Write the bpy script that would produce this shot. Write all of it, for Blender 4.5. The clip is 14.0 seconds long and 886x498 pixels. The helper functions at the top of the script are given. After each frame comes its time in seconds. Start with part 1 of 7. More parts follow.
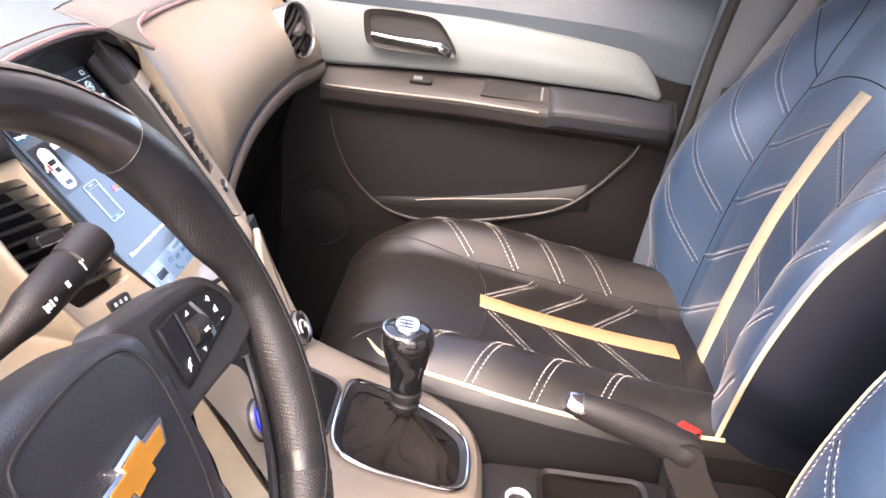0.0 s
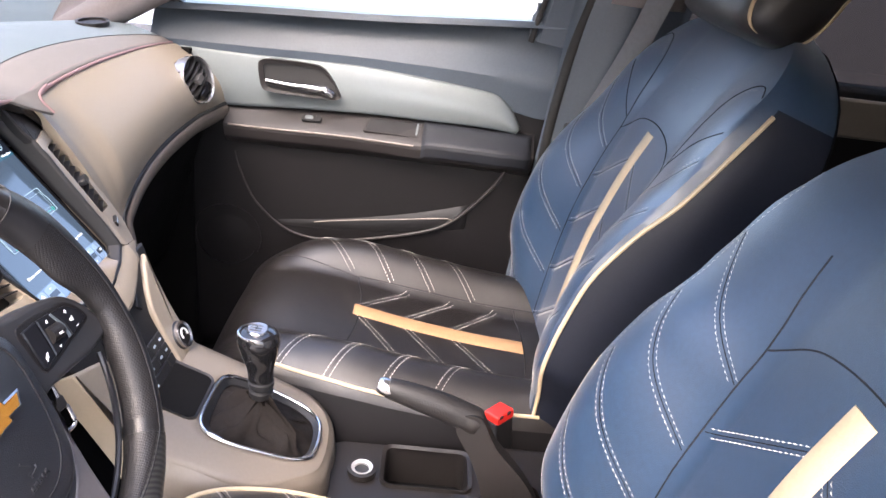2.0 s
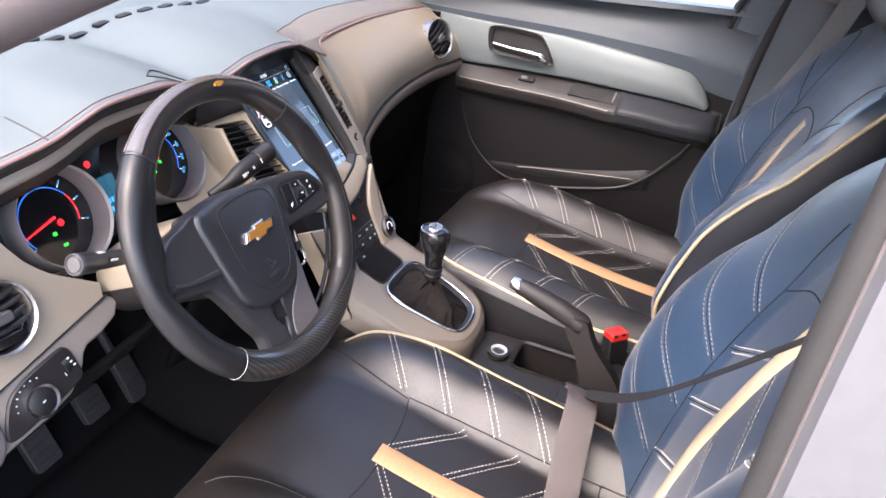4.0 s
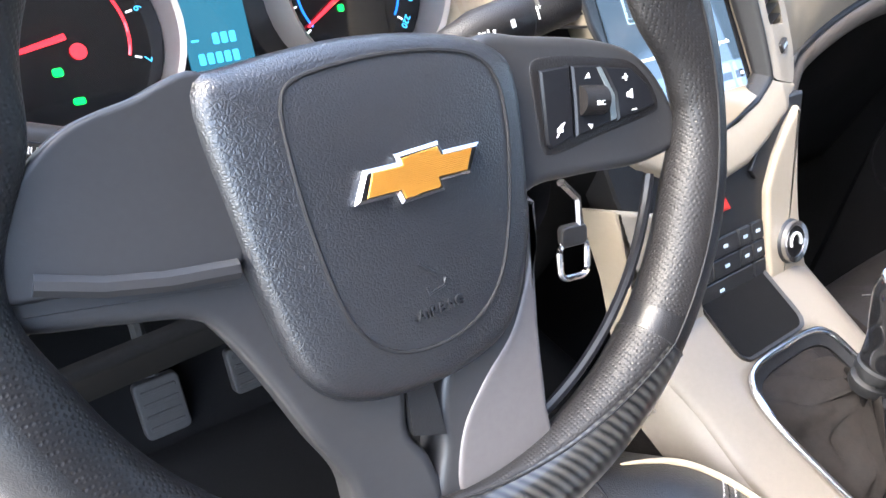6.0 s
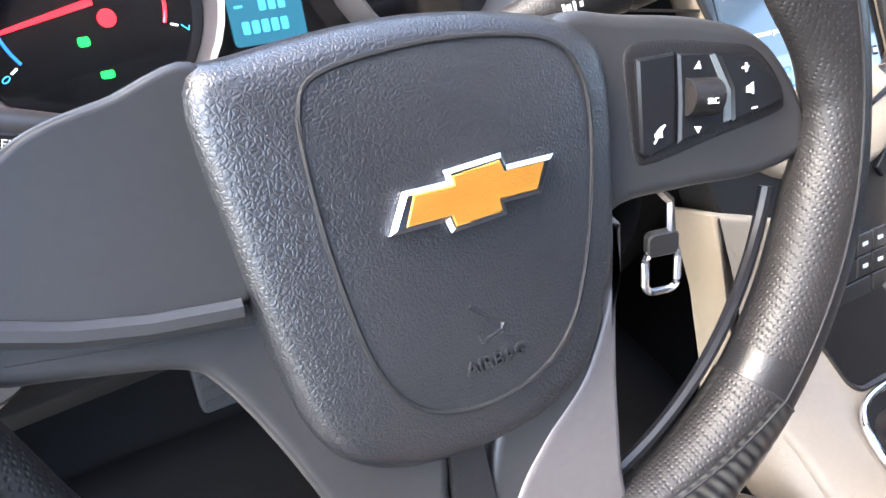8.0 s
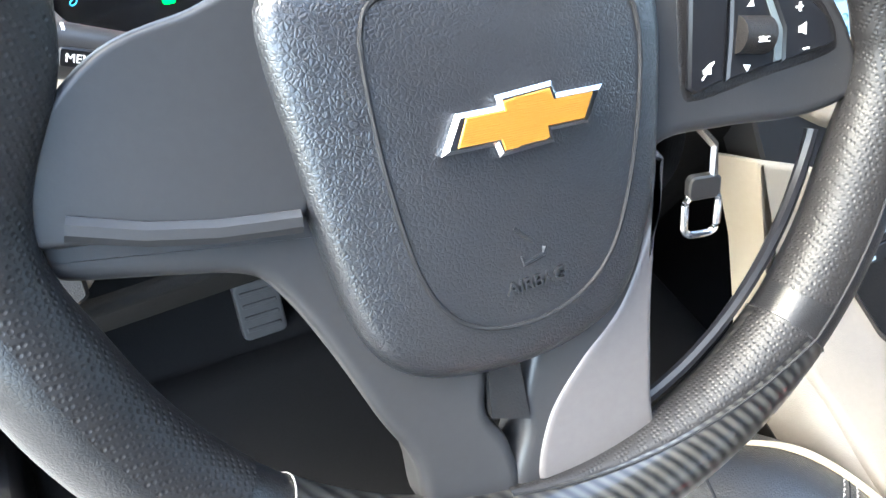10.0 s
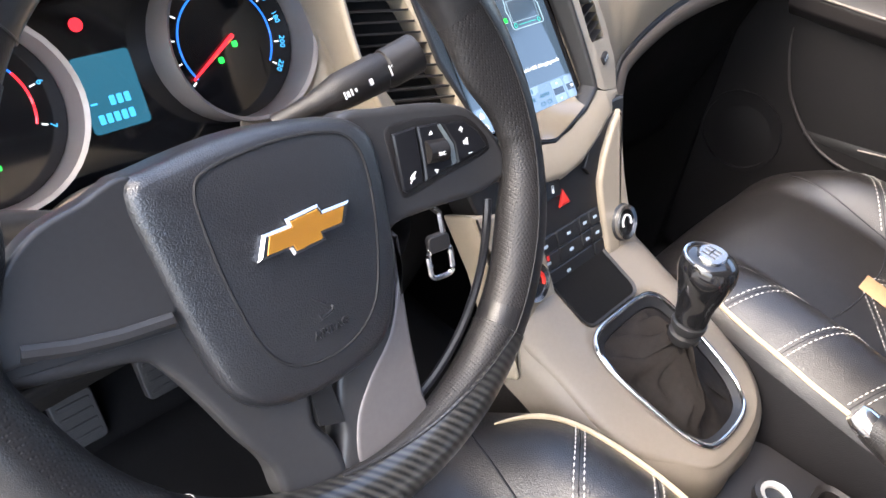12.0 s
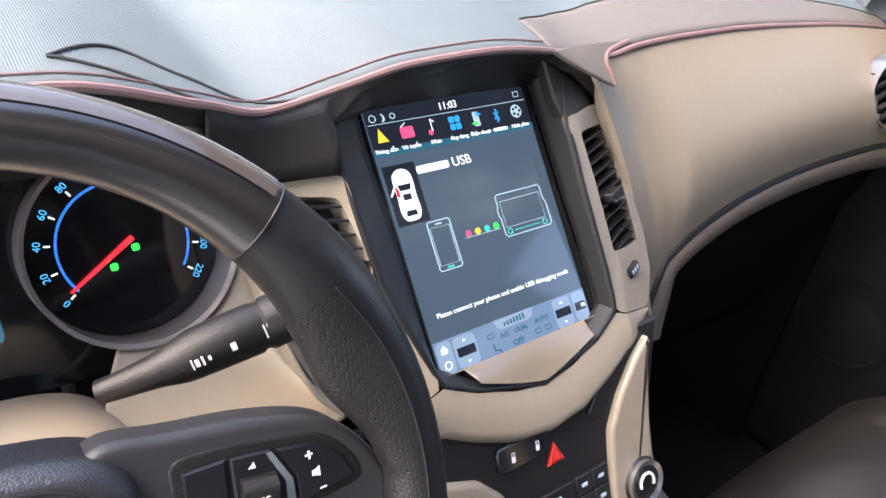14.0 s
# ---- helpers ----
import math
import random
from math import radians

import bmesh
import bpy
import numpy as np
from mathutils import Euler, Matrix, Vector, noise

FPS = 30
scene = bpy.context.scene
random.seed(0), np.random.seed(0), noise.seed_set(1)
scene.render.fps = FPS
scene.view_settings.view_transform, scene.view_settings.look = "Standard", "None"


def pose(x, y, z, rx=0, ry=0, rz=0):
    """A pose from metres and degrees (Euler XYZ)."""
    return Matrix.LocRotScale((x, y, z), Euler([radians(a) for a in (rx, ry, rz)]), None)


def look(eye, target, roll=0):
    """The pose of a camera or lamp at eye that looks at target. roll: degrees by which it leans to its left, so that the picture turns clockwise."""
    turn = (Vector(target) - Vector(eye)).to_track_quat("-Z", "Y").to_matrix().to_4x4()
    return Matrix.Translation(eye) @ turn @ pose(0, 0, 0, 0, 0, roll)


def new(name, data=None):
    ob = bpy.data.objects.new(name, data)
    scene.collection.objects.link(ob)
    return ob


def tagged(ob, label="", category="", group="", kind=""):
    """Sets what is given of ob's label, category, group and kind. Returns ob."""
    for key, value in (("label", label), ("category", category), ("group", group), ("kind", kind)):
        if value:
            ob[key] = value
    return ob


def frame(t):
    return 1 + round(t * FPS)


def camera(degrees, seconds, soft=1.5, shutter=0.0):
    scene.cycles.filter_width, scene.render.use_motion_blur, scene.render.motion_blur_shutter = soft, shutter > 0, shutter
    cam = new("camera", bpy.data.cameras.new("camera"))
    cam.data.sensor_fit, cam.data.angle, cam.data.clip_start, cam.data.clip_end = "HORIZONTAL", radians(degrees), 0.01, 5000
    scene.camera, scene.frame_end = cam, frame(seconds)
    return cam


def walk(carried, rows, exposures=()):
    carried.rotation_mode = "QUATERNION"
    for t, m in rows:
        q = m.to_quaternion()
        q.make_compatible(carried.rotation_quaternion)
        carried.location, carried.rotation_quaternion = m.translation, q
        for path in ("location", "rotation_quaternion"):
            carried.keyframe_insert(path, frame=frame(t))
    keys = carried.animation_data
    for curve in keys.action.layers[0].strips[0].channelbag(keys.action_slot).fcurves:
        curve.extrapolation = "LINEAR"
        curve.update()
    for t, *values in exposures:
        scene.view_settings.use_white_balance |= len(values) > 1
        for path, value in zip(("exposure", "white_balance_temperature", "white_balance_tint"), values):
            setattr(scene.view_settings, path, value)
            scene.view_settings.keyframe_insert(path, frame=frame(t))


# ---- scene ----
cam = camera(61.5, 14.0)
EXPOSURE = 2.68
PATH = [
    (0, (-0.62, -0.127, 1.202), (1.18, -0.124, 0.33), 7.4),
    (0.5, (-0.686, -0.215, 1.237), (1.119, -0.319, 0.381), 8.8),
    (1, (-0.742, -0.244, 1.272), (1.069, -0.365, 0.432), 8.3),
    (1.5, (-0.756, -0.264, 1.287), (1.061, -0.375, 0.458), 7.7),
    (2, (-0.795, -0.283, 1.32), (1.019, -0.362, 0.48), 7.3),
    (2.5, (-0.883, -0.32, 1.363), (0.91, -0.241, 0.481), 6.5),
    (3, (-0.971, -0.376, 1.408), (0.782, -0.141, 0.473), 5.8),
    (3.5, (-1.028, -0.425, 1.432), (0.68, -0.039, 0.466), 7.1),
    (4, (-1.051, -0.464, 1.412), (0.598, 0.076, 0.417), 7.4),
    (4.2, (-1.062, -0.476, 1.385), (0.551, 0.136, 0.372), 7.6),
    (6.3, (-0.474, -0.171, 1.087), (0.501, 1.086, -0.124), 6.9),
    (6.5, (-0.463, -0.162, 1.084), (0.477, 1.113, -0.137), 6.5),
    (7, (-0.444, -0.158, 1.085), (0.473, 1.103, -0.167), 6.4),
    (7.5, (-0.451, -0.16, 1.089), (0.447, 1.103, -0.176), 6.0),
    (8, (-0.483, -0.154, 1.089), (0.374, 1.103, -0.21), 5.7),
    (8.2, (-0.493, -0.15, 1.087), (0.348, 1.11, -0.218), 5.6),
    (10.3, (-0.494, -0.173, 1.092), (0.238, 1.041, -0.319), 6.0),
    (10.5, (-0.499, -0.18, 1.106), (0.268, 1.037, -0.283), 6.3),
    (11, (-0.608, -0.233, 1.171), (0.405, 0.914, -0.118), 8.1),
    (11.5, (-0.765, -0.319, 1.256), (0.442, 0.668, 0.004), 8.4),
    (12, (-0.565, -0.25, 1.191), (0.674, 0.732, -0.035), 8.7),
    (12.5, (-0.334, -0.159, 1.139), (0.816, 0.979, -0.036), 9.0),
    (13, (-0.259, -0.14, 1.173), (0.763, 1.111, -0.007), 7.8),
    (13.5, (-0.255, -0.153, 1.198), (0.751, 1.144, 0.055), 7.5),
    (14, (-0.344, -0.189, 1.218), (0.742, 1.106, 0.148), 7.7),
]
walk(cam, [(t, look(eye, target, roll)) for t, eye, target, roll in PATH], [(t, EXPOSURE + e, warm, tint) for t, e, warm, tint in ((0.0, 0.88, 7200, 20), (0.5, 0.65, 6750, 20), (1.0, 0.72, 6750, 20), (1.5, 0.38, 6750, 18), (2.0, 0.47, 6600, 16), (2.5, 0.6, 6800, 21), (3.0, 0.7, 6800, 23), (4.0, 0.2, 6500, 16), (6.5, 1.42, 6350, 6), (7.5, 1.38, 6500, 8), (8.2, 1.38, 6500, 8), (10.5, 1.7, 6300, -2), (11.0, 1.35, 6800, 6), (11.5, 0.7, 6900, 12), (12.0, 0.65, 6600, 9), (12.5, 1.45, 5950, 0), (13.0, 0.95, 6100, 4), (13.5, 0.2, 6500, 9), (14.0, 0.3, 6700, 13))])

# ---- daylight ----
world = bpy.data.worlds.new("daylight")
world.use_nodes = True
scene.world = world
sky = world.node_tree.nodes.new("ShaderNodeTexSky")
sky.sky_type, sky.sun_disc = "NISHITA", False
sky.sun_elevation, sky.sun_rotation = radians(48), radians(291)
sky.air_density, sky.dust_density = 1.0, 4.0
world.node_tree.links.new(sky.outputs[0], world.node_tree.nodes["Background"].inputs[0])
world.node_tree.nodes["Background"].inputs[1].default_value = 0.15
sun = new("sun", bpy.data.lights.new("sun", "SUN"))
sun.data.energy, sun.data.angle, sun.data.color = 0.25, radians(35), (1.0, 0.95, 0.89)
sun.matrix_world = look((-2.7, 1.03, 3.2), (0, 0, 0))


# ---- materials ----
def material(name, color, rough=0.5, metal=0.0, grain=0.0, scale=400.0, vary=0.12, kind="noise", coat=0.0, spec=0.5, glow=None, stain=6.0, crease=0.0, sheen=0.0):
    m = bpy.data.materials.new(name)
    m.use_nodes = True
    nt, n = m.node_tree, m.node_tree.nodes
    p = n["Principled BSDF"]
    p.inputs["Metallic"].default_value = metal
    p.inputs["Coat Weight"].default_value = coat
    p.inputs["Specular IOR Level"].default_value = spec
    p.inputs["Sheen Weight"].default_value, p.inputs["Sheen Roughness"].default_value = sheen, 0.40
    if coat:
        p.inputs["Coat Roughness"].default_value = 0.30 if kind == "leather" else 0.08
    geo = n.new("ShaderNodeNewGeometry")
    big, small = n.new("ShaderNodeTexNoise"), n.new("ShaderNodeTexNoise")
    big.inputs["Scale"].default_value, big.inputs["Detail"].default_value = stain, 5.0
    small.inputs["Scale"].default_value, small.inputs["Detail"].default_value = scale * 0.35, 3.0
    for tex in (big, small):
        nt.links.new(geo.outputs["Position"], tex.inputs["Vector"])
    mix = n.new("ShaderNodeMath")
    mix.operation = "ADD"
    nt.links.new(big.outputs["Fac"], mix.inputs[0])
    nt.links.new(small.outputs["Fac"], mix.inputs[1])
    ramp = n.new("ShaderNodeMapRange")
    ramp.inputs["From Min"].default_value, ramp.inputs["From Max"].default_value = 0.6, 1.4
    ramp.inputs["To Min"].default_value, ramp.inputs["To Max"].default_value = 1 - vary, 1 + vary
    nt.links.new(mix.outputs[0], ramp.inputs["Value"])
    tint = n.new("ShaderNodeMix")
    tint.data_type, tint.blend_type = "RGBA", "MULTIPLY"
    tint.inputs["Factor"].default_value = 1.0
    tint.inputs["A"].default_value = (*color, 1)
    nt.links.new(ramp.outputs[0], tint.inputs["B"])
    nt.links.new(tint.outputs["Result"], p.inputs["Base Color"])
    rr = n.new("ShaderNodeMapRange")
    rr.inputs["From Min"].default_value, rr.inputs["From Max"].default_value = 0.3, 0.7
    rr.inputs["To Min"].default_value, rr.inputs["To Max"].default_value = max(0.02, rough * 0.86), min(1, rough * 1.14)
    nt.links.new(big.outputs["Fac"], rr.inputs["Value"])
    nt.links.new(rr.outputs[0], p.inputs["Roughness"])
    if grain:
        bump = n.new("ShaderNodeBump")
        bump.inputs["Strength"].default_value, bump.inputs["Distance"].default_value = grain, 0.0006
        if kind == "leather":
            tex = n.new("ShaderNodeTexVoronoi")
            tex.feature = "DISTANCE_TO_EDGE"
            tex.inputs["Scale"].default_value = scale
            warp = n.new("ShaderNodeTexNoise")
            warp.inputs["Scale"].default_value = scale * 0.5
            nt.links.new(geo.outputs["Position"], warp.inputs["Vector"])
            push = n.new("ShaderNodeVectorMath")
            push.operation = "MULTIPLY_ADD"
            push.inputs[1].default_value = (0.0025,) * 3
            nt.links.new(warp.outputs["Color"], push.inputs[0])
            nt.links.new(geo.outputs["Position"], push.inputs[2])
            nt.links.new(push.outputs[0], tex.inputs["Vector"])
            clip = n.new("ShaderNodeMapRange")
            clip.inputs["From Max"].default_value = 0.28
            nt.links.new(tex.outputs["Distance"], clip.inputs["Value"])
            nt.links.new(clip.outputs[0], bump.inputs["Height"])
        elif kind == "pits":
            tex = n.new("ShaderNodeTexVoronoi")
            tex.inputs["Scale"].default_value = scale
            tex.inputs["Randomness"].default_value = 0.15
            nt.links.new(geo.outputs["Position"], tex.inputs["Vector"])
            clip = n.new("ShaderNodeMapRange")
            clip.inputs["From Max"].default_value = 0.5
            nt.links.new(tex.outputs["Distance"], clip.inputs["Value"])
            nt.links.new(clip.outputs[0], bump.inputs["Height"])
        elif kind == "weave":
            waves = []
            for axis in ("X", "Y"):
                w = n.new("ShaderNodeTexWave")
                w.bands_direction = axis
                w.inputs["Scale"].default_value = scale
                nt.links.new(geo.outputs["Position"], w.inputs["Vector"])
                waves.append(w)
            mul = n.new("ShaderNodeMath")
            mul.operation = "MULTIPLY"
            nt.links.new(waves[0].outputs["Fac"], mul.inputs[0])
            nt.links.new(waves[1].outputs["Fac"], mul.inputs[1])
            nt.links.new(mul.outputs[0], bump.inputs["Height"])
        else:
            tex = n.new("ShaderNodeTexNoise")
            tex.inputs["Scale"].default_value, tex.inputs["Detail"].default_value = scale, 4.0
            nt.links.new(geo.outputs["Position"], tex.inputs["Vector"])
            nt.links.new(tex.outputs["Fac"], bump.inputs["Height"])
        if crease:
            fold = n.new("ShaderNodeTexNoise")
            fold.inputs["Scale"].default_value, fold.inputs["Detail"].default_value, fold.inputs["Distortion"].default_value = 9.0, 1.0, 0.3
            nt.links.new(geo.outputs["Position"], fold.inputs["Vector"])
            wide = n.new("ShaderNodeBump")
            wide.inputs["Strength"].default_value, wide.inputs["Distance"].default_value = crease, 0.010
            nt.links.new(fold.outputs["Fac"], wide.inputs["Height"])
            nt.links.new(wide.outputs[0], bump.inputs["Normal"])
        nt.links.new(bump.outputs[0], p.inputs["Normal"])
    if glow:
        p.inputs["Emission Color"].default_value = (*glow[:3], 1)
        p.inputs["Emission Strength"].default_value = glow[3]
    return m


def carbon_material(name):
    """Woven carbon wrap: slanted light and dark bands under a clear coat."""
    m = material(name, (0.02, 0.02, 0.022), 0.35, coat=0.6)
    nt, n = m.node_tree, m.node_tree.nodes
    geo = n.new("ShaderNodeNewGeometry")
    turn = n.new("ShaderNodeVectorRotate")
    turn.rotation_type = "AXIS_ANGLE"
    turn.inputs["Axis"].default_value, turn.inputs["Angle"].default_value = (0, 0.5, -0.87), radians(38)
    bands = n.new("ShaderNodeTexWave")
    bands.inputs["Scale"].default_value, bands.inputs["Distortion"].default_value = 66.0, 0.6
    weave = n.new("ShaderNodeMix")
    weave.data_type = "RGBA"
    weave.inputs["A"].default_value, weave.inputs["B"].default_value = (0.005, 0.005, 0.006, 1), (0.040, 0.039, 0.036, 1)
    nt.links.new(geo.outputs["Position"], turn.inputs["Vector"])
    nt.links.new(turn.outputs[0], bands.inputs["Vector"])
    nt.links.new(bands.outputs["Fac"], weave.inputs["Factor"])
    nt.links.new(weave.outputs["Result"], n["Principled BSDF"].inputs["Base Color"])
    return m


LEATHER = material("black leather", (0.0105, 0.0090, 0.0087), 0.34, grain=0.30, scale=520, kind="leather", vary=0.25, spec=0.75, crease=0.34)
# black leather of the backrests: the sky's blue reflection put into its colour
NAVY = material("black leather with sky blue in its colour", (0.0125, 0.034, 0.070), 0.37, grain=0.28, scale=520, kind="leather", vary=0.25, spec=0.9, crease=0.34, coat=0.8, sheen=0.16)
TAN = material("tan leather strip", (0.35, 0.205, 0.105), 0.5, grain=0.2, scale=600, kind="leather")
CREAM = material("cream piping", (0.50, 0.40, 0.26), 0.5, grain=0.2, scale=500)
THREAD = material("white thread", (0.56, 0.53, 0.48), 0.7, grain=0.3, scale=900)
SEAM = material("seam shadow thread", (0.006, 0.006, 0.008), 0.8)
BEIGE = material("beige dash plastic", (0.28, 0.237, 0.182), 0.42, grain=0.16, scale=700, kind="leather", vary=0.05)
ARCHBROWN = material("brown-taupe moulding plastic", (0.135, 0.113, 0.095), 0.45, grain=0.15, scale=700, kind="leather", vary=0.06)
TAUPE = material("taupe plastic", (0.22, 0.19, 0.165), 0.45, grain=0.15, scale=700, kind="leather", vary=0.06)
SILVER = material("satin champagne trim", (0.165, 0.190, 0.200), 0.36, metal=0.25, grain=0.05, scale=500, vary=0.04)
DARK = material("dark brown plastic", (0.0105, 0.0090, 0.0088), 0.46, grain=0.25, scale=650, kind="leather", vary=0.15)
ARMPAD = material("dark slate armrest vinyl", (0.019, 0.021, 0.026), 0.5, grain=0.25, scale=650, kind="leather", vary=0.1)
ARMTOP = material("brown armrest plastic", (0.022, 0.0195, 0.0195), 0.45, grain=0.2, scale=650, kind="leather", vary=0.1)
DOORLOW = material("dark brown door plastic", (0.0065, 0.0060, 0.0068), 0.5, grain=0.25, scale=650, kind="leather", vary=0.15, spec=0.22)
SLATE = material("slate grey door plastic", (0.080, 0.100, 0.125), 0.36, grain=0.18, scale=650, kind="leather", vary=0.1)
BLACK = material("black plastic", (0.010, 0.010, 0.011), 0.45, grain=0.15, scale=600, kind="leather", vary=0.15)
HUB = material("grained black airbag vinyl", (0.015, 0.0155, 0.0185), 0.34, grain=0.27, scale=600, kind="leather", vary=0.15, spec=0.8, coat=0.25)
SPOKE = material("charcoal spoke plastic", (0.030, 0.0295, 0.031), 0.36, grain=0.06, scale=800, vary=0.1)
RIM = material("smooth black rim leather", (0.0125, 0.0122, 0.0132), 0.34, grain=0.14, scale=700, kind="leather", vary=0.2, spec=0.5)
PITS = material("perforated black rim leather", (0.0135, 0.0125, 0.0128), 0.45, grain=0.5, scale=520, kind="pits", vary=0.2, spec=0.4)
CARBON = carbon_material("carbon wrap")
TOPWRAP = material("glossy brown-black rim wrap", (0.013, 0.011, 0.010), 0.16, grain=0.05, scale=800, kind="leather", vary=0.25, coat=1.0, spec=1.0)
GLOSS = material("piano black", (0.008, 0.008, 0.009), 0.10, coat=0.5, vary=0.1)
CHROME = material("chrome", (0.70, 0.70, 0.72), 0.17, metal=1.0, vary=0.05)
SATIN = material("satin bright ring", (0.60, 0.60, 0.60), 0.30, metal=0.6, vary=0.04)
GOLD = material("gold emblem face", (0.43, 0.200, 0.032), 0.42, metal=0.35, vary=0.08)
MAT = material("grey mesh dash mat", (0.138, 0.167, 0.176), 0.5, grain=0.55, scale=190, kind="weave", vary=0.06)
MATSEAM = material("grey mat thread", (0.055, 0.058, 0.06), 0.7, grain=0.3, scale=700)
PINK = material("dusty red mat binding", (0.24, 0.150, 0.150), 0.7, grain=0.4, scale=500)
LOWSPOKE = material("satin taupe spoke trim", (0.135, 0.122, 0.120), 0.34, metal=0.25, grain=0.04, scale=800, vary=0.08)
TANMAT = material("taupe mat border", (0.155, 0.142, 0.128), 0.6, grain=0.4, scale=260, kind="weave", vary=0.08)
GAUGERING = material("pale satin gauge ring", (0.25, 0.225, 0.215), 0.35, metal=0.3, vary=0.05)
VENTRING = material("satin vent ring", (0.36, 0.36, 0.37), 0.28, metal=0.85, vary=0.05)
LOUVRE = material("grey louvre plastic", (0.026, 0.024, 0.0235), 0.34, grain=0.06, scale=700, vary=0.1)
FOOTWELL = material("black footwell lining", (0.0042, 0.0040, 0.0042), 0.85, grain=0.5, scale=500, vary=0.2, spec=0.12)
# paler rim wrap: the windscreen's reflection put into its colour
TOPGLARE = material("rim wrap with reflection in its colour", (0.085, 0.072, 0.064), 0.16, vary=0.12, coat=1.0)
CARPET = material("black carpet", (0.0065, 0.0060, 0.0060), 0.95, grain=0.9, scale=900, vary=0.3, spec=0.2)
WEB = material("black webbing", (0.014, 0.0125, 0.0135), 0.6, grain=0.5, scale=450, kind="weave", vary=0.1)
# lighter copy of the black webbing: the lap strap's sheen in its colour
SHEENWEB = material("black webbing with sheen in its colour", (0.060, 0.048, 0.046), 0.5, grain=0.5, scale=450, kind="weave", vary=0.1)
SIDE = material("dark navy side leather", (0.0062, 0.0085, 0.0165), 0.5, grain=0.2, scale=520, kind="leather", vary=0.2)
GREYWEB = material("grey webbing", (0.16, 0.17, 0.19), 0.55, grain=0.4, scale=450, kind="weave")
RED = material("red plastic", (0.55, 0.02, 0.015), 0.4, vary=0.08)
PAINT = material("white car paint", (0.62, 0.62, 0.64), 0.22, coat=0.8, vary=0.02)
STALKEND = material("grey stalk plastic", (0.075, 0.073, 0.074), 0.4, grain=0.1, scale=700)
PEDAL = material("worn dark rubber", (0.045, 0.042, 0.042), 0.6, grain=0.3, scale=400, vary=0.2)
KEYBLACK = material("worn black key plastic", (0.010, 0.010, 0.012), 0.33, grain=0.08, scale=600, vary=0.25, spec=0.35)
RUBBER = material("rubber seal", (0.02, 0.02, 0.02), 0.7, grain=0.3, scale=300)
HEADLINE = material("pale grey headlining", (0.55, 0.52, 0.48), 0.9, grain=0.5, scale=700)
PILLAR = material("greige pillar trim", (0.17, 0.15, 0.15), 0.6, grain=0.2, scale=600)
# darker copy of the greige pillar trim: shade put into the colour
SHADOWTRIM = material("greige trim with shade in its colour", (0.095, 0.080, 0.083), 0.6, grain=0.2, scale=600)
# near side's copy of the white car paint, darkened: shade put into its colour
SHADEWHITE = material("white body paint with shade in its colour", (0.105, 0.107, 0.116), 0.4, grain=0.1, scale=200, vary=0.1)
# darker copy of the beige dash plastic: the deck's shade in its colour
SHADEBEIGE = material("beige console plastic with shade in its colour", (0.172, 0.146, 0.117), 0.45, grain=0.16, scale=700, kind="leather", vary=0.06)
PLATE = material("glossy tan plate", (0.155, 0.130, 0.100), 0.16, vary=0.03, coat=0.5)
CONCRETE = material("grey concrete", (0.24, 0.235, 0.23), 0.85, grain=0.6, scale=60, vary=0.15, stain=0.7)
MARK = material("white print", (0.8, 0.8, 0.8), 0.5, vary=0.02)
REDMARK = material("red print", (0.8, 0.04, 0.03), 0.5, vary=0.02)
BLUEMARK = material("blue print", (0.04, 0.07, 0.75), 0.5, vary=0.02)
GREYMARK = material("pale icon print", (0.45, 0.55, 0.62), 0.5, vary=0.02)
SUEDE = material("worn black suede", (0.0085, 0.0066, 0.0058), 0.85, grain=0.6, scale=500, vary=0.6, stain=60.0, spec=0.2)


def glowing(name, color, strength):
    return material(name, tuple(c * 0.1 for c in color), 0.10, coat=0.5, glow=(*color, strength), vary=0.02)


LCD = glowing("lit blue-grey screen", (0.055, 0.085, 0.125), 0.20)
LCD_DARK = glowing("lit dark screen bar", (0.012, 0.016, 0.026), 0.2)
LCD_BAR = glowing("lit pale control bar", (0.16, 0.25, 0.40), 0.16)
LCD_KEY = glowing("lit control key", (0.26, 0.37, 0.54), 0.16)
LCD_WHITE = glowing("lit white", (0.80, 0.86, 0.92), 0.20)
LCD_LINE = glowing("lit pale line", (0.35, 0.50, 0.60), 0.20)
GLOW_BLUE = glowing("lit blue", (0.02, 0.16, 0.75), 0.22)
GLOW_CYAN = glowing("lit cyan", (0.06, 0.42, 0.85), 0.22)
GLOW_RED = glowing("lit red", (1.0, 0.025, 0.04), 0.28)
GLOW_GREEN = glowing("lit green", (0.02, 0.9, 0.08), 0.28)
GLOW_YELLOW = glowing("lit yellow", (0.95, 0.6, 0.05), 0.2)
GLOW_PINK = glowing("lit pink", (0.9, 0.1, 0.25), 0.18)
GLOW_TEAL = glowing("lit teal", (0.05, 0.6, 0.5), 0.18)
GLOW_SKY = glowing("lit sky blue", (0.03, 0.35, 0.8), 0.18)
BORDER = glowing("dim blue window", (0.02, 0.10, 0.16), 0.2)


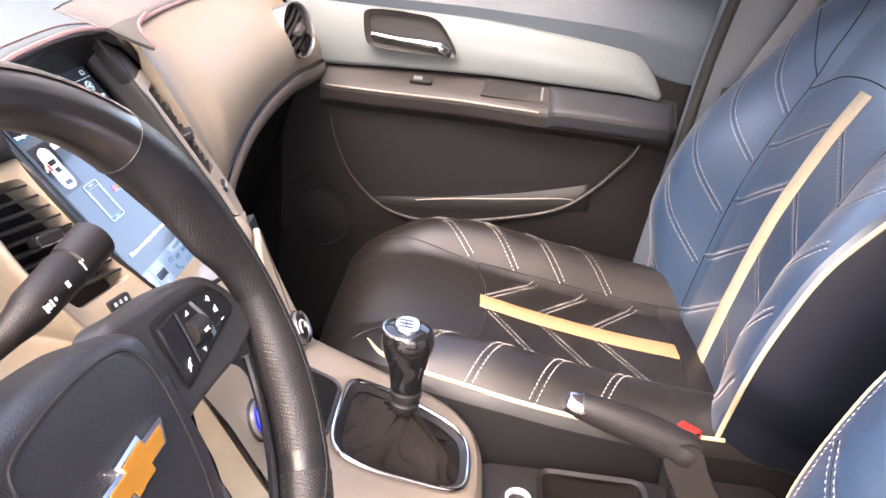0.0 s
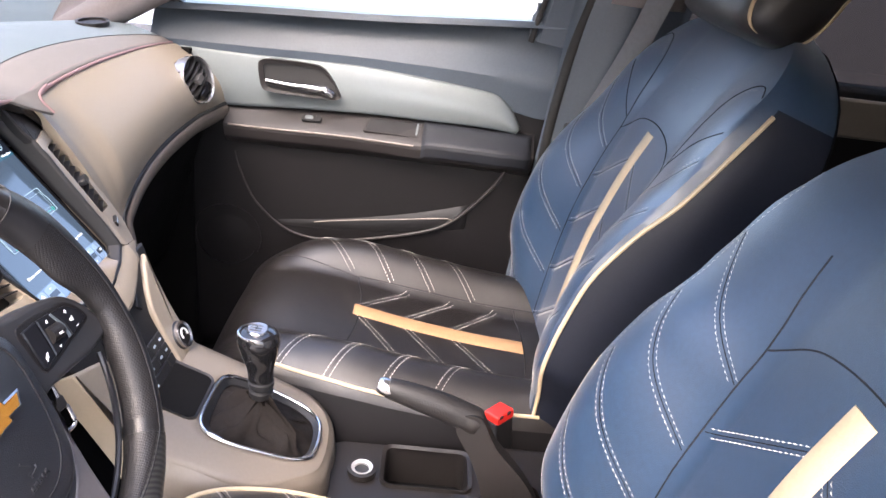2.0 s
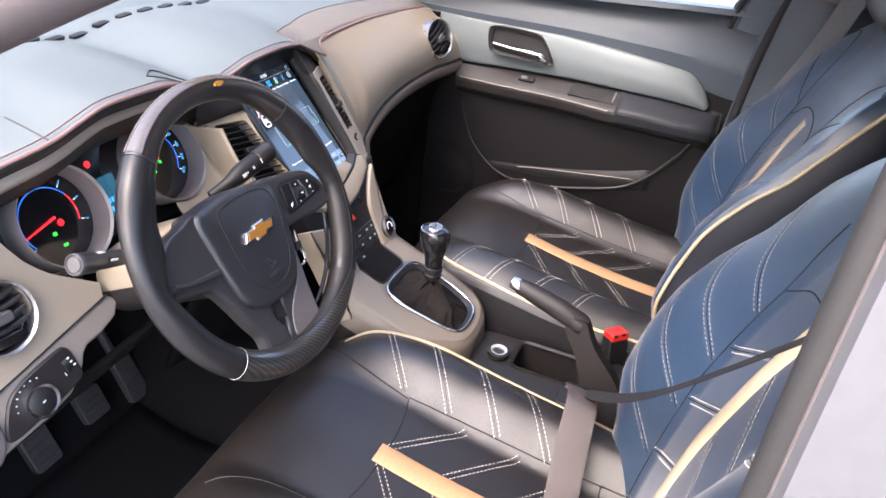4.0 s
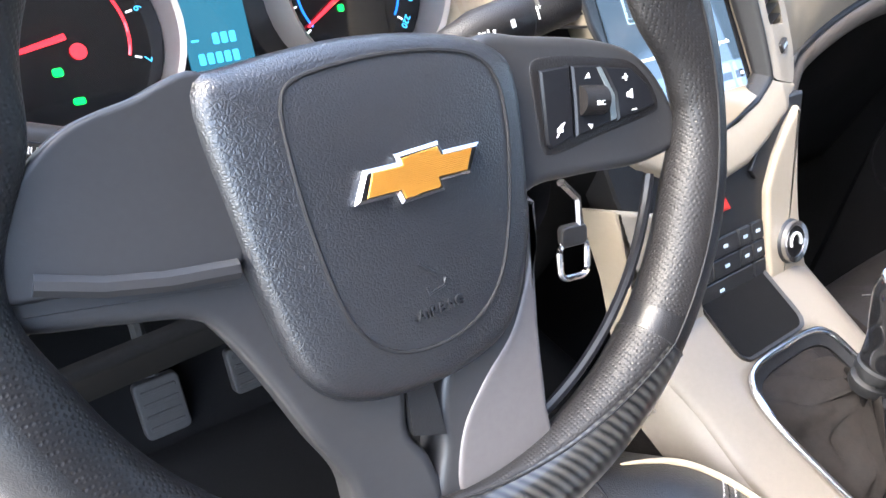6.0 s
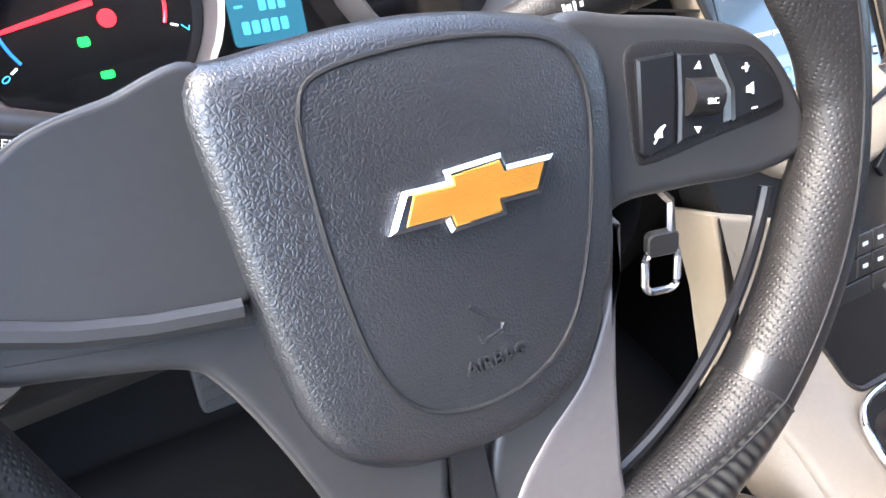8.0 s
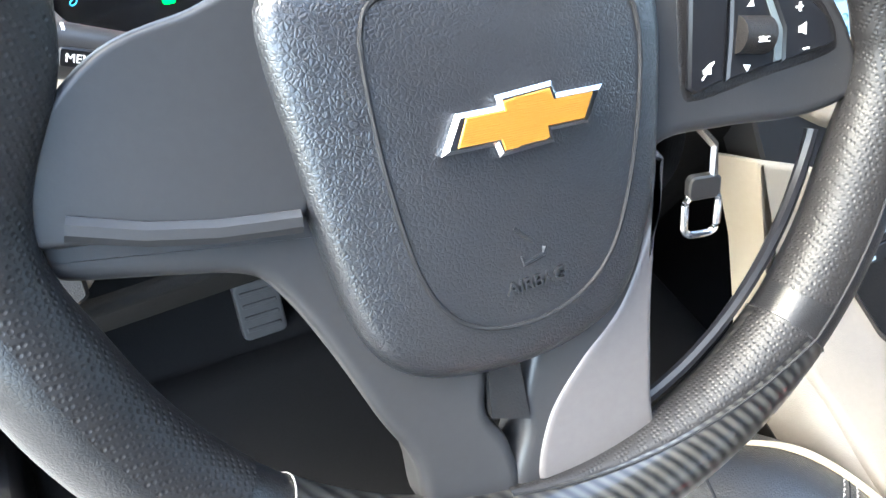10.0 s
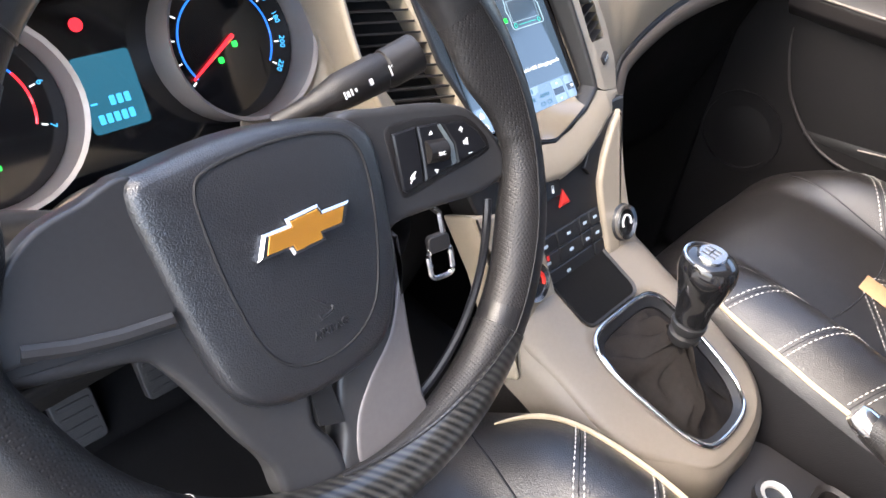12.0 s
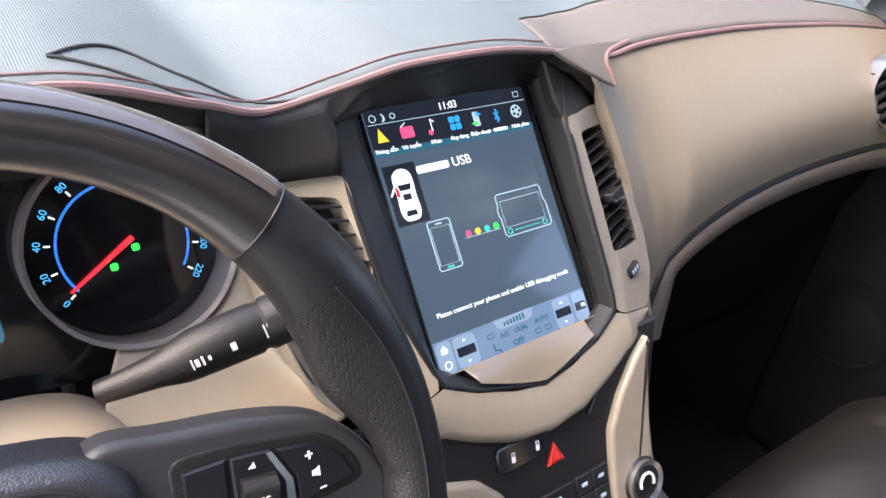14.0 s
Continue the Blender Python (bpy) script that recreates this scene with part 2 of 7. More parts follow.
def glass_material(name, tint):
    m = bpy.data.materials.new(name)
    m.use_nodes = True
    nt, n = m.node_tree, m.node_tree.nodes
    n.remove(n["Principled BSDF"])
    clear, gloss, mix, fres = (n.new("ShaderNode" + k) for k in ("BsdfTransparent", "BsdfGlossy", "MixShader", "Fresnel"))
    clear.inputs["Color"].default_value = (*tint, 1)
    gloss.inputs["Roughness"].default_value = 0.02
    fres.inputs["IOR"].default_value = 1.4
    nt.links.new(fres.outputs[0], mix.inputs[0])
    nt.links.new(clear.outputs[0], mix.inputs[1])
    nt.links.new(gloss.outputs[0], mix.inputs[2])
    nt.links.new(mix.outputs[0], n["Material Output"].inputs[0])
    return m


GLASS = glass_material("window glass", (1.0, 1.0, 1.0))
FILM = glass_material("dark tinted glass", (0.035, 0.032, 0.032))

# ---- building helpers ----
ORIGIN = {}


def thing(name, at, label, category, kind="", group=""):
    ob = new(name)
    ob.empty_display_size = 0.05
    ob.location = at
    ORIGIN[ob.name] = Vector(at)
    return tagged(ob, label, category, group, kind)


def part(name, bm, mat, parent=None, label="", smooth=True, weld=0.0, bevel=0.0, thick=0.0):
    """Links a bmesh (world places) as one mesh object under a thing or a part."""
    if weld:
        bmesh.ops.remove_doubles(bm, verts=bm.verts, dist=weld)
    bmesh.ops.recalc_face_normals(bm, faces=bm.faces)
    pts = [v.co for v in bm.verts]
    low = min(p.z for p in pts)
    mid = sum(pts, Vector()) / len(pts)
    at = Vector((mid.x, mid.y, low))
    for v in bm.verts:
        v.co -= at
    me = bpy.data.meshes.new(name)
    bm.to_mesh(me)
    bm.free()
    me.materials.append(mat)
    if smooth:
        me.shade_smooth()
        me.set_sharp_from_angle(angle=radians(38))
    ob = new(name, me)
    ORIGIN[ob.name] = at
    if parent:
        ob.parent = parent
        ob.location = at - ORIGIN[parent.name]
    else:
        ob.location = at
    if thick:
        s = ob.modifiers.new("thickness", "SOLIDIFY")
        s.thickness, s.offset = thick, 1.0 if thick < 0 else -1.0
        s.thickness = abs(thick)
    if bevel:
        b = ob.modifiers.new("edges", "BEVEL")
        b.width, b.segments, b.limit_method, b.angle_limit = bevel, 2, "ANGLE", radians(40)
    return tagged(ob, label)


def cubic(xs, ys):
    """A smooth curve through the points (monotone between them)."""
    xs, ys = np.array(xs, float), np.array(ys, float)
    if xs[0] > xs[-1]:
        xs, ys = xs[::-1], ys[::-1]
    d = np.diff(ys) / np.diff(xs)
    m = np.r_[d[0], np.where(d[1:] * d[:-1] > 0, 2 * d[1:] * d[:-1] / (d[1:] + d[:-1] + 1e-12), 0), d[-1]]

    def at(x):
        x = min(max(x, xs[0]), xs[-1])
        k = min(max(int(np.searchsorted(xs, x) - 1), 0), len(xs) - 2)
        h = xs[k + 1] - xs[k]
        s = (x - xs[k]) / h
        return ((1 + 2 * s) * (1 - s) ** 2 * ys[k] + s * (1 - s) ** 2 * h * m[k] + s * s * (3 - 2 * s) * ys[k + 1] + s * s * (s - 1) * h * m[k + 1])

    return at


def path3(points, n=40, closed=False):
    """A smooth line of n points through the given ones."""
    p = [Vector(q) for q in points]
    out, count = [], len(p) if closed else len(p) - 1
    for i in range(n):
        u = i / n * count if closed else i / (n - 1) * count
        k = min(int(u), count - 1)
        s = u - k
        get = (lambda j: p[j % len(p)]) if closed else (lambda j: p[min(max(j, 0), len(p) - 1)])
        a, b, c, d = get(k - 1), get(k), get(k + 1), get(k + 2)
        out.append(0.5 * ((2 * b) + (c - a) * s + (2 * a - 5 * b + 4 * c - d) * s * s + (3 * b - a - 3 * c + d) * s**3))
    return out


def grid(fn, nu, nv, bm=None, wrap=False):
    bm = bm or bmesh.new()
    rows = [[bm.verts.new(fn(i / (nu if wrap else nu - 1), j / (nv - 1))) for i in range(nu)] for j in range(nv)]
    for j in range(nv - 1):
        for i in range(nu if wrap else nu - 1):
            k = (i + 1) % nu
            bm.faces.new((rows[j][i], rows[j][k], rows[j + 1][k], rows[j + 1][i]))
    return bm


def tube(points, r, n=10, closed=False, bm=None, up=Vector((0.1, 0.2, 1)), flat=1.0):
    """A round rod along points; r is a number or a list; flat squeezes it along its side axis."""
    bm = bm or bmesh.new()
    pts = [Vector(q) for q in points]
    rings = []
    for i, q in enumerate(pts):
        a = pts[i - 1] if i or closed else q
        b = pts[(i + 1) % len(pts)] if i < len(pts) - 1 or closed else q
        t = (b - a).normalized()
        side = t.cross(up).normalized()
        top = side.cross(t)
        rad = r[i] if isinstance(r, (list, tuple)) else r
        rings.append([bm.verts.new(q + rad * (math.cos(w) * side * flat + math.sin(w) * top)) for w in (2 * math.pi * k / n for k in range(n))])
    for i in range(len(rings) if closed else len(rings) - 1):
        u, v = rings[i], rings[(i + 1) % len(rings)]
        for k in range(n):
            bm.faces.new((u[k], u[(k + 1) % n], v[(k + 1) % n], v[k]))
    if not closed:
        bm.faces.new(rings[0][::-1])
        bm.faces.new(rings[-1])
    return bm


def ribbon(points, wides, sides, lift, bm=None):
    """A flat strip along points, widened along sides, with a thickness towards lift."""
    bm = bm or bmesh.new()
    rings = []
    for q, w, s, l in zip(points, wides, sides, lift):
        q, s, l = Vector(q), Vector(s), Vector(l)
        rings.append([bm.verts.new(c) for c in (q - s * w / 2, q - s * w * 0.42 + l, q + s * w * 0.42 + l, q + s * w / 2)])
    for u, v in zip(rings, rings[1:]):
        for k in range(4):
            bm.faces.new((u[k], u[(k + 1) % 4], v[(k + 1) % 4], v[k]))
    bm.faces.new(rings[0][::-1])
    bm.faces.new(rings[-1])
    return bm


class Frame:
    """A flat place to build on: an origin, right, up and out."""

    def __init__(self, at, right, up):
        self.at, self.x, self.k = Vector(at), Vector(right).normalized(), 1.0
        self.z = self.x.cross(Vector(up)).normalized()
        self.y = self.z.cross(self.x)

    def __call__(self, x, y, z=0.0):
        return self.at + (self.x * x + self.y * y) * self.k + self.z * z

    def shift(self, x, y, z=0.0, turn=0.0):
        c, s = math.cos(radians(turn)), math.sin(radians(turn))
        f = Frame(self(x, y, z), self.x * c + self.y * s, self.y * c - self.x * s)
        f.k = self.k
        return f


def slab(f, outline, z0, z1, bm=None, bevel=0.0, inset=0.0):
    """A plate with the outline (x, y) on a frame, from z0 out to z1, its front edge rounded."""
    bm = bm or bmesh.new()
    area = sum(a[0] * b[1] - b[0] * a[1] for a, b in zip(outline, outline[1:] + outline[:1]))
    pts = list(outline) if area > 0 else list(outline)[::-1]
    n = len(pts)
    inward = []
    for i in range(n):
        a, b, c = (Vector((*pts[(i + k) % n], 0)) for k in (-1, 0, 1))
        u, v = (b - a).normalized(), (c - b).normalized()
        nn = Vector((-u.y - v.y, u.x + v.x, 0))
        nn = nn.normalized() / max(0.35, math.sqrt((1 + max(-0.9, u.dot(v))) / 2)) if nn.length > 1e-6 else Vector()
        inward.append(nn)
    rings = [[bm.verts.new(f(x, y, z0)) for x, y in pts]]
    if bevel:
        turn = bevel if z1 > z0 else -bevel
        steps = [(1 - math.cos(radians(22.5 * k)), 1 - math.sin(radians(22.5 * k))) for k in range(5)] if bevel >= 0.0025 else [(0, 1), (1, 0)]
        for w, d in steps + ([(1.12, 0.0)] if bevel >= 0.0025 else []):
            rings.append([bm.verts.new(f(x + q.x * bevel * w, y + q.y * bevel * w, z1 - turn * d)) for (x, y), q in zip(pts, inward)])
    else:
        rings.append([bm.verts.new(f(x, y, z1)) for x, y in pts])
    for u, v in zip(rings, rings[1:]):
        for k in range(n):
            bm.faces.new((u[k], u[(k + 1) % n], v[(k + 1) % n], v[k]))
    bm.faces.new(rings[0][::-1])
    bm.faces.new(rings[-1])
    return bm


def rounded(w, h, r, n=5, x=0.0, y=0.0):
    out = []
    for cx, cy, a in ((w / 2 - r, h / 2 - r, 0), (-w / 2 + r, h / 2 - r, 90), (-w / 2 + r, -h / 2 + r, 180), (w / 2 - r, -h / 2 + r, 270)):
        out += [(x + cx + r * math.cos(radians(a + 90 * k / n)), y + cy + r * math.sin(radians(a + 90 * k / n))) for k in range(n + 1)]
    return out


def soft(outline, n=48):
    return [(q.x, q.y) for q in path3([(x, y, 0) for x, y in outline], n, closed=True)]


def turned(f, profile, n=32, bm=None):
    """A turned piece: profile of (radius, height) round the frame's out axis."""
    bm = bm or bmesh.new()
    rings = [[bm.verts.new(f(r * math.cos(2 * math.pi * k / n), r * math.sin(2 * math.pi * k / n), z)) for k in range(n)] for r, z in profile]
    for u, v in zip(rings, rings[1:]):
        for k in range(n):
            bm.faces.new((u[k], u[(k + 1) % n], v[(k + 1) % n], v[k]))
    bm.faces.new(rings[0][::-1])
    bm.faces.new(rings[-1])
    return bm


def hollow(f, outer, inner, z0, z1, bm=None, lip=0.0):
    """A frame between two outlines of equal count, from z0 out to z1."""
    bm = bm or bmesh.new()
    n = len(outer)
    ring = lambda pts, z: [bm.verts.new(f(x, y, z)) for x, y in pts]  # noqa: E731
    a, b, c, d = ring(outer, z0), ring(outer, z1), ring(inner, z1 - lip), ring(inner, z0)
    for u, v in ((a, b), (b, c), (c, d), (d, a)):
        for k in range(n):
            bm.faces.new((u[k], u[(k + 1) % n], v[(k + 1) % n], v[k]))
    return bm


def circle(r, n=40, x=0.0, y=0.0):
    return [(x + r * math.cos(2 * math.pi * k / n), y + r * math.sin(2 * math.pi * k / n)) for k in range(n)]


def stitches(lines, r=0.0006, long=0.0058, gap=0.0013, bm=None, lift=None):
    """Short raised threads along lines of close points."""
    bm = bm or bmesh.new()
    for line, normals in lines:
        d = [0.0]
        for a, b in zip(line, line[1:]):
            d.append(d[-1] + (b - a).length)
        total, s = d[-1], 0.0
        while s + long < total:
            ends = []
            for w in (s, s + long / 2, s + long):
                k = min(max(int(np.searchsorted(d, w)) - 1, 0), len(line) - 2)
                u = (w - d[k]) / max(1e-6, d[k + 1] - d[k])
                ends.append((line[k].lerp(line[k + 1], u), normals[k]))
            t = (ends[2][0] - ends[0][0]).normalized()
            nn = ends[1][1]
            side = t.cross(nn).normalized()
            a, b, c = ends[0][0] - nn * r * 0.5, ends[1][0] + nn * r * 1.6, ends[2][0] - nn * r * 0.5
            v = [bm.verts.new(q) for q in (a, b + side * r * 1.1, b - side * r * 1.1, c, b + nn * r * 0.4)]
            bm.faces.new((v[0], v[1], v[4]))
            bm.faces.new((v[0], v[4], v[2]))
            bm.faces.new((v[1], v[3], v[4]))
            bm.faces.new((v[4], v[3], v[2]))
            s += long + gap
    return bm


def lettering(name, text, f, size, mat, parent, label="", depth=0.0003, align="CENTER"):
    """Raised letters, lying on a frame and centred on its origin."""
    cu = bpy.data.curves.new(name, "FONT")
    cu.body, cu.size, cu.align_x, cu.align_y, cu.extrude, cu.resolution_u = text, size, align, "CENTER", depth, 3
    tmp = new("lettering_source", cu)
    me = bpy.data.meshes.new_from_object(tmp.evaluated_get(bpy.context.evaluated_depsgraph_get()))
    bpy.data.objects.remove(tmp)
    bm = bmesh.new()
    bm.from_mesh(me)
    bpy.data.meshes.remove(me)
    for v in bm.verts:
        v.co = f(v.co.x, v.co.y, v.co.z + depth)
    return part(name, bm, mat, parent, label, smooth=False)


def flat(name, f, outline, mat, parent, z=0.0, deep=0.0004, label=""):
    return part(name, slab(f, outline, z - deep, z), mat, parent, label, smooth=False)


# ---- the car's shell ----
def box(x0, x1, y0, y1, z0, z1, bm=None):
    return slab(Frame((0, 0, 0), (1, 0, 0), (0, 1, 0)), [(x0, y0), (x1, y0), (x1, y1), (x0, y1)], z0, z1, bm)


ground = part("ground", box(-60, 60, -60, 60, -0.05, 0.0), CONCRETE, smooth=False)
tagged(ground, "pale concrete ground outside the car", "ground", kind="structure")

# floor, firewall and tunnel
def floor_at(u, v):
    y = -1.3 + 2.05 * v
    x = -0.80 + 1.60 * u
    rise = cubic([-1.3, 0.28, 0.5, 0.68, 0.75], [0.29, 0.29, 0.36, 0.56, 0.80])(y)
    hump = 0.16 * math.exp(-((x / 0.13) ** 4))
    return (x, y, rise + hump * (1 if y < 0.4 else max(0, (0.75 - y) / 0.35)))


floor = part("floor", grid(floor_at, 60, 60), CARPET, thick=0.03)
tagged(floor, "black carpeted car floor with a raised tunnel", "floor", kind="structure")
sill = part("door_sill", box(-0.76, -0.66, -0.62, 0.55, 0.24, 0.36), DARK, bevel=0.012)
tagged(sill, "dark plastic sill under the open driver's door", "sill", kind="structure")
for sx, nm in ((-0.70, "near"), (0.70, "far")):
    kick = part("kick_panel_" + nm, box(min(sx, sx * 1.06), max(sx, sx * 1.06), 0.20 if sx > 0 else 0.33, 0.78, 0.28, 1.0), FOOTWELL)
    tagged(kick, "dark kick panel at the side of the footwell", "wall", kind="structure")
bulk = part("firewall", box(-0.80, 0.80, 0.74, 0.78, 0.25, 1.0), FOOTWELL)
tagged(bulk, "black firewall behind the dashboard", "wall", kind="structure")
rear = part("rear_bulkhead", box(-0.72, 0.72, -1.72, -1.66, 0.3, 1.16), DARK)
tagged(rear, "dark panel behind the rear bench", "wall", kind="structure")
shell_r = part("body_side_far", box(0.80, 0.84, -1.7, 0.78, 0.25, 1.02), PAINT)
tagged(shell_r, "white painted outer door skin", "car body", kind="structure")
shell_lr = part("body_side_rear", box(-0.84, -0.74, -1.7, -0.66, 0.25, 1.02), SHADEWHITE)
tagged(shell_lr, "white painted rear door skin, shade in its colour, beside the open doorway", "car body", kind="structure")


def roof_at(u, v):
    x = -0.56 + 1.12 * u
    y = -1.55 + 1.25 * v
    return (x, y, 1.455 - 0.25 * (x / 0.56) ** 4 * 0.12 - 0.05 * ((y + 0.9) / 0.65) ** 2 * 0.8)


roof = part("roof", grid(roof_at, 24, 24), HEADLINE, thick=0.04)
tagged(roof, "pale headlining under the car roof", "ceiling", kind="structure")


def pillar(name, points, wide, deep, mat, label):
    pts = path3(points, 24)
    bm = tube(pts, wide, 14, flat=deep / wide)
    return tagged(part(name, bm, mat), label, "pillar", kind="structure")


# the near pillar carries its shade in the darker trim colour
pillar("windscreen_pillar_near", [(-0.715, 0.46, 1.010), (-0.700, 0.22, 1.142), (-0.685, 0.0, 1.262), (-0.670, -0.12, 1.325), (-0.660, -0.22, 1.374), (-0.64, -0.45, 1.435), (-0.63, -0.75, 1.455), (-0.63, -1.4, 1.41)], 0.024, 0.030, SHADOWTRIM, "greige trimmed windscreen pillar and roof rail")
pillar("windscreen_pillar_far", [(0.735, 0.46, 1.0), (0.69, 0.22, 1.14), (0.672, 0.0, 1.26), (0.655, -0.21, 1.367), (0.63, -0.45, 1.43), (0.62, -0.75, 1.45), (0.62, -1.4, 1.40)], 0.038, 0.045, PILLAR, "greige trimmed windscreen pillar and roof rail")
header = part("windscreen_header", tube(path3([(-0.62, -0.36, 1.415), (-0.3, -0.30, 1.44), (0, -0.28, 1.445), (0.3, -0.30, 1.44), (0.62, -0.36, 1.415)], 24), 0.035, 12), HEADLINE)
tagged(header, "pale trimmed header over the windscreen", "trim", kind="structure")


def screen_glass(u, v):
    x = -0.70 + 1.40 * u
    bow = 0.22 * (1 - (x / 0.7) ** 2)
    y0, z0, y1, z1 = 0.50 + bow, 1.0, -0.33 + 0.06 * (1 - (x / 0.7) ** 2), 1.43
    return (x * (1 - 0.12 * v), y0 + (y1 - y0) * v, z0 + (z1 - z0) * v + 0.03 * math.sin(math.pi * v))


window = part("window_front", grid(screen_glass, 24, 12), GLASS)
window.visible_shadow = False
tagged(window, "clear curved windscreen above the dashboard", "window", kind="structure")
cowl = part("cowl", grid(lambda u, v: (-0.80 + 1.60 * u, 0.40 + 0.22 * (1 - (2 * u - 1) ** 2) + 0.37 * v, 0.985 + 0.005 * v), 20, 4), BLACK, thick=0.02)
tagged(cowl, "black cowl below the windscreen", "trim", kind="structure")
bonnet = part("bonnet", grid(lambda u, v: (-0.80 + 1.6 * u, 0.75 + 0.95 * v, 0.985 - 0.12 * v * v - 0.05 * (2 * u - 1) ** 4), 20, 12), PAINT, thick=0.02)
tagged(bonnet, "white painted bonnet in front of the windscreen", "car body", kind="structure")

# driver's side door post: white body flange (shade in its paint), black seal, inner trim
post = thing("door_post_near", (-0.73, -0.62, 0.3), "white door post with black rubber seal beside the seat", "pillar", "structure")
edge = path3([(-0.735, -0.565, 0.36), (-0.735, -0.555, 0.7), (-0.73, -0.552, 1.0), (-0.715, -0.553, 1.2), (-0.69, -0.56, 1.35), (-0.655, -0.57, 1.44)], 30)
part("flange", ribbon([p + Vector((0, -0.045, 0)) for p in edge], [0.09] * 30, [(0.25, 1, 0)] * 30, [(-0.02, 0.004, 0)] * 30), SHADEWHITE, post, "white painted flange with shade in its colour")
part("seal", tube([p + Vector((0.014, 0.0, 0)) for p in edge], 0.011, 10), RUBBER, post, "black rubber seal")
part("inner_trim", ribbon([p + Vector((0.05, -0.07, 0)) for p in edge], [0.14] * 30, [(0.7, -1, 0)] * 30, [(0.02, 0.012, 0)] * 30), PILLAR, post, "greige inner trim")

# ---- seats ----
CUSHION = [(-0.62, 0.585), (-0.55, 0.598), (-0.49, 0.604), (-0.40, 0.612), (-0.28, 0.630), (-0.18, 0.650), (-0.09, 0.662), (-0.03, 0.655), (0.012, 0.630), (0.036, 0.588), (0.040, 0.53), (0.028, 0.45)]
CUSH_L = path3([(0, y, z) for y, z in CUSHION], 60)
BOLSTER = cubic([-0.53, -0.45, -0.25, -0.12, -0.04, 0.02], [0.052, 0.054, 0.052, 0.038, 0.014, 0.0])
HALF = cubic([-0.53, -0.42, -0.20, -0.08, -0.02, 0.04], [0.228, 0.240, 0.244, 0.226, 0.19, 0.175])


def cushion_at(s, v):
    """s: -1 to 1 across, v: 0 at the back to 1 down the nose."""
    k = v * (len(CUSH_L) - 1)
    q = CUSH_L[min(int(k), len(CUSH_L) - 2)].lerp(CUSH_L[min(int(k), len(CUSH_L) - 2) + 1], k - min(int(k), len(CUSH_L) - 2))
    w, h = HALF(q.y), BOLSTER(q.y)
    a = abs(s)
    sign = 1 if s >= 0 else -1
    if a <= 0.76:
        x = a / 0.76 * w
        e = min(max((x - 0.105) / max(0.02, w - 0.105), 0), 1)
        crown = 0.006 * (1 - min(1, x / 0.12) ** 2)
        z = q.z + h * (math.sin(min(1, e / 0.55) * math.pi / 2) ** 1.5 if e < 0.55 else 1 - 0.62 * ((e - 0.55) / 0.45) ** 2) + crown
        return Vector((sign * x, q.y, z))
    e = (a - 0.76) / 0.24
    top = q.z + 0.38 * h
    return Vector((sign * (w + 0.022 * math.sin(e * math.pi)), q.y - 0.004 * e, top - (top - 0.40) * e))


def on_cushion(x, y, lift=0.0):
    """The place on the cushion's top at x across and y along, and its normal."""
    lo, hi = 0, len(CUSH_L) - 1
    ys = [q.y for q in CUSH_L]
    top = max(range(len(ys)), key=lambda i: ys[i])
    v = np.interp(y, ys[: top + 1], range(top + 1)) / (len(CUSH_L) - 1)
    s = x / HALF(y) * 0.76
    p = cushion_at(s, v)
    du = cushion_at(min(s + 0.02, 0.75), v) - cushion_at(max(s - 0.02, -0.75), v)
    dv = cushion_at(s, min(v + 0.02, 1)) - cushion_at(s, max(v - 0.02, 0))
    n = du.cross(dv).normalized()
    n = n if n.z > 0 else -n
    return p + n * lift, n


HINGE, RISE, OUT = Vector((0, -0.535, 0.60)), Vector((0, -0.316, 0.949)), Vector((0, 0.949, 0.316))
LOW, TALL = -0.05, 0.72
BACK_W = cubic([-0.05, 0.05, 0.13, 0.30, 0.45, 0.52, 0.57, 0.61, 0.64, 0.662, 0.67], [0.225, 0.245, 0.280, 0.282, 0.278, 0.270, 0.254, 0.222, 0.170, 0.095, 0.03])
BACK_B = cubic([-0.05, 0.05, 0.13, 0.27, 0.35, 0.42, 0.52, 0.60, 0.67], [0.070, 0.088, 0.120, 0.105, 0.078, 0.045, 0.030, 0.008, 0.0])
BACK_D = cubic([-0.05, 0.3, 0.6, 0.67], [0.14, 0.11, 0.07, 0.05])
BACK_C = cubic([-0.05, 0.0, 0.10, 0.20, 0.27, 0.35, 0.44, 0.52, 0.60, 0.645, 0.67], [-0.012, 0.0, 0.020, 0.036, 0.043, 0.044, 0.038, 0.026, 0.008, -0.012, -0.034])


def back_at(s, v):
    """s: -1 to 1 across and round the sides, v: 0 at the hinge to 1 at the top."""
    h = LOW + TALL * v
    w, b, d, c = BACK_W(h), BACK_B(h), BACK_D(h), BACK_C(h)
    a, sign = abs(s), 1 if s >= 0 else -1
    if a <= 0.66:
        x = a / 0.66 * w * 0.94
        inner = 0.108 * min(1.0, w / 0.2)
        e = min(max((x - inner) / max(0.01, w * 0.94 - inner), 0), 1)
        f = c + 0.65 * b * (1.04 * math.sin(min(1, e / 0.86) * math.pi / 2) ** 1.35 if e < 0.86 else 1.04 - 0.04 * ((e - 0.86) / 0.14) ** 2)
        return HINGE + RISE * h + OUT * f + Vector((sign * x, 0, 0))
    e = (a - 0.66) / 0.34
    f = (c + 0.65 * b) * (1 - e) - d * e
    x = w * 0.94 + w * 0.06 * math.sin(min(1, e * 2.2) * math.pi / 2) - 0.01 * e
    return HINGE + RISE * h + OUT * f + Vector((sign * x, 0, 0))


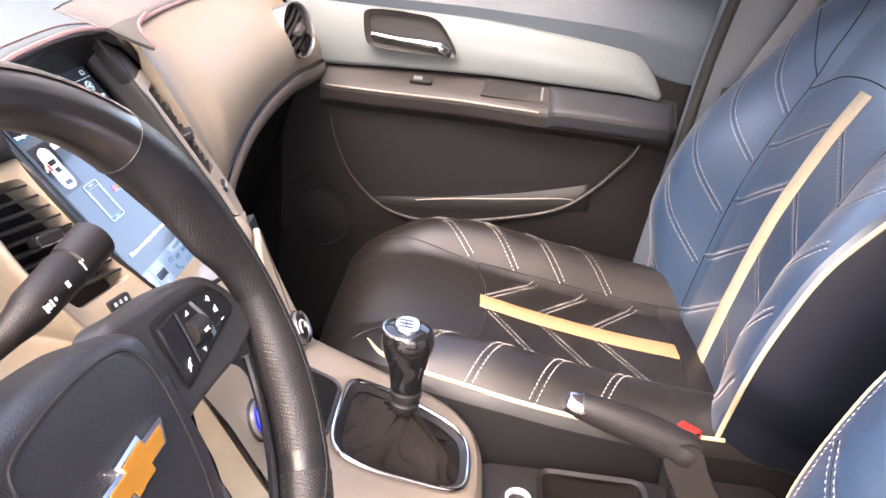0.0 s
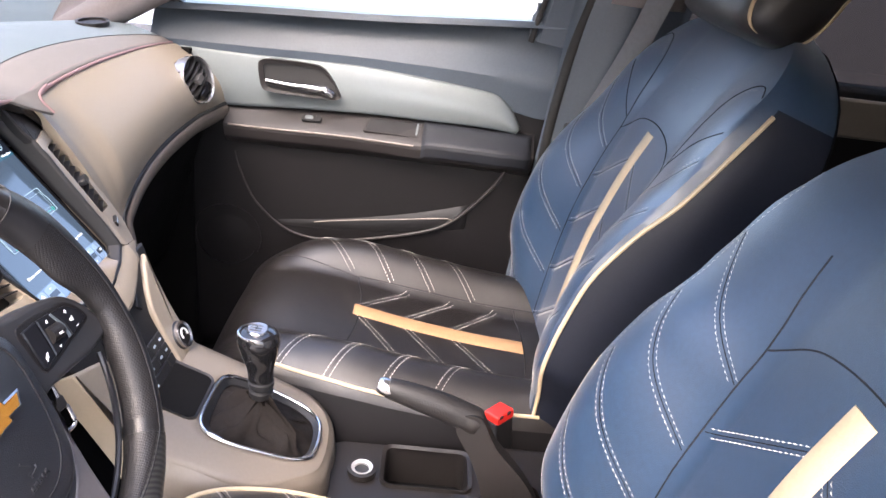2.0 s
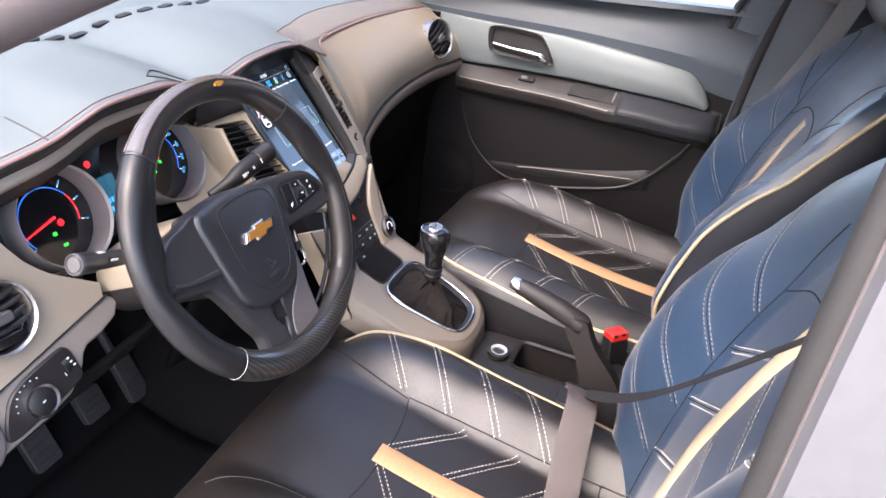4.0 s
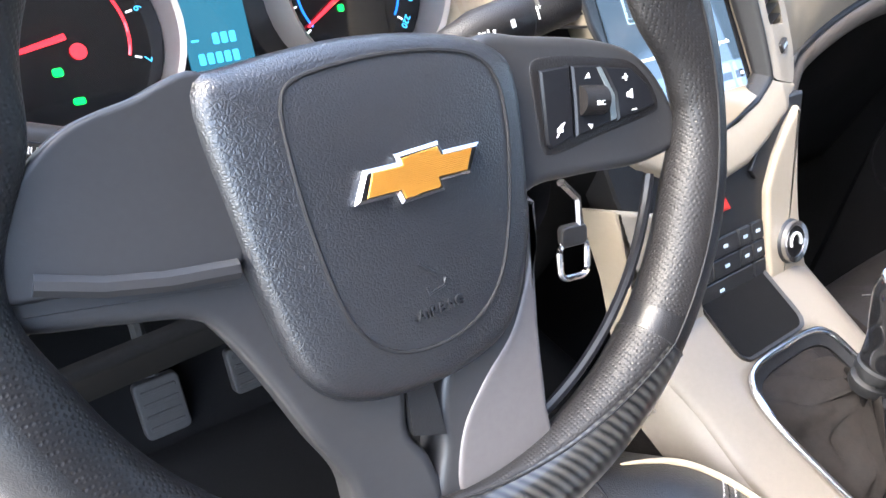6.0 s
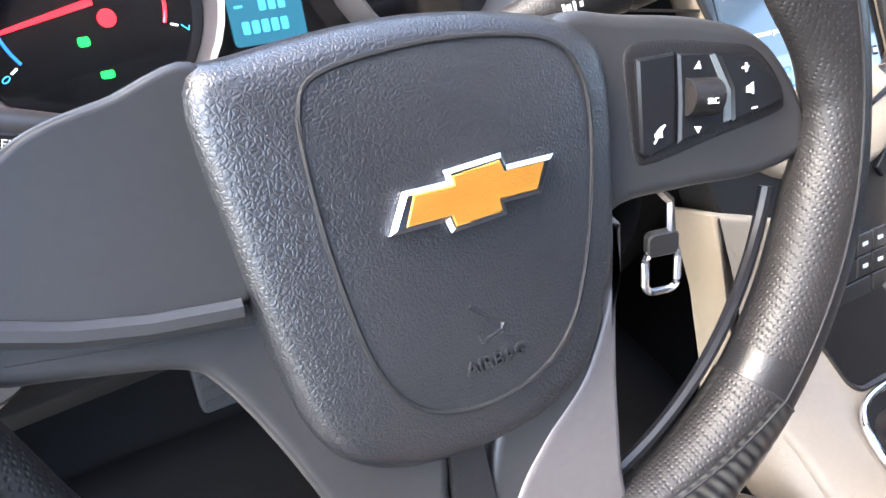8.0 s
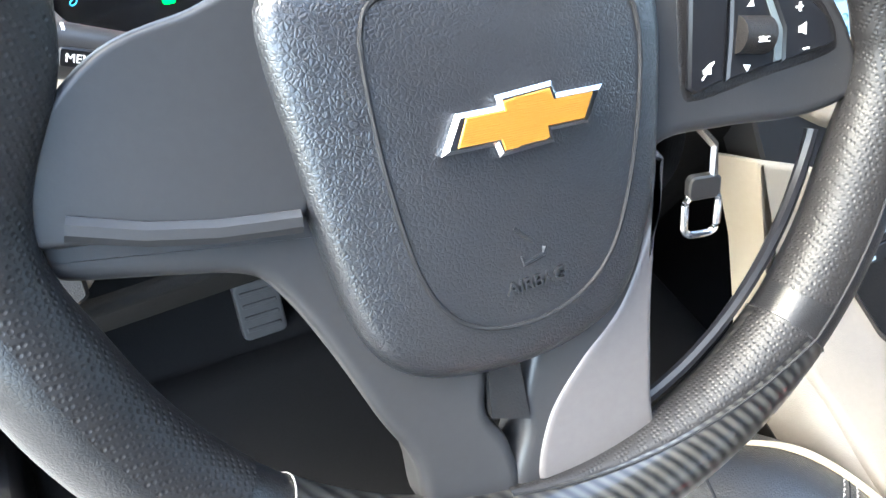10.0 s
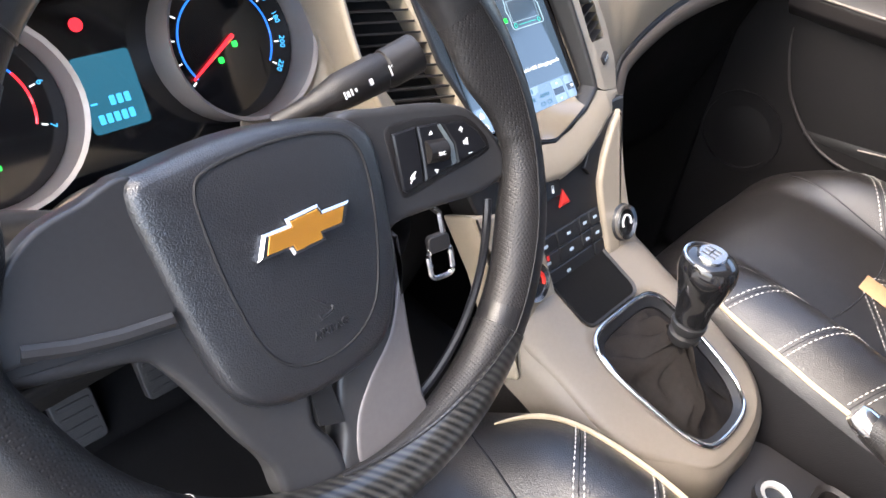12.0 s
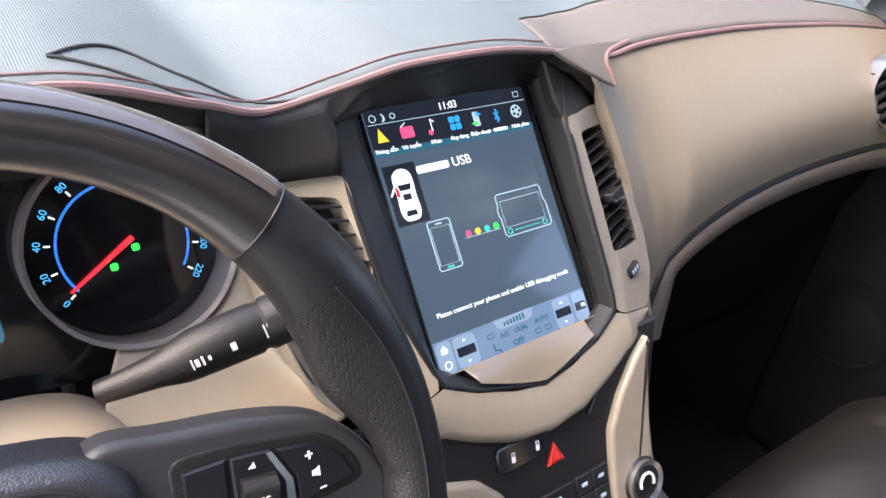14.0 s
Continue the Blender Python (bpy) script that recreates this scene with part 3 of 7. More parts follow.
def on_back(x, h, lift=0.0):
    s = x / (BACK_W(h) * 0.94) * 0.66
    v = (h - LOW) / TALL
    p = back_at(s, v)
    du = back_at(min(s + 0.02, 0.66), v) - back_at(max(s - 0.02, -0.66), v)
    dv = back_at(s, min(1, v + 0.02)) - back_at(s, max(0, v - 0.02))
    n = du.cross(dv).normalized()
    n = n if n.y > 0 else -n
    return p + n * lift, n


def traced(place, pts, n=24, lift=0.0):
    """A line on a seat surface through points (x, along), with its normals."""
    line = [place(q.x, q.y, lift) for q in path3([(x, y, 0) for x, y in pts], n)]
    return [p for p, _ in line], [k for _, k in line]


def double_row(place, a, b, gap=0.0085, bow=0.0):
    """Two parallel rows of stitches between two points."""
    out = []
    d = Vector((b[0] - a[0], b[1] - a[1]))
    side = Vector((-d.y, d.x)).normalized()
    mid = (Vector(a) + Vector(b)) / 2 + side * bow
    for k in (-0.5, 0.5):
        off = side * gap * k
        out.append(traced(place, [Vector(a) + off, mid + off, Vector(b) + off], 16, 0.0004))
    return out


def edge_at(v):
    """Where the front leather of the backrest ends and its side begins."""
    h = LOW + TALL * v
    return 0.668 + 0.060 * min(1.0, max(0.0, (h - 0.25) / 0.305)) ** 1.6


def seat(inner):
    """A front seat; inner is the side (-1 or 1) of the console, where the cushion piping starts further forward."""
    s = thing("bucket_seat", (0, 0, 0), "x", "seat")
    cushion = part("cushion", grid(lambda u, v: cushion_at((2 * u - 1) * 0.775, v), 81, 70), LEATHER, s, "black leather cushion")
    # sides below the piping: shade put in by a darker colour than the top
    for sign in (-1, 1):
        part("cushion_side", grid(lambda u, v, sign=sign: cushion_at(sign * (0.775 + 0.225 * u), v), 14, 60), DOORLOW, s, "black leather cushion side with shade in its colour")
    part("backrest", grid(lambda u, v: back_at((2 * u - 1) * edge_at(v), v), 81, 80), NAVY, s, "black leather backrest with sky blue in its colour")
    for sign in (-1, 1):
        cap_v = (0.565 - LOW) / TALL
        part("side_panel", grid(lambda u, v, sign=sign: back_at(sign * (edge_at(v * cap_v) + (1 - edge_at(v * cap_v)) * u), v * cap_v), 20, 66), SIDE, s, "dark navy leather side panel")
        part("shoulder_cap", grid(lambda u, v, sign=sign: back_at(sign * (0.728 + 0.272 * u), cap_v + v * (1 - cap_v)), 20, 18), NAVY, s, "black leather shoulder cap with sky blue in its colour")
    part("back_shell", grid(lambda u, v: HINGE + RISE * (LOW + TALL * v) + OUT * (-BACK_D(LOW + TALL * v) - 0.004) + Vector(((2 * u - 1) * BACK_W(LOW + TALL * v) * 0.96, 0, 0)), 12, 30), BLACK, s, "black back shell")
    part("base_frame", box(-0.20, 0.20, -0.48, -0.02, 0.31, 0.46), BLACK, s, "black seat base", bevel=0.015)
    # piping
    for sign in (-1, 1):
        pts = [(0.237, -0.16), (0.2415, -0.20), (0.2425, -0.25), (0.241, -0.33), (0.2365, -0.42), (0.226, -0.50)] if sign != inner else [(0.172, -0.046), (0.204, -0.066), (0.224, -0.096), (0.2355, -0.14), (0.2420, -0.20), (0.2420, -0.26), (0.240, -0.34), (0.2355, -0.42), (0.226, -0.50)]
        line, nn = traced(on_cushion, [(sign * x, y) for x, y in pts], 60, 0.0016)
        part("cushion_piping", tube(line, [0.0008 + 0.0021 * min(1, k / 8) for k in range(60)], 8), CREAM, s, "cream piping")
        line = [back_at(sign * edge_at((h - LOW) / TALL), (h - LOW) / TALL) + Vector((sign * 0.002, 0, 0)) for h in (0.012 + 0.543 * k / 59 for k in range(60))]
        part("backrest_piping", tube(line, 0.0032, 8), CREAM, s, "cream piping")
    # tan strips
    line, nn = traced(on_cushion, [(0, -0.19), (0, -0.34), (0, -0.498)], 24, 0.0006)
    part("cushion_strip", ribbon(line, [0.036 + 0.004 * i / 23 for i in range(24)], [(1, 0, 0)] * 24, [k * 0.0018 for k in nn]), TAN, s, "tan leather centre strip")
    line, nn = traced(on_back, [(0, 0.0), (0, 0.2), (0, 0.437)], 24, 0.0006)
    part("backrest_strip", ribbon(line, [0.033 - 0.001 * i / 23 for i in range(24)], [(1, 0, 0)] * 24, [k * 0.0018 for k in nn]), CREAM, s, "cream leather centre strip")
    # seams
    bm = bmesh.new()
    for sign in (-1, 1):
        for pts in ([(0.120, -0.185), (0.124, -0.30), (0.124, -0.50), (0.126, -0.57)], [(0.118, -0.185), (0.128, -0.11), (0.145, -0.05), (0.158, -0.024)]):
            tube(traced(on_cushion, [(sign * x, y) for x, y in pts], 30, 0.0)[0], 0.0011, 6, bm=bm)
    tube(traced(on_cushion, [(-0.124, -0.490), (-0.06, -0.498), (0, -0.500), (0.06, -0.498), (0.124, -0.490)], 30, 0.0)[0], 0.0011, 6, bm=bm)
    tube(traced(on_cushion, [(-0.118, -0.185), (-0.06, -0.197), (0, -0.20), (0.06, -0.197), (0.118, -0.185)], 30, 0.0)[0], 0.0011, 6, bm=bm)
    for sign in (-1, 1):
        for pts in ([(0.122, -0.03), (0.124, 0.2), (0.126, 0.37), (0.131, 0.425), (0.140, 0.465), (0.148, 0.505), (0.163, 0.545), (0.190, 0.573), (0.215, 0.58), (0.235, 0.568)],):
            pts = pts[:6] if sign == inner > 0 else pts
            tube(traced(on_back, [(sign * x, y) for x, y in pts], 40, 0.0)[0], 0.0010, 6, bm=bm)
        if not sign == inner > 0:
            tube(traced(on_back, [(sign * 0.130, 0.425), (sign * 0.16, 0.447), (sign * 0.20, 0.482), (sign * 0.242, 0.512)], 24, 0.0)[0], 0.0010, 6, bm=bm)
    tube(traced(on_back, [(-0.127, 0.408), (-0.08, 0.442), (0, 0.453), (0.08, 0.442), (0.127, 0.408)], 36, 0.0)[0], 0.0010, 6, bm=bm)
    part("seam", bm, SEAM, s, "dark recessed seams")
    # chevron stitching
    rows, pairs = [], []
    for sign in (-1, 1):
        for y in (-0.20, -0.285, -0.37):
            pairs += double_row(on_cushion, (sign * 0.016, y), (sign * 0.118, y - 0.085))
        for y in (-0.10, -0.175, -0.255, -0.335):
            if sign == inner or y < -0.25 or inner < 0:
                pairs += double_row(on_cushion, (sign * HALF(y) * 0.985, y), (sign * 0.124, y - 0.075), bow=-0.006 * sign)
        for h in (0.03, 0.13, 0.23, 0.325):
            pairs += double_row(on_back, (sign * 0.016, h + 0.06), (sign * 0.122, h - 0.015))
        for h in (0.02, 0.11, 0.20, 0.29, 0.375):
            pairs += double_row(on_back, (sign * 0.250, h + 0.095), (sign * 0.128, h - 0.012), bow=0.012 * sign)
        if inner > 0 or sign != inner:
            rows.append(traced(on_back, [(sign * BACK_W(h) * 0.905, h) for h in (0.0, 0.1, 0.2, 0.3, 0.4, 0.47, 0.54)], 60, 0.0004))
        if not sign == inner > 0:
            rows.append(traced(on_back, [(sign * 0.170, 0.542), (sign * 0.192, 0.566), (sign * 0.212, 0.573)], 24, 0.0004))
    bm = bmesh.new()
    for one, two in zip(pairs[::2], pairs[1::2]):
        tube([p.lerp(q, 0.5) - n * 0.0005 for p, q, n in zip(one[0], two[0], one[1])], 0.0006, 6, bm=bm)
    part("quilt_seam", bm, SEAM, s, "dark pressed quilting lines")
    rows += pairs
    st = part("stitching", stitches(rows, 0.00064, 0.0058, 0.0008), THREAD, s, "white double stitching", smooth=False)
    tagged(st, kind="stuff")
    # pressed mark on the upper panel: a plain shape over a row of bars
    for k in range(9):
        p, nn = on_back(-0.044 + 0.011 * k, 0.500, 0.0)
        part("pressed_bar", slab(Frame(p, (-1, 0, 0), nn.cross(Vector((-1, 0, 0)))), rounded(0.0075, 0.015, 0.002, 3), -0.001, 0.0002, None, 0.0002), NAVY, s, "embossed bar")
    p, nn = on_back(0, 0.532)
    part("pressed_mark", slab(Frame(p, (-1, 0, 0), nn.cross(Vector((-1, 0, 0)))), [(-0.03, -0.008), (-0.011, -0.008), (-0.011, -0.012), (0.008, -0.012), (0.010, -0.006), (0.03, -0.006), (0.033, 0.006), (0.012, 0.006), (0.012, 0.011), (-0.008, 0.011), (-0.010, 0.006), (-0.028, 0.006)], -0.001, 0.0003, None, 0.0003), NAVY, s, "embossed plain mark")
    # headrest on two posts
    hc = HINGE + RISE * 0.716 + OUT * 0.008

    def pillow(x, w, swell=1.0):
        """A section of the headrest at x (-1 to 1), at an angle round it."""
        k = max(0.0, 1 - abs(x) ** 7) ** 0.22
        sz, sy = math.copysign(abs(math.sin(w)) ** 0.62, math.sin(w)), math.copysign(abs(math.cos(w)) ** 0.62, math.cos(w))
        return hc + Vector((0.154 * x * (1 - 0.05 * sz), 0, 0)) + RISE * 0.096 * sz * k * swell + OUT * ((0.058 * sy * k + 0.010 * sy * (1 - x * x)) * swell - 0.014 * sz)

    head = part("headrest", grid(lambda u, v: pillow(math.sin((v - 0.5) * math.pi), 2 * math.pi * u), 48, 40, wrap=True), LEATHER, s, "black leather headrest", weld=0.0005)
    for sign in (-1, 1):
        loop = [pillow(sign * 0.90, radians(-80 + 330 * k / 47), 1.012) for k in range(48)]
        part("headrest_piping", tube(loop, [0.0008 + 0.0020 * min(1, k / 5, (47 - k) / 5) for k in range(48)], 8, up=Vector((1, 0.1, 0))), CREAM, head, "cream piping")
        part("headrest_post", tube([hc + Vector((sign * 0.06, 0, 0)) - OUT * 0.035 - RISE * r for r in (0.05, 0.12)], 0.006, 10), BLACK, s, "black headrest post")
    return s


SEAT_X = 0.352
driver_seat = seat(1)
driver_seat.location = (-SEAT_X, 0.012, -0.010)
passenger_seat = seat(-1)
passenger_seat.location.x = SEAT_X
tagged(driver_seat, "black leather driver's seat with sky-tinted back, cream piping and chevron stitching", "seat", "front seats")
tagged(passenger_seat, "black leather passenger seat with sky-tinted back, cream piping and chevron stitching", "seat", "front seats")

# rear bench and rear door trims, dim behind the front seats
bench = thing("rear_bench", (0, -1.3, 0.3), "dark rear bench behind the front seats", "seat")
part("bench_cushion", grid(lambda u, v: (-0.66 + 1.32 * u, -1.45 + 0.5 * v, 0.60 + 0.04 * math.sin(math.pi * v) - 0.16 * max(0, v - 0.85) / 0.15), 30, 20), LEATHER, bench, "black leather cushion", thick=0.10)
part("bench_back", grid(lambda u, v: (-0.66 + 1.32 * u, -1.40 - 0.22 * v, 0.58 + 0.56 * v), 30, 12), LEATHER, bench, "black leather back", thick=0.08)
for sign, nm in ((1, "far"), (-1, "near")):
    trim = thing("rear_door_" + nm, (sign * 0.71, -1.1, 0.4), "dark rear door trim with a beige band", "door", "structure")
    part("trim_panel", box(min(sign * 0.70, sign * 0.76), max(sign * 0.70, sign * 0.76), -1.6, -0.70, 0.35, 1.08), DARK, trim, bevel=0.01)
    part("window_pane", grid(lambda u, v, sign=sign: (sign * (0.745 - 0.10 * v), -0.72 - 0.92 * u, 1.075 + 0.33 * v), 6, 4), FILM, trim, "dark tinted rear glass")
    part("beige_band", box(min(sign * 0.685, sign * 0.70), max(sign * 0.685, sign * 0.70), -1.5, -0.74, 0.98, 1.06), BEIGE, trim, "beige band", bevel=0.006)

window_rear = part("window_rear", grid(lambda u, v: (-0.66 + 1.32 * u, -1.70 + 0.18 * v, 1.15 + 0.27 * v), 6, 4), FILM)
tagged(window_rear, "dark tinted rear window behind the bench", "window", kind="structure")

# ---- passenger door ----
def eased_outline(poly, r):
    """An outline with small rounded corners."""
    out = []
    for a, b, c in zip(poly[-1:] + poly[:-1], poly, poly[1:] + poly[:1]):
        a, b, c = Vector(a), Vector(b), Vector(c)
        p, q = b + (a - b).normalized() * r, b + (c - b).normalized() * r
        out += [tuple(p * (1 - k) ** 2 + b * 2 * k * (1 - k) + q * k * k) for k in (0, 0.33, 0.67, 1)]
    return out


door = thing("door_far", (0.72, -0.15, 0.35), "closed passenger door with dark trim and champagne insert", "door", "structure")


def door_skin(u, v):
    y = 0.26 - 0.80 * u
    z = 0.30 + 0.72 * v
    x = 0.735 - 0.02 * math.sin(math.pi * v) + 0.012 * (u - 0.5)
    return (x, y, z)


part("lower_panel", grid(door_skin, 40, 40), DOORLOW, door, "dark brown lower panel", thick=-0.02)
BELT = cubic([0.30, 0.05, -0.15, -0.35, -0.56], [1.070, 1.085, 1.095, 1.110, 1.125])
TOP_INS = cubic([0.26, 0.07, -0.10, -0.27, -0.40, -0.50], [1.004, 1.000, 1.001, 0.990, 0.976, 0.955])
part("upper_panel", grid(lambda u, v: (0.736 - 0.026 * (v / 0.42) if v < 0.42 else 0.710 + 0.036 * (v - 0.42) / 0.58, 0.28 - 0.83 * u, (TOP_INS(0.28 - 0.83 * u) - 0.03) * (1 - v) + BELT(0.28 - 0.83 * u) * v), 40, 13), SLATE, door, "slate grey upper panel", thick=-0.02)
part("rear_panel", grid(lambda u, v: (0.7365, -0.38 - 0.17 * u, 0.86 + 0.11 * v), 8, 8), SLATE, door, "slate grey rear panel", thick=-0.012)
part("window_ledge", ribbon(path3([(0.728, 0.28 - 0.83 * k / 12, BELT(0.28 - 0.83 * k / 12)) for k in range(13)], 30), [0.05] * 30, [(1, 0, 0)] * 30, [(0, 0, 0.012)] * 30), SLATE, door, "slate grey window ledge")
part("mirror_corner", slab(Frame((0.716, 0.27, 1.07), (0, -1, 0), (0, 0, 1)), eased_outline([(-0.085, -0.012), (0.075, 0.006), (-0.045, 0.085), (-0.085, 0.075)], 0.008), -0.012, 0.008, None, 0.003), BLACK, door, "black mirror corner cover")
lock = part("lock_pin", tube([(0.722, -0.475, 1.10), (0.722, -0.475, 1.140), (0.722, -0.475, 1.150), (0.722, -0.475, 1.165)], [0.010, 0.010, 0.0035, 0.0035], 12), SLATE, door, "grey lock pin")
pane = part("window_pane", grid(lambda u, v: (0.755 - 0.10 * v, 0.30 - 0.85 * u, 1.08 + 0.34 * v), 6, 4), GLASS, door)
pane.visible_shadow = False


frame_line = path3([(0.722, -0.512, 1.085), (0.712, -0.525, 1.16), (0.690, -0.548, 1.26), (0.655, -0.585, 1.37), (0.640, -0.60, 1.42)], 24)
part("window_frame", ribbon([p + Vector((0, -0.035, 0)) for p in frame_line], [0.150] * 24, [(0.0, 1, 0.12)] * 24, [(-0.014, 0, 0)] * 24), SLATE, door, "slate grey window frame")
part("frame_seal", tube([p + Vector((-0.008, 0.043, 0.006)) for p in frame_line], 0.006, 8), RUBBER, door, "black window seal")


# champagne insert over the armrest
def insert_at(u, v):
    y = 0.235 - 0.705 * u
    top = TOP_INS(y) if y > -0.40 else 0.976 - 0.066 * ((-0.40 - y) / 0.07) ** 2
    low = cubic([0.235, 0.14, 0.0, -0.2, -0.36, -0.47], [0.905, 0.897, 0.905, 0.912, 0.912, 0.909])(y)
    z = low + (top - low) * v
    bulge = 0.018 * math.sin(math.pi * (0.12 + 0.76 * v))
    return (0.722 - bulge + 0.012 * v, y, z)


part("insert", grid(insert_at, 60, 14), SILVER, door, "champagne satin insert", thick=-0.008)

# armrest with a pull cup
ARM_TOP = cubic([0.13, 0.0, -0.15, -0.30, -0.45, -0.52], [0.900, 0.902, 0.905, 0.905, 0.903, 0.898])
ARM_OUT = cubic([0.13, 0.05, -0.12, -0.28, -0.42, -0.49, -0.52], [0.684, 0.680, 0.674, 0.660, 0.658, 0.672, 0.70])


def arm_section(y, grow, v):
    o, t = ARM_OUT(y) - grow, ARM_TOP(y) + grow * 0.4
    w = v * 5
    pts = [(0.728, t + 0.002), (o + 0.006, t - 0.032), (o + 0.001, t - 0.037), (o, t - 0.044), (o + 0.010, t - 0.066 - grow), (0.730, t - 0.095)]
    k = min(int(w), 4)
    a, b = pts[k], pts[k + 1]
    return (a[0] + (b[0] - a[0]) * (w - k), y, a[1] + (b[1] - a[1]) * (w - k))


part("armrest", grid(lambda u, v: arm_section(0.13 - 0.64 * u, 0.0, v), 60, 26), ARMTOP, door, "dark brown armrest")


def pad_at(u, v):
    y = -0.276 - 0.228 * u
    edge = min(1.0, 7.0 * min(u, 1 - u), 6.0 * min(v, 1 - v)) if 0 < u < 1 and 0 < v < 1 else 0.0
    p = Vector(arm_section(y, 0.0, 0.02 + 0.86 * v))
    return p + Vector((-0.012, 0, 0.008)) * math.sqrt(max(0.0, 1 - (1 - edge) ** 2)) + Vector((-0.0006, 0, 0.0006))


part("armrest_pad", grid(pad_at, 44, 30), ARMPAD, door, "dark slate padded armrest")
shelf = Frame((0.7005, -0.212, 0.8905), (0, -1, 0), (0.055, 0, 0.034))
cup_o, cup_i = eased_outline([(-0.058, -0.022), (0.057, -0.025), (0.060, 0.021), (-0.050, 0.019)], 0.006), eased_outline([(-0.053, -0.018), (0.053, -0.020), (0.056, 0.017), (-0.046, 0.015)], 0.005)
part("pull_cup", hollow(shelf, cup_o, cup_i, -0.004, 0.003, lip=0.001), ARMTOP, door, "pull cup rim")
# nearly flush black plate: the cup's inner shade painted on the solid armrest
part("pull_cup_shade", slab(shelf, cup_i, -0.003, 0.001), BLACK, door, "flat black patch for the cup's shaded inside")
part("pull_cup_end", slab(shelf, [(0.049, -0.017), (0.053, -0.018), (0.055, 0.015), (0.051, 0.015)], 0.0, 0.0028), SILVER, door, "bright inner end of the cup")
sw = part("switch_plate", slab(shelf.shift(-0.165, -0.002), rounded(0.040, 0.015, 0.004), -0.004, 0.0022, None, 0.001), BLACK, door, "black window switch plate")
part("switch_key", slab(shelf.shift(-0.170, -0.002), rounded(0.016, 0.009, 0.002), 0.0, 0.0045, None, 0.001), SILVER, sw, "worn window switch")
# bright edge under the armrest top
part("armrest_trim", tube([(ARM_OUT(0.12 - 0.38 * k / 29) - 0.001, 0.12 - 0.38 * k / 29, ARM_TOP(0.12 - 0.38 * k / 29) - 0.0375) for k in range(30)], 0.0020, 8), TAUPE, door, "taupe trim line")

# inner handle: dark bowl, chrome lever
fh = Frame((0.694, -0.022, 0.967), (0.06, -1, -0.03), (0.12, 0, 1))
bowl = soft([(-0.083, 0.016), (-0.078, 0.029), (-0.055, 0.033), (0.0, 0.034), (0.040, 0.030), (0.062, 0.010), (0.081, -0.018), (0.078, -0.029), (0.05, -0.031), (0.0, -0.031), (-0.055, -0.030), (-0.074, -0.022)], 48)
inner = [(x * 0.90 + 0.001, y * 0.80) for x, y in bowl]
handle = part("handle_bezel", hollow(fh, bowl, inner, -0.016, 0.010, lip=0.005), DARK, door, "black handle surround")
part("handle_bowl", slab(fh, inner, -0.016, -0.001), BLACK, handle, "dark handle bowl")
part("handle_lever", tube([fh(x, y, z) for x, y, z in path3([(-0.066, -0.010, 0.006), (-0.02, -0.012, 0.010), (0.025, -0.012, 0.011), (0.05, -0.014, 0.010), (0.066, -0.022, 0.006)], 20)], [0.0058] * 8 + [0.0072] * 6 + [0.0100] * 6, 12), CHROME, handle, "chrome lever")

# map pocket rim and speaker ring
POCKET = [(0.112, 0.80), (0.101, 0.758), (0.066, 0.688), (-0.007, 0.628), (-0.104, 0.617), (-0.248, 0.645), (-0.352, 0.686), (-0.436, 0.780), (-0.467, 0.845)]
rim = path3([(0.708, y, z) for y, z in POCKET], 60)
part("pocket_rim", tube(rim, [0.0010 + 0.0036 * (k / 59) ** 0.8 for k in range(60)], 10), ARMTOP, door, "dark pocket rim")
part("pocket_face", grid(lambda u, v: (0.722 - 0.010 * math.sin(math.pi * v), 0.03 - 0.42 * u, 0.62 + 0.045 * u * u + (0.05 + 0.02 * u) * v), 24, 10), BLACK, door, "black pocket face", thick=-0.01)
part("pocket_line", tube(path3([(0.706, -0.06, 0.656), (0.7055, -0.125, 0.668), (0.705, -0.24, 0.684), (0.705, -0.34, 0.698), (0.706, -0.36, 0.694)], 24), 0.0012, 6), TAUPE, door, "thin pocket edge")
fs = Frame((0.712, 0.13, 0.60), (0, -1, 0), (0, 0, 1))
part("speaker_ring", hollow(fs, circle(0.075), circle(0.068), -0.01, 0.006), DOORLOW, door, "round speaker ring")
part("speaker_grille", turned(fs, [(0.068, -0.008), (0.068, -0.002), (0.03, 0.004), (0.001, 0.006)], 32), DOORLOW, door, "black speaker grille")

# far door post with belt
post_far = thing("door_post_far", (0.70, -0.62, 0.4), "slate grey door post behind the passenger door", "pillar", "structure")
part("seal", tube(path3([(0.70, -0.53, 0.5), (0.70, -0.53, 0.85), (0.695, -0.545, 1.05), (0.685, -0.572, 1.20), (0.65, -0.62, 1.40)], 30), 0.010, 10), RUBBER, post_far, "black rubber seal")
part("post_trim", grid(lambda u, v: (0.705 - 0.03 * math.sin(math.pi * u) - 0.06 * max(0, v - 0.55), -0.485 - 0.225 * u - 0.07 * v, 0.42 + 1.0 * v), 14, 24), SLATE, post_far, "slate grey post trim", thick=-0.02)
part("post_top", grid(lambda u, v: (0.662 - 0.02 * math.sin(math.pi * u) - 0.03 * v, -0.60 - 0.14 * u - 0.02 * v, 1.185 + 0.2 * v), 10, 8), PILLAR, post_far, "pale upper trim", thick=-0.01)
belt_far = thing("seat_belt", (0.66, -0.66, 0.9), "grey seat belt hanging on the passenger side post", "seat belt")
strap = path3([(0.60, -0.70, 1.30), (0.612, -0.675, 1.2), (0.628, -0.645, 1.09), (0.640, -0.60, 0.97), (0.645, -0.575, 0.90)], 24)
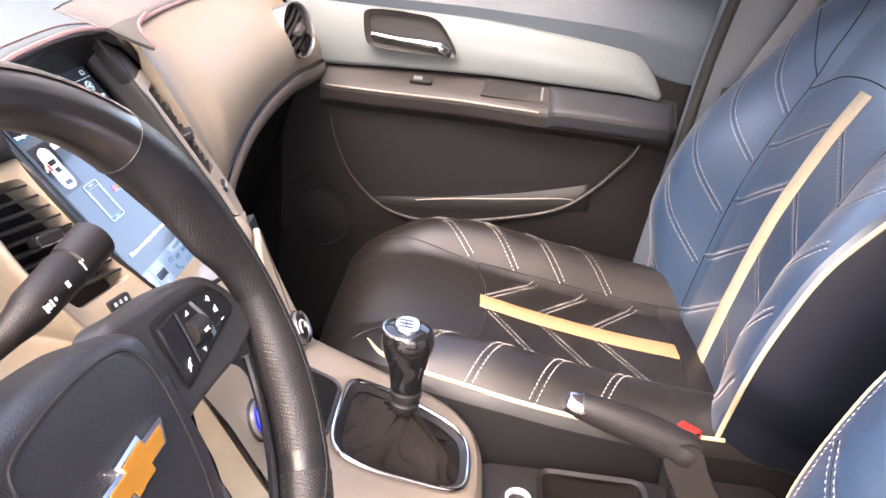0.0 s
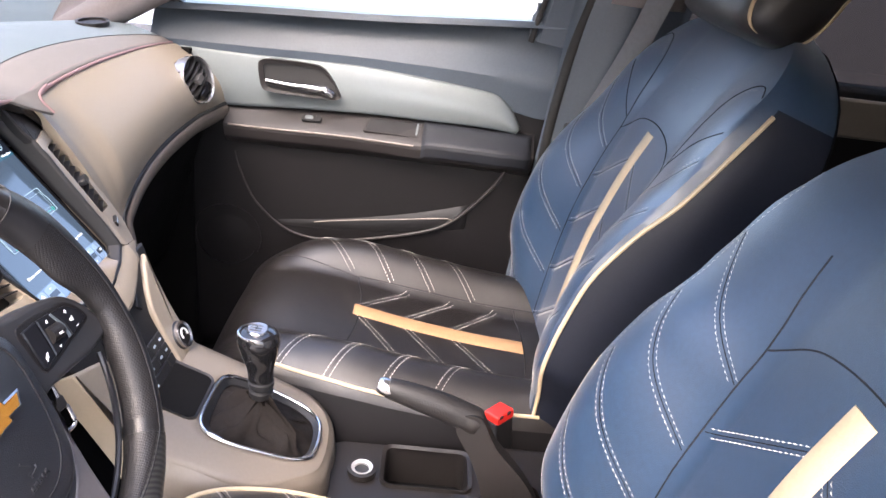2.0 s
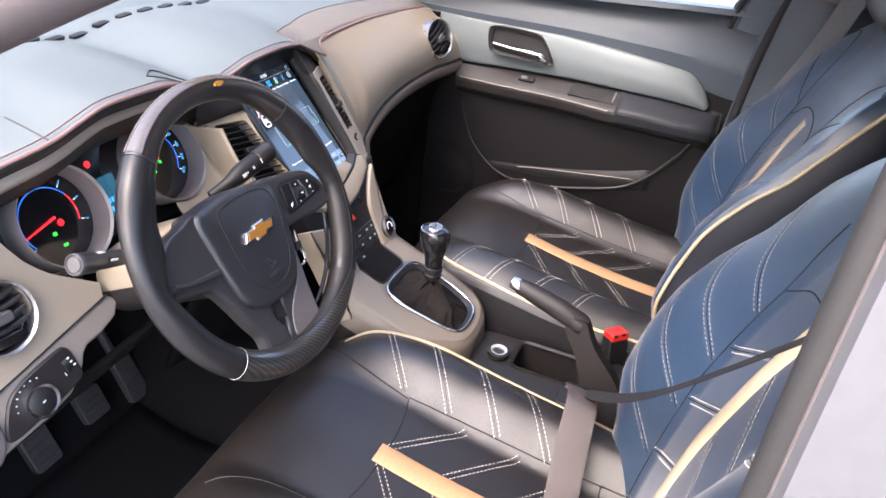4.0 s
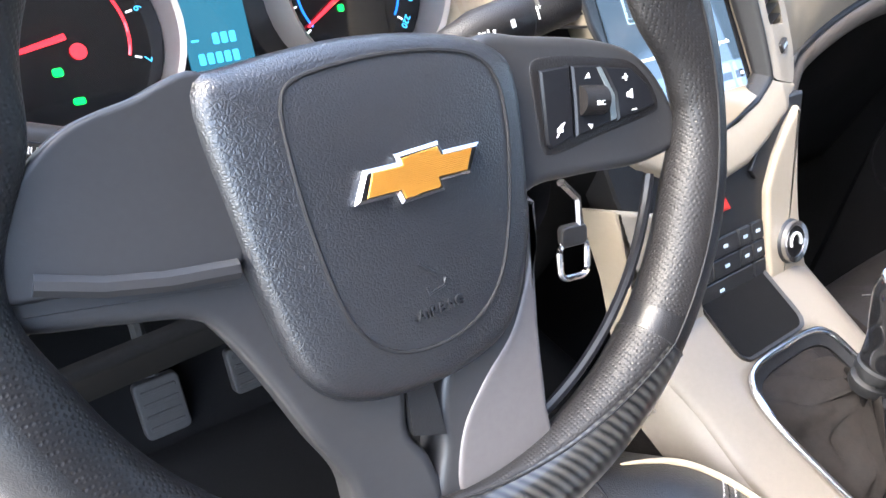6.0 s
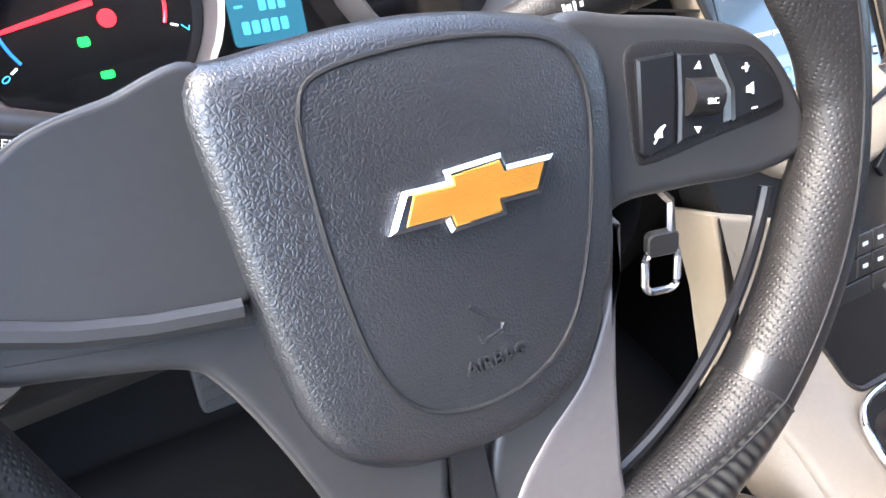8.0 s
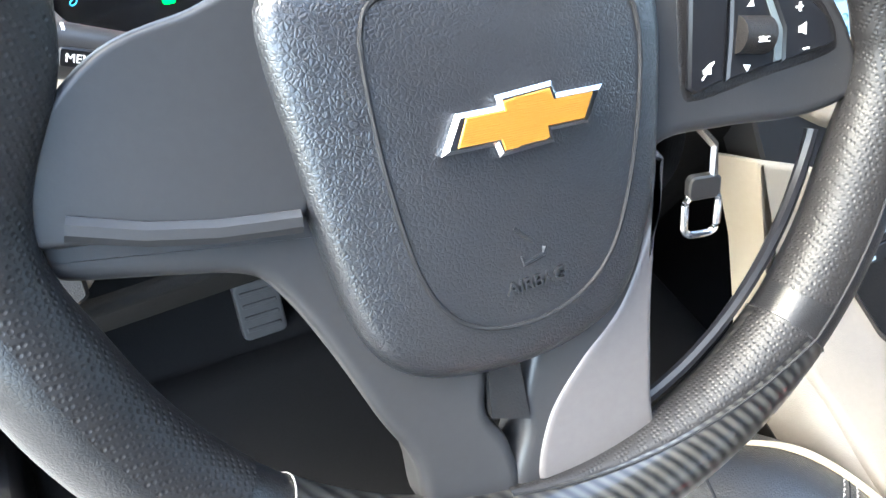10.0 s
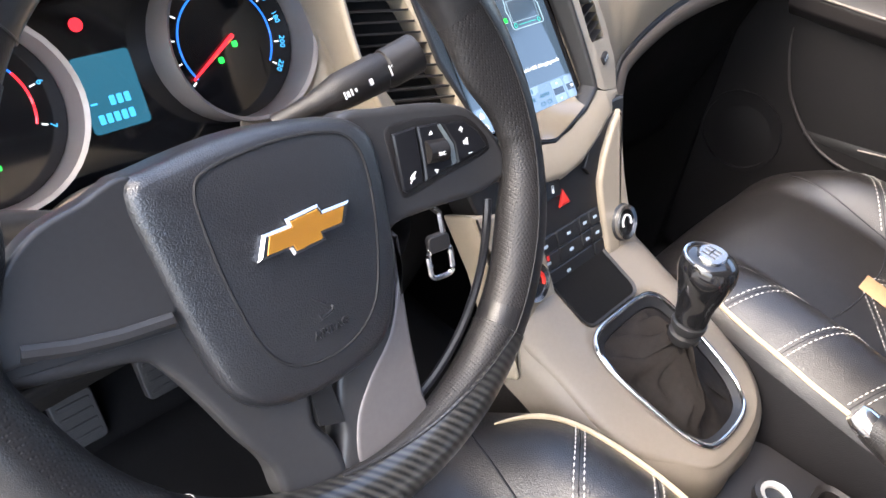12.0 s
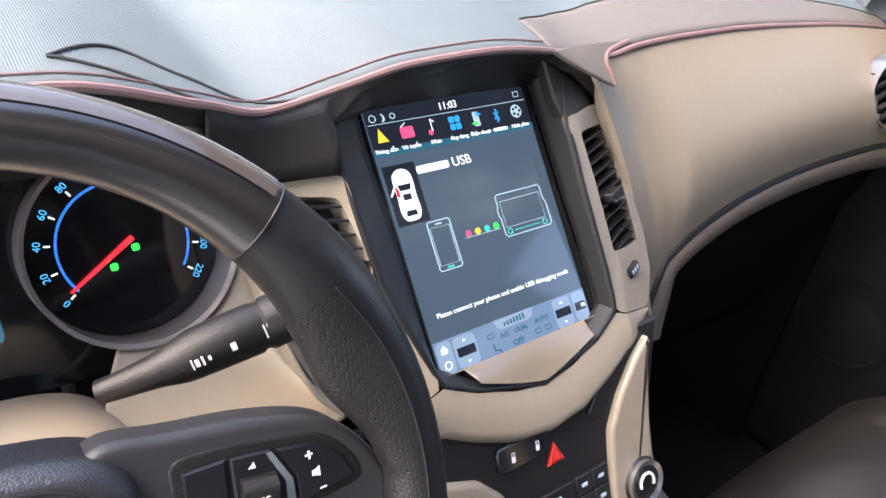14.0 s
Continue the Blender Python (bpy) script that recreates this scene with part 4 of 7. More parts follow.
part("strap", ribbon(strap, [0.046] * 24, [(-0.35, -0.85, -0.3)] * 24, [(-0.0015, 0, 0)] * 24), GREYWEB, belt_far, "grey webbing")
part("tongue", slab(Frame((0.636, -0.575, 0.945), (0.2, -1, 0), (0, 0.4, 1)), rounded(0.05, 0.025, 0.006), -0.004, 0.004, None, 0.002), BLACK, belt_far, "black belt tongue")


def star(poly, centre, n=48):
    """The outline seen from a centre, at n even angles."""
    out = []
    for k in range(n):
        w = 2 * math.pi * k / n
        d = Vector((math.cos(w), math.sin(w)))
        best = None
        for a, b in zip(poly, poly[1:] + poly[:1]):
            a, e = Vector(a) - Vector(centre), Vector(b) - Vector(a)
            det = d.x * -e.y + d.y * e.x
            if abs(det) < 1e-12:
                continue
            t, s = (a.x * -e.y + a.y * e.x) / det, (d.x * a.y - d.y * a.x) / det
            if t > 0 and -1e-6 <= s <= 1 + 1e-6 and (best is None or t < best):
                best = t
        out.append((centre[0] + d.x * best, centre[1] + d.y * best))
    return out


def spaced(poly, per=6):
    """An outline with extra points on its straight edges."""
    return [tuple(Vector(a).lerp(Vector(b), k / per)) for a, b in zip(poly, poly[1:] + poly[:1]) for k in range(per)]


# ---- dashboard ----
dash = thing("dashboard", (0, 0.3, 0.6), "beige and black dashboard with arched passenger panel", "dashboard")


def fascia(x, z, out=0.0):
    h = 0.858 + (z - 0.867) * 0.90
    y = 0.122 + 0.72 * (h - 0.90) + 0.25 * max(0.0, abs(x) - 0.10)
    return Vector((x * 0.97, y - 0.81 * out, h + 0.58 * out))


def face(x, z, out=0.0):
    """The centre stack's face, swept back at both sides."""
    return Vector((x, 0.122 + 0.72 * (z - 0.90) + 0.40 * max(0.0, abs(x) - 0.10) - 0.81 * out, z + 0.58 * out))


def lower(x, z, out=0.0):
    return Vector((x, 0.056 + 0.52 * (z - 0.787) - 0.88 * out, z + 0.46 * out))


def screenplane(x, z, out=0.0):
    h = 0.858 + (z - 0.867) * 0.90
    return Vector((x * 0.96, 0.1105 + 0.85 * (h - 0.858) - 0.76 * out, h + 0.65 * out))


# mat edge along the front of the dashboard
EX = [-0.72, -0.66, -0.62, -0.57, -0.53, -0.46, -0.37, -0.28, -0.20, -0.16, -0.106, -0.05, 0.02, 0.09, 0.135, 0.165, 0.20, 0.25, 0.33, 0.49, 0.62, 0.72]
EY = cubic(EX, [0.300, 0.275, 0.258, 0.240, 0.226, 0.210, 0.205, 0.208, 0.216, 0.222, 0.224, 0.221, 0.220, 0.222, 0.225, 0.228, 0.230, 0.230, 0.230, 0.230, 0.230, 0.235])
EZ = cubic(EX, [0.900, 0.950, 0.980, 1.012, 1.030, 1.046, 1.068, 1.064, 1.040, 1.027, 1.035, 1.047, 1.050, 1.042, 1.031, 1.029, 1.034, 1.037, 1.038, 1.031, 1.020, 1.006])


def mat_at(u, v):
    x = -0.70 + 1.40 * u
    y0, z0 = EY(x), EZ(x)
    back = 0.50 + 0.15 * (1 - (x / 0.7) ** 2)
    y = y0 + (back - y0) * v
    zb = 1.035 - 0.02 * (x / 0.7) ** 2
    hump = 0.020 * math.sin(math.pi * min(1, v * 1.25)) * (1 - 0.3 * abs(x))
    valley = -0.012 * math.exp(-(((x + 0.16) / 0.05) ** 2)) * math.sin(math.pi * min(1, v * 1.4)) if v < 0.71 else 0
    return Vector((x, y, z0 + (zb - z0) * v + hump + valley + 0.010 * (1 - (1 - v) ** 6) * (v < 1)))


dash_mat = thing("dash_mat", (0, 0.4, 1.05), "grey woven dash mat with dusty red binding", "dash mat")
part("mat_sheet", grid(mat_at, 141, 40), MAT, dash_mat, "grey mesh sheet", thick=0.004)
part("binding", tube([mat_at(k / 140, 0.0) for k in range(141)], 0.0028, 8), PINK, dash_mat, "dusty red binding")
part("binding_seam", tube([mat_at(k / 140, 0.028) + Vector((0, 0, 0.0006)) for k in range(141)], 0.0008, 6), PINK, dash_mat, "dusty red seam")
flap = [(0.078, 1.0455), (0.089, 1.0390), (0.109, 1.0290), (0.128, 1.0205), (0.135, 1.0180), (0.1335, 1.0260), (0.1315, 1.0340), (0.139, 1.0410), (0.165, 1.0455), (0.150, 1.0475), (0.10, 1.0475)]


def drape(x, z, o=0.0):
    return Vector((x, 0.212 - 0.8 * (1.043 - z) - 0.78 * o, z + 0.62 * o))


part("flap", slab(drape, flap, -0.002, 0.002, None, 0.0008), TANMAT, dash_mat, "pointed mat corner")
part("flap_binding", tube([drape(q.x, q.y, 0.0022) for q in path3([(0.135, 1.0190, 0), (0.1325, 1.0260, 0), (0.1310, 1.0340, 0), (0.139, 1.0410, 0), (0.165, 1.0455, 0)], 24)], 0.0022, 6), PINK, dash_mat, "dusty red binding")


def on_mat(x, y, lift=0.0):
    """A place on the mat at x across and y along the car."""
    back = 0.50 + 0.15 * (1 - (x / 0.7) ** 2)
    return mat_at((x + 0.70) / 1.40, max(0.0, (y - EY(x)) / (back - EY(x)))) + Vector((0, 0, lift))


for pts in ([(-0.275, 0.236), (-0.240, 0.258), (-0.205, 0.246), (-0.155, 0.230), (-0.117, 0.222)], [(-0.275, 0.236), (-0.23, 0.226), (-0.188, 0.216)], [(-0.465, 0.209), (-0.466, 0.275)]):
    part("mat_seam", tube([on_mat(q.x, q.y, 0.0008) for q in path3([(x, y, 0) for x, y in pts], 50)], 0.0010, 6), MATSEAM, dash_mat, "grey stitched seam")
BORDER_Y = cubic([0.085, 0.16, 0.27, 0.43, 0.58, 0.70], [0.262, 0.290, 0.297, 0.288, 0.268, 0.250])
part("mat_border", grid(lambda u, v: on_mat(0.085 + 0.615 * u, EY(0.085 + 0.615 * u) + 0.003 + (BORDER_Y(0.085 + 0.615 * u) - EY(0.085 + 0.615 * u)) * v, 0.0012), 90, 10), TANMAT, dash_mat, "taupe border of the mat", thick=0.001)
part("border_seam", tube([on_mat(0.085 + 0.615 * k / 60, BORDER_Y(0.085 + 0.615 * k / 60) + 0.003, 0.0014) for k in range(61)], 0.0009, 6), MATSEAM, dash_mat, "stitched border seam")
for k in range(9):
    u = (0.452 + 0.052 * k) / 1.40
    p = mat_at(u, 0.62)
    part("demister_slot", slab(Frame(p + Vector((0, 0, 0.0026)), (1, 0.18, 0), (0, 1, 0)), rounded(0.036, 0.013, 0.004), -0.004, 0.0006), BLACK, dash_mat, "black demister slot")
p = mat_at(0.923, 0.345)
tw = part("speaker_opening", hollow(Frame(p + Vector((0, 0, 0.003)), (1, 0, 0), (0, 1, 0)), [(x * 1.5, y) for x, y in circle(0.026)], [(x * 1.5, y) for x, y in circle(0.021)], -0.004, 0.004), DARK, dash_mat, "dark speaker rim")
part("speaker_mesh", slab(Frame(p + Vector((0, 0, 0.003)), (1, 0, 0), (0, 1, 0)), [(x * 1.5, y) for x, y in circle(0.021)], -0.003, 0.0), BLACK, tw, "black speaker mesh")


# passenger panel: swept beige face over an arch
PTOP = cubic([0.13, 0.18, 0.25, 0.33, 0.49, 0.62, 0.71], [1.031, 1.031, 1.036, 1.037, 1.031, 1.020, 1.006])
ARC = [(0.190, 0.775), (0.206, 0.822), (0.236, 0.856), (0.285, 0.880), (0.345, 0.895), (0.436, 0.903), (0.55, 0.902), (0.65, 0.897), (0.705, 0.898)]
ARC_L = path3([(x, 0, z) for x, z in ARC], 80)


def panel_at(u, v):
    a = ARC_L[min(int(u * 79), 78)].lerp(ARC_L[min(int(u * 79), 78) + 1], u * 79 - min(int(u * 79), 78))
    if u > 0.10:
        tx = 0.122 + 0.588 * (u - 0.10) / 0.90
        tz = PTOP(tx)
        ty = 0.208 + (0.229 - 0.208) * min(1, (u - 0.10) / 0.05)
    else:
        tz = 0.825 + (PTOP(0.122) - 0.825) * (u / 0.10)
        tx = float(np.interp(tz, [0.825, 0.868, 0.898, 0.946, 0.998, 1.028], [0.146, 0.158, 0.162, 0.152, 0.130, 0.122]))
        ty = min(0.205, face(tx, tz).y + 0.005)
    by = 0.150 - 0.018 * max(0, (u - 0.8) / 0.2) - 0.020 * max(0, 1 - u / 0.2)
    y = ty + (by - ty) * v - 0.030 * math.sin(math.pi * v) * min(1, u * 4)
    return Vector((tx + (a.x - tx) * v, y, tz + (a.z - tz) * v))


VENT_P = Frame((0.598, 0.158, 0.965), (0.85, -0.10, 0.5), (-0.47, 0.41, 0.79))
bm = grid(panel_at, 120, 40)
bmesh.ops.delete(bm, geom=[q for q in bm.faces if ((d := q.calc_center_median() - VENT_P.at) - VENT_P.z * d.dot(VENT_P.z)).length < 0.039], context="FACES")
part("passenger_panel", bm, BEIGE, dash, "beige passenger panel", thick=0.006)


def arch_at(u, v):
    a = ARC_L[min(int(u * 79), 78)].lerp(ARC_L[min(int(u * 79), 78) + 1], u * 79 - min(int(u * 79), 78))
    b = ARC_L[min(int(u * 79) + 1, 79)] - ARC_L[max(int(u * 79) - 1, 0)]
    nrm = Vector((b.z, 0, -b.x)).normalized()
    by = panel_at(u, 1.0).y
    wide = 0.047 - 0.009 * u
    w = math.pi * v
    return Vector((a.x, by, a.z)) + nrm * wide * (1 - math.cos(w)) / 2 + Vector((0, -0.012 * math.sin(w) + 0.020 * v * v, 0))


part("arch_moulding", grid(arch_at, 90, 12), ARCHBROWN, dash, "taupe rounded arch moulding", thick=0.005)
part("arch_groove", tube([panel_at(k / 89, 1.0) + Vector((0, -0.0005, 0)) for k in range(90)], 0.0042, 8), BLACK, dash, "dark groove")
part("glovebox", grid(lambda u, v: (0.20 + 0.51 * u, 0.175 + 0.10 * v, 0.885 - 0.34 * v), 24, 12), FOOTWELL, dash, "black glovebox face", thick=0.01)


# round outer vents
def round_vent(f, r, slats=5):
    ring = part("outer_vent", hollow(f, circle(r), circle(r * 0.945), -0.02, 0.005, lip=0.003), VENTRING, dash, "round vent with bright ring")
    part("vent_well", turned(f, [(r * 0.87, -0.020), (r * 0.87, -0.018), (0.001, -0.018)], 32), BLACK, ring, "black vent well")
    for k in range(slats):
        y = r * (-0.42 + 1.15 * k / (slats - 1))
        w = r * 0.85 * math.sqrt(max(0.05, 1 - (y / r / 0.9) ** 2))
        part("slat", slab(f.shift(0, y, -0.004), [(w * k / 6, 0.0030 * e + 0.0045 * (k / 6) ** 2) for e in (-1, 1) for k in (range(-6, 7) if e < 0 else range(6, -7, -1))], -0.008, 0.002, None, 0.0012), LOUVRE, ring)
    part("vent_tab", slab(f.shift(0.004, -0.002, 0.0), rounded(0.022, 0.013, 0.003), -0.006, 0.006, None, 0.0015), STALKEND, ring, "grey vent tab")
    part("vent_wheel", slab(f.shift(0.004, -r * 0.66, 0.0), rounded(r * 0.85, 0.012, 0.004), -0.01, 0.001, None, 0.001), GLOSS, ring, "dark thumbwheel")
    return ring


round_vent(VENT_P.shift(0, 0, 0.006), 0.044)


# driver's side panel with its round vent, light switches below
def near_face(x, z, out=0.0):
    return Vector((x, 0.19 - 0.1 * (x + 0.583) + 0.4 * (z - 0.85) - 0.92 * out, z + 0.37 * out))


near_panel = [(-0.655, 0.797), (-0.657, 0.83), (-0.664, 0.862), (-0.690, 0.91), (-0.700, 0.955), (-0.69, 0.975), (-0.63, 0.985), (-0.600, 0.990), (-0.572, 0.993), (-0.552, 0.987), (-0.546, 0.957), (-0.538, 0.938), (-0.527, 0.917), (-0.511, 0.898), (-0.488, 0.880), (-0.462, 0.866), (-0.448, 0.854), (-0.452, 0.842), (-0.52, 0.8265), (-0.60, 0.808)]
fv = Frame(near_face(-0.583, 0.875, 0.003), (1, -0.1, 0), (0, 0.4, 1))
part("driver_panel", hollow(near_face, star(near_panel, (-0.583, 0.875)), circle(0.041, 48, -0.583, 0.875), -0.02, 0.0), BEIGE, dash, "beige driver's panel")
round_vent(fv, 0.0436)
low_panel = [(-0.66, 0.793), (-0.60, 0.8060), (-0.52, 0.8240), (-0.45, 0.8395), (-0.436, 0.830), (-0.45, 0.812), (-0.476, 0.802), (-0.500, 0.798), (-0.508, 0.792), (-0.516, 0.780), (-0.529, 0.767), (-0.545, 0.757), (-0.583, 0.747), (-0.641, 0.739), (-0.66, 0.737)]
# lower panel: taupe puts the overhang's shade into the beige plastic's colour
part("driver_lower_panel", slab(near_face, low_panel, -0.02, -0.001, None, 0.004), TAUPE, dash, "beige lower panel with overhang shade in its colour")
part("panel_groove", tube([near_face(x, z, 0.0) for x, z in ((-0.652, 0.7960), (-0.60, 0.8072), (-0.52, 0.8252), (-0.45, 0.8408))], 0.0013, 6), SEAM, dash, "dark groove")
fl = Frame(near_face(-0.565, 0.781, 0.0), (1, -0.004, 0.24), (-0.2, 0.42, 1))
plate = part("switch_panel", slab(near_face, soft([(-0.633, 0.752), (-0.630, 0.764), (-0.622, 0.778), (-0.612, 0.791), (-0.598, 0.799), (-0.575, 0.806), (-0.540, 0.8125), (-0.530, 0.811), (-0.525, 0.802), (-0.522, 0.778), (-0.526, 0.770), (-0.545, 0.763), (-0.584, 0.7540), (-0.622, 0.748)], 60), -0.004, 0.003, None, 0.002), DARK, dash, "dark light switch panel")
part("light_knob_ring", hollow(fl.shift(-0.020, -0.004), circle(0.0203), circle(0.0170), 0.0, 0.011, lip=0.001), CHROME, plate, "chrome knob ring")
knob = part("light_knob", turned(fl.shift(-0.020, -0.004), [(0.0171, 0.0), (0.0171, 0.009), (0.014, 0.0115), (0.001, 0.012)], 28), BLACK, plate, "black rotary light knob")
flat("knob_mark", fl.shift(-0.020, -0.004, 0.0125), rounded(0.0045, 0.002, 0.0008), GREYMARK, knob)
for k in range(7):
    flat("print_bar", fl.shift(-0.020 + 0.0275 * math.cos(radians(60 + 17 * k)), -0.004 + 0.0275 * math.sin(radians(60 + 17 * k)), 0.0038, 0), rounded(0.0020, 0.0017, 0.0004), GREYMARK, plate)
part("dimmer_wheel", turned(Frame(fl(0.030, 0.004, -0.004), fl.z, fl.y), [(0.001, -0.004), (0.0105, -0.004), (0.0105, 0.004), (0.001, 0.004)], 24), BLACK, plate, "ribbed dimmer wheel")
flat("dimmer_mark", fl.shift(0.022, -0.003, 0.0035), rounded(0.0009, 0.005, 0.0003), GREYMARK, plate)
for k in range(3):
    flat("print_bar", fl.shift(0.034 + 0.001 * k, 0.012 - 0.006 * k, 0.0068), rounded(0.0034, 0.0022, 0.0006), MARK, plate)
# dash end: greige plastic, darkened in colour where it lies in shade
part("near_end_panel", grid(lambda u, v: (-0.652 - 0.055 * u, near_face(-0.652, 0.735 + 0.175 * v).y + 0.004 + 0.012 * u + 0.055 * u * u, 0.735 + 0.175 * v), 10, 20), SHADOWTRIM, dash, "greige dash end panel with shade in its colour", thick=-0.006)
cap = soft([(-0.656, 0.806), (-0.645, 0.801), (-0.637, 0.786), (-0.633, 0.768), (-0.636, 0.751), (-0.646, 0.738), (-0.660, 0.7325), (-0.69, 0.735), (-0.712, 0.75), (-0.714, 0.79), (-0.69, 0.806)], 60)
part("near_end_cap", slab(near_face, cap, -0.02, 0.006, None, 0.005), SHADOWTRIM, dash, "greige rounded end cap with shade in its colour")
part("cap_dimple", turned(Frame(near_face(-0.690, 0.770, 0.006), (1, -0.1, 0), (0, 0.4, 1)), [(0.036, 0.0), (0.034, 0.003), (0.026, 0.005), (0.001, 0.006)], 30), SHADOWTRIM, dash, "greige cap boss with shade in its colour")
part("knee_bolster", grid(lambda u, v: (-0.69 + 0.42 * u, 0.175 + 0.14 * v, 0.735 + 0.03 * u - 0.17 * v), 20, 8), CARPET, dash, "black knee bolster", thick=0.01)

# black carrier under the mat, cluster hood and face
part("upper_carrier", grid(lambda u, v: Vector((-0.56 + 0.70 * u, EY(-0.56 + 0.70 * u) + 0.004 + 0.030 * v, EZ(-0.56 + 0.70 * u) - 0.003 - 0.06 * v)), 70, 8), DARK, dash, "dark carrier below the mat", thick=0.004)
CL = Frame((-0.347, 0.264, 0.928), (1, 0, 0), (0, 0.45, 0.9))


def hood_at(u, v):
    w = radians(212 - 244 * u)
    c, s = math.cos(w), math.sin(w)
    x0 = -0.362 + 0.190 * math.copysign(abs(c) ** 0.8, c)
    front = Vector((x0, EY(x0) + 0.012 if s > 0 else 0.240, min(0.955 + 0.14 * math.copysign(abs(s) ** 0.75, s), EZ(x0) - 0.004)))
    back = CL(0.178 * math.copysign(abs(c) ** 0.7, c), 0.078 * math.copysign(abs(s) ** 0.7, s), -0.002)
    return front.lerp(back, v) + Vector((0, 0, 0.010 * math.sin(math.pi * v) * max(0, s)))


part("cluster_hood", grid(hood_at, 60, 10), BLACK, dash, "black cluster hood", thick=-0.004)
part("hood_lip", grid(lambda u, v: Vector((-0.545 + 0.345 * u, EY(-0.545 + 0.345 * u) + 0.010 - 0.010 * math.sin(math.pi * v) + 0.006 * v, EZ(-0.545 + 0.345 * u) - 0.016 - (0.026 - 0.010 * u) * v)), 60, 8), TAUPE, dash, "taupe lip of the cluster hood", thick=0.004)


def surround_at(u, v):
    """Beige trim from the speedometer's ring to the centre wing and the column."""
    w = radians(38 - 150 * u)
    a = CL(0.1035 + 0.067 * math.cos(w), 0.067 * math.sin(w), 0.030)
    q = path3([(-0.188, 0.182, 0.982), (-0.190, 0.150, 0.935), (-0.176, 0.118, 0.885), (-0.160, 0.105, 0.862), (-0.215, 0.110, 0.868), (-0.300, 0.125, 0.880)], 60)[min(int(u * 59), 59)]
    return a.lerp(q, v) + Vector((0, 0.012, -0.006)) * math.sin(math.pi * v)


part("cluster_surround", grid(surround_at, 60, 14), BEIGE, dash, "beige trim beside the instruments", thick=0.003)
cluster = thing("instrument_cluster", (-0.357, 0.22, 0.87), "lit instrument cluster with two round gauges", "instrument cluster")
part("cluster_face", slab(CL, rounded(0.365, 0.165, 0.05, 6), -0.02, 0.0), GLOSS, cluster, "black cluster face")


def gauge(cx, cy, top, step, angle0, angle1, needle, red_from):
    g = CL.shift(cx, cy, 0.0)
    body = part("gauge", hollow(g, circle(0.0660), circle(0.0630), 0.0, 0.038, lip=0.003), GAUGERING, cluster, "round gauge with pale ring")
    part("dial", turned(g, [(0.062, 0.001), (0.062, 0.002), (0.001, 0.002)], 40), GLOSS, body, "black dial")
    arc = [g(0.042 * math.cos(w), 0.042 * math.sin(w), 0.0026) for w in (radians(angle0 + (angle1 - angle0) * k / 40 * red_from) for k in range(41))]
    part("scale_arc", tube(arc, 0.0009, 6), GLOW_BLUE, body, "lit blue scale arc")
    if red_from < 1:
        arc = [g(0.042 * math.cos(w), 0.042 * math.sin(w), 0.0026) for w in (radians(angle0 + (angle1 - angle0) * (red_from + (1 - red_from) * k / 12)) for k in range(13))]
        part("red_arc", tube(arc, 0.0010, 6), GLOW_RED, body, "lit red scale arc")
    count = top // step
    for k in range(count + 1):
        w = radians(angle0 + (angle1 - angle0) * k / count)
        c, s = math.cos(w), math.sin(w)
        part("tick", tube([g(0.045 * c, 0.045 * s, 0.0026), g(0.049 * c, 0.049 * s, 0.0026)], 0.0007, 5), LCD_WHITE, body)
        lettering("numeral", str(k * step), g.shift(0.0525 * c, 0.0525 * s, 0.0024, math.degrees(w) - 90), 0.0068, GLOW_CYAN, body)
    w = radians(angle0 + (angle1 - angle0) * needle)
    part("needle", tube([g(-0.006 * math.cos(w), -0.006 * math.sin(w), 0.005), g(0.046 * math.cos(w), 0.046 * math.sin(w), 0.005)], [0.0020, 0.0010], 6), GLOW_RED, body, "red needle")
    return body, g


tach, ft = gauge(-0.0970, -0.010, 7, 1, 215, -20, 0.10, 0.78)
speedo, fsd = gauge(0.1035, 0.0, 220, 20, 215, -35, 0.015, 1.0)
flat("warning_lamp", ft.shift(0.011, -0.008, 0.0045), circle(0.0048, 16), GLOW_RED, tach, label="lit red brake lamp")
flat("signal_lamp", ft.shift(-0.003, -0.018, 0.0032), rounded(0.006, 0.005, 0.0015), GLOW_GREEN, tach, label="lit green lamp")
flat("signal_lamp", ft.shift(0.004, -0.036, 0.0032), rounded(0.007, 0.0042, 0.0015), GLOW_GREEN, tach, label="lit green lamp")
flat("signal_lamp", fsd.shift(0.006, -0.004, 0.0032), rounded(0.005, 0.005, 0.0015), GLOW_GREEN, speedo, label="lit green lamp")
flat("signal_lamp", fsd.shift(-0.010, -0.014, 0.0032), rounded(0.005, 0.005, 0.0015), GLOW_GREEN, speedo, label="lit green lamp")
info = part("info_display", slab(CL.shift(0.0, -0.016), rounded(0.044, 0.056, 0.003), 0.0, 0.002), BORDER, cluster, "blue trip display")
for k, (x, w) in enumerate(((0.006, 0.022), (0.0, 0.034))):
    for j in range(int(w / 0.0058)):
        flat("digit_bar", CL.shift(x - w / 2 + 0.0058 * j + 0.003, -0.022 - 0.012 * k, 0.0026), rounded(0.0042, 0.0072, 0.001), GLOW_CYAN, info)
flat("dash_bar", CL.shift(-0.016, -0.022, 0.0026), rounded(0.005, 0.0015, 0.0005), GLOW_CYAN, info)
flat("warning_lamp", CL.shift(-0.008, 0.034, 0.0012), circle(0.0050, 14), GLOW_RED, cluster, label="lit red lamp")
flat("warning_lamp", CL.shift(0.008, 0.055, 0.0012), circle(0.0050, 14), GLOW_RED, cluster, label="lit red lamp")

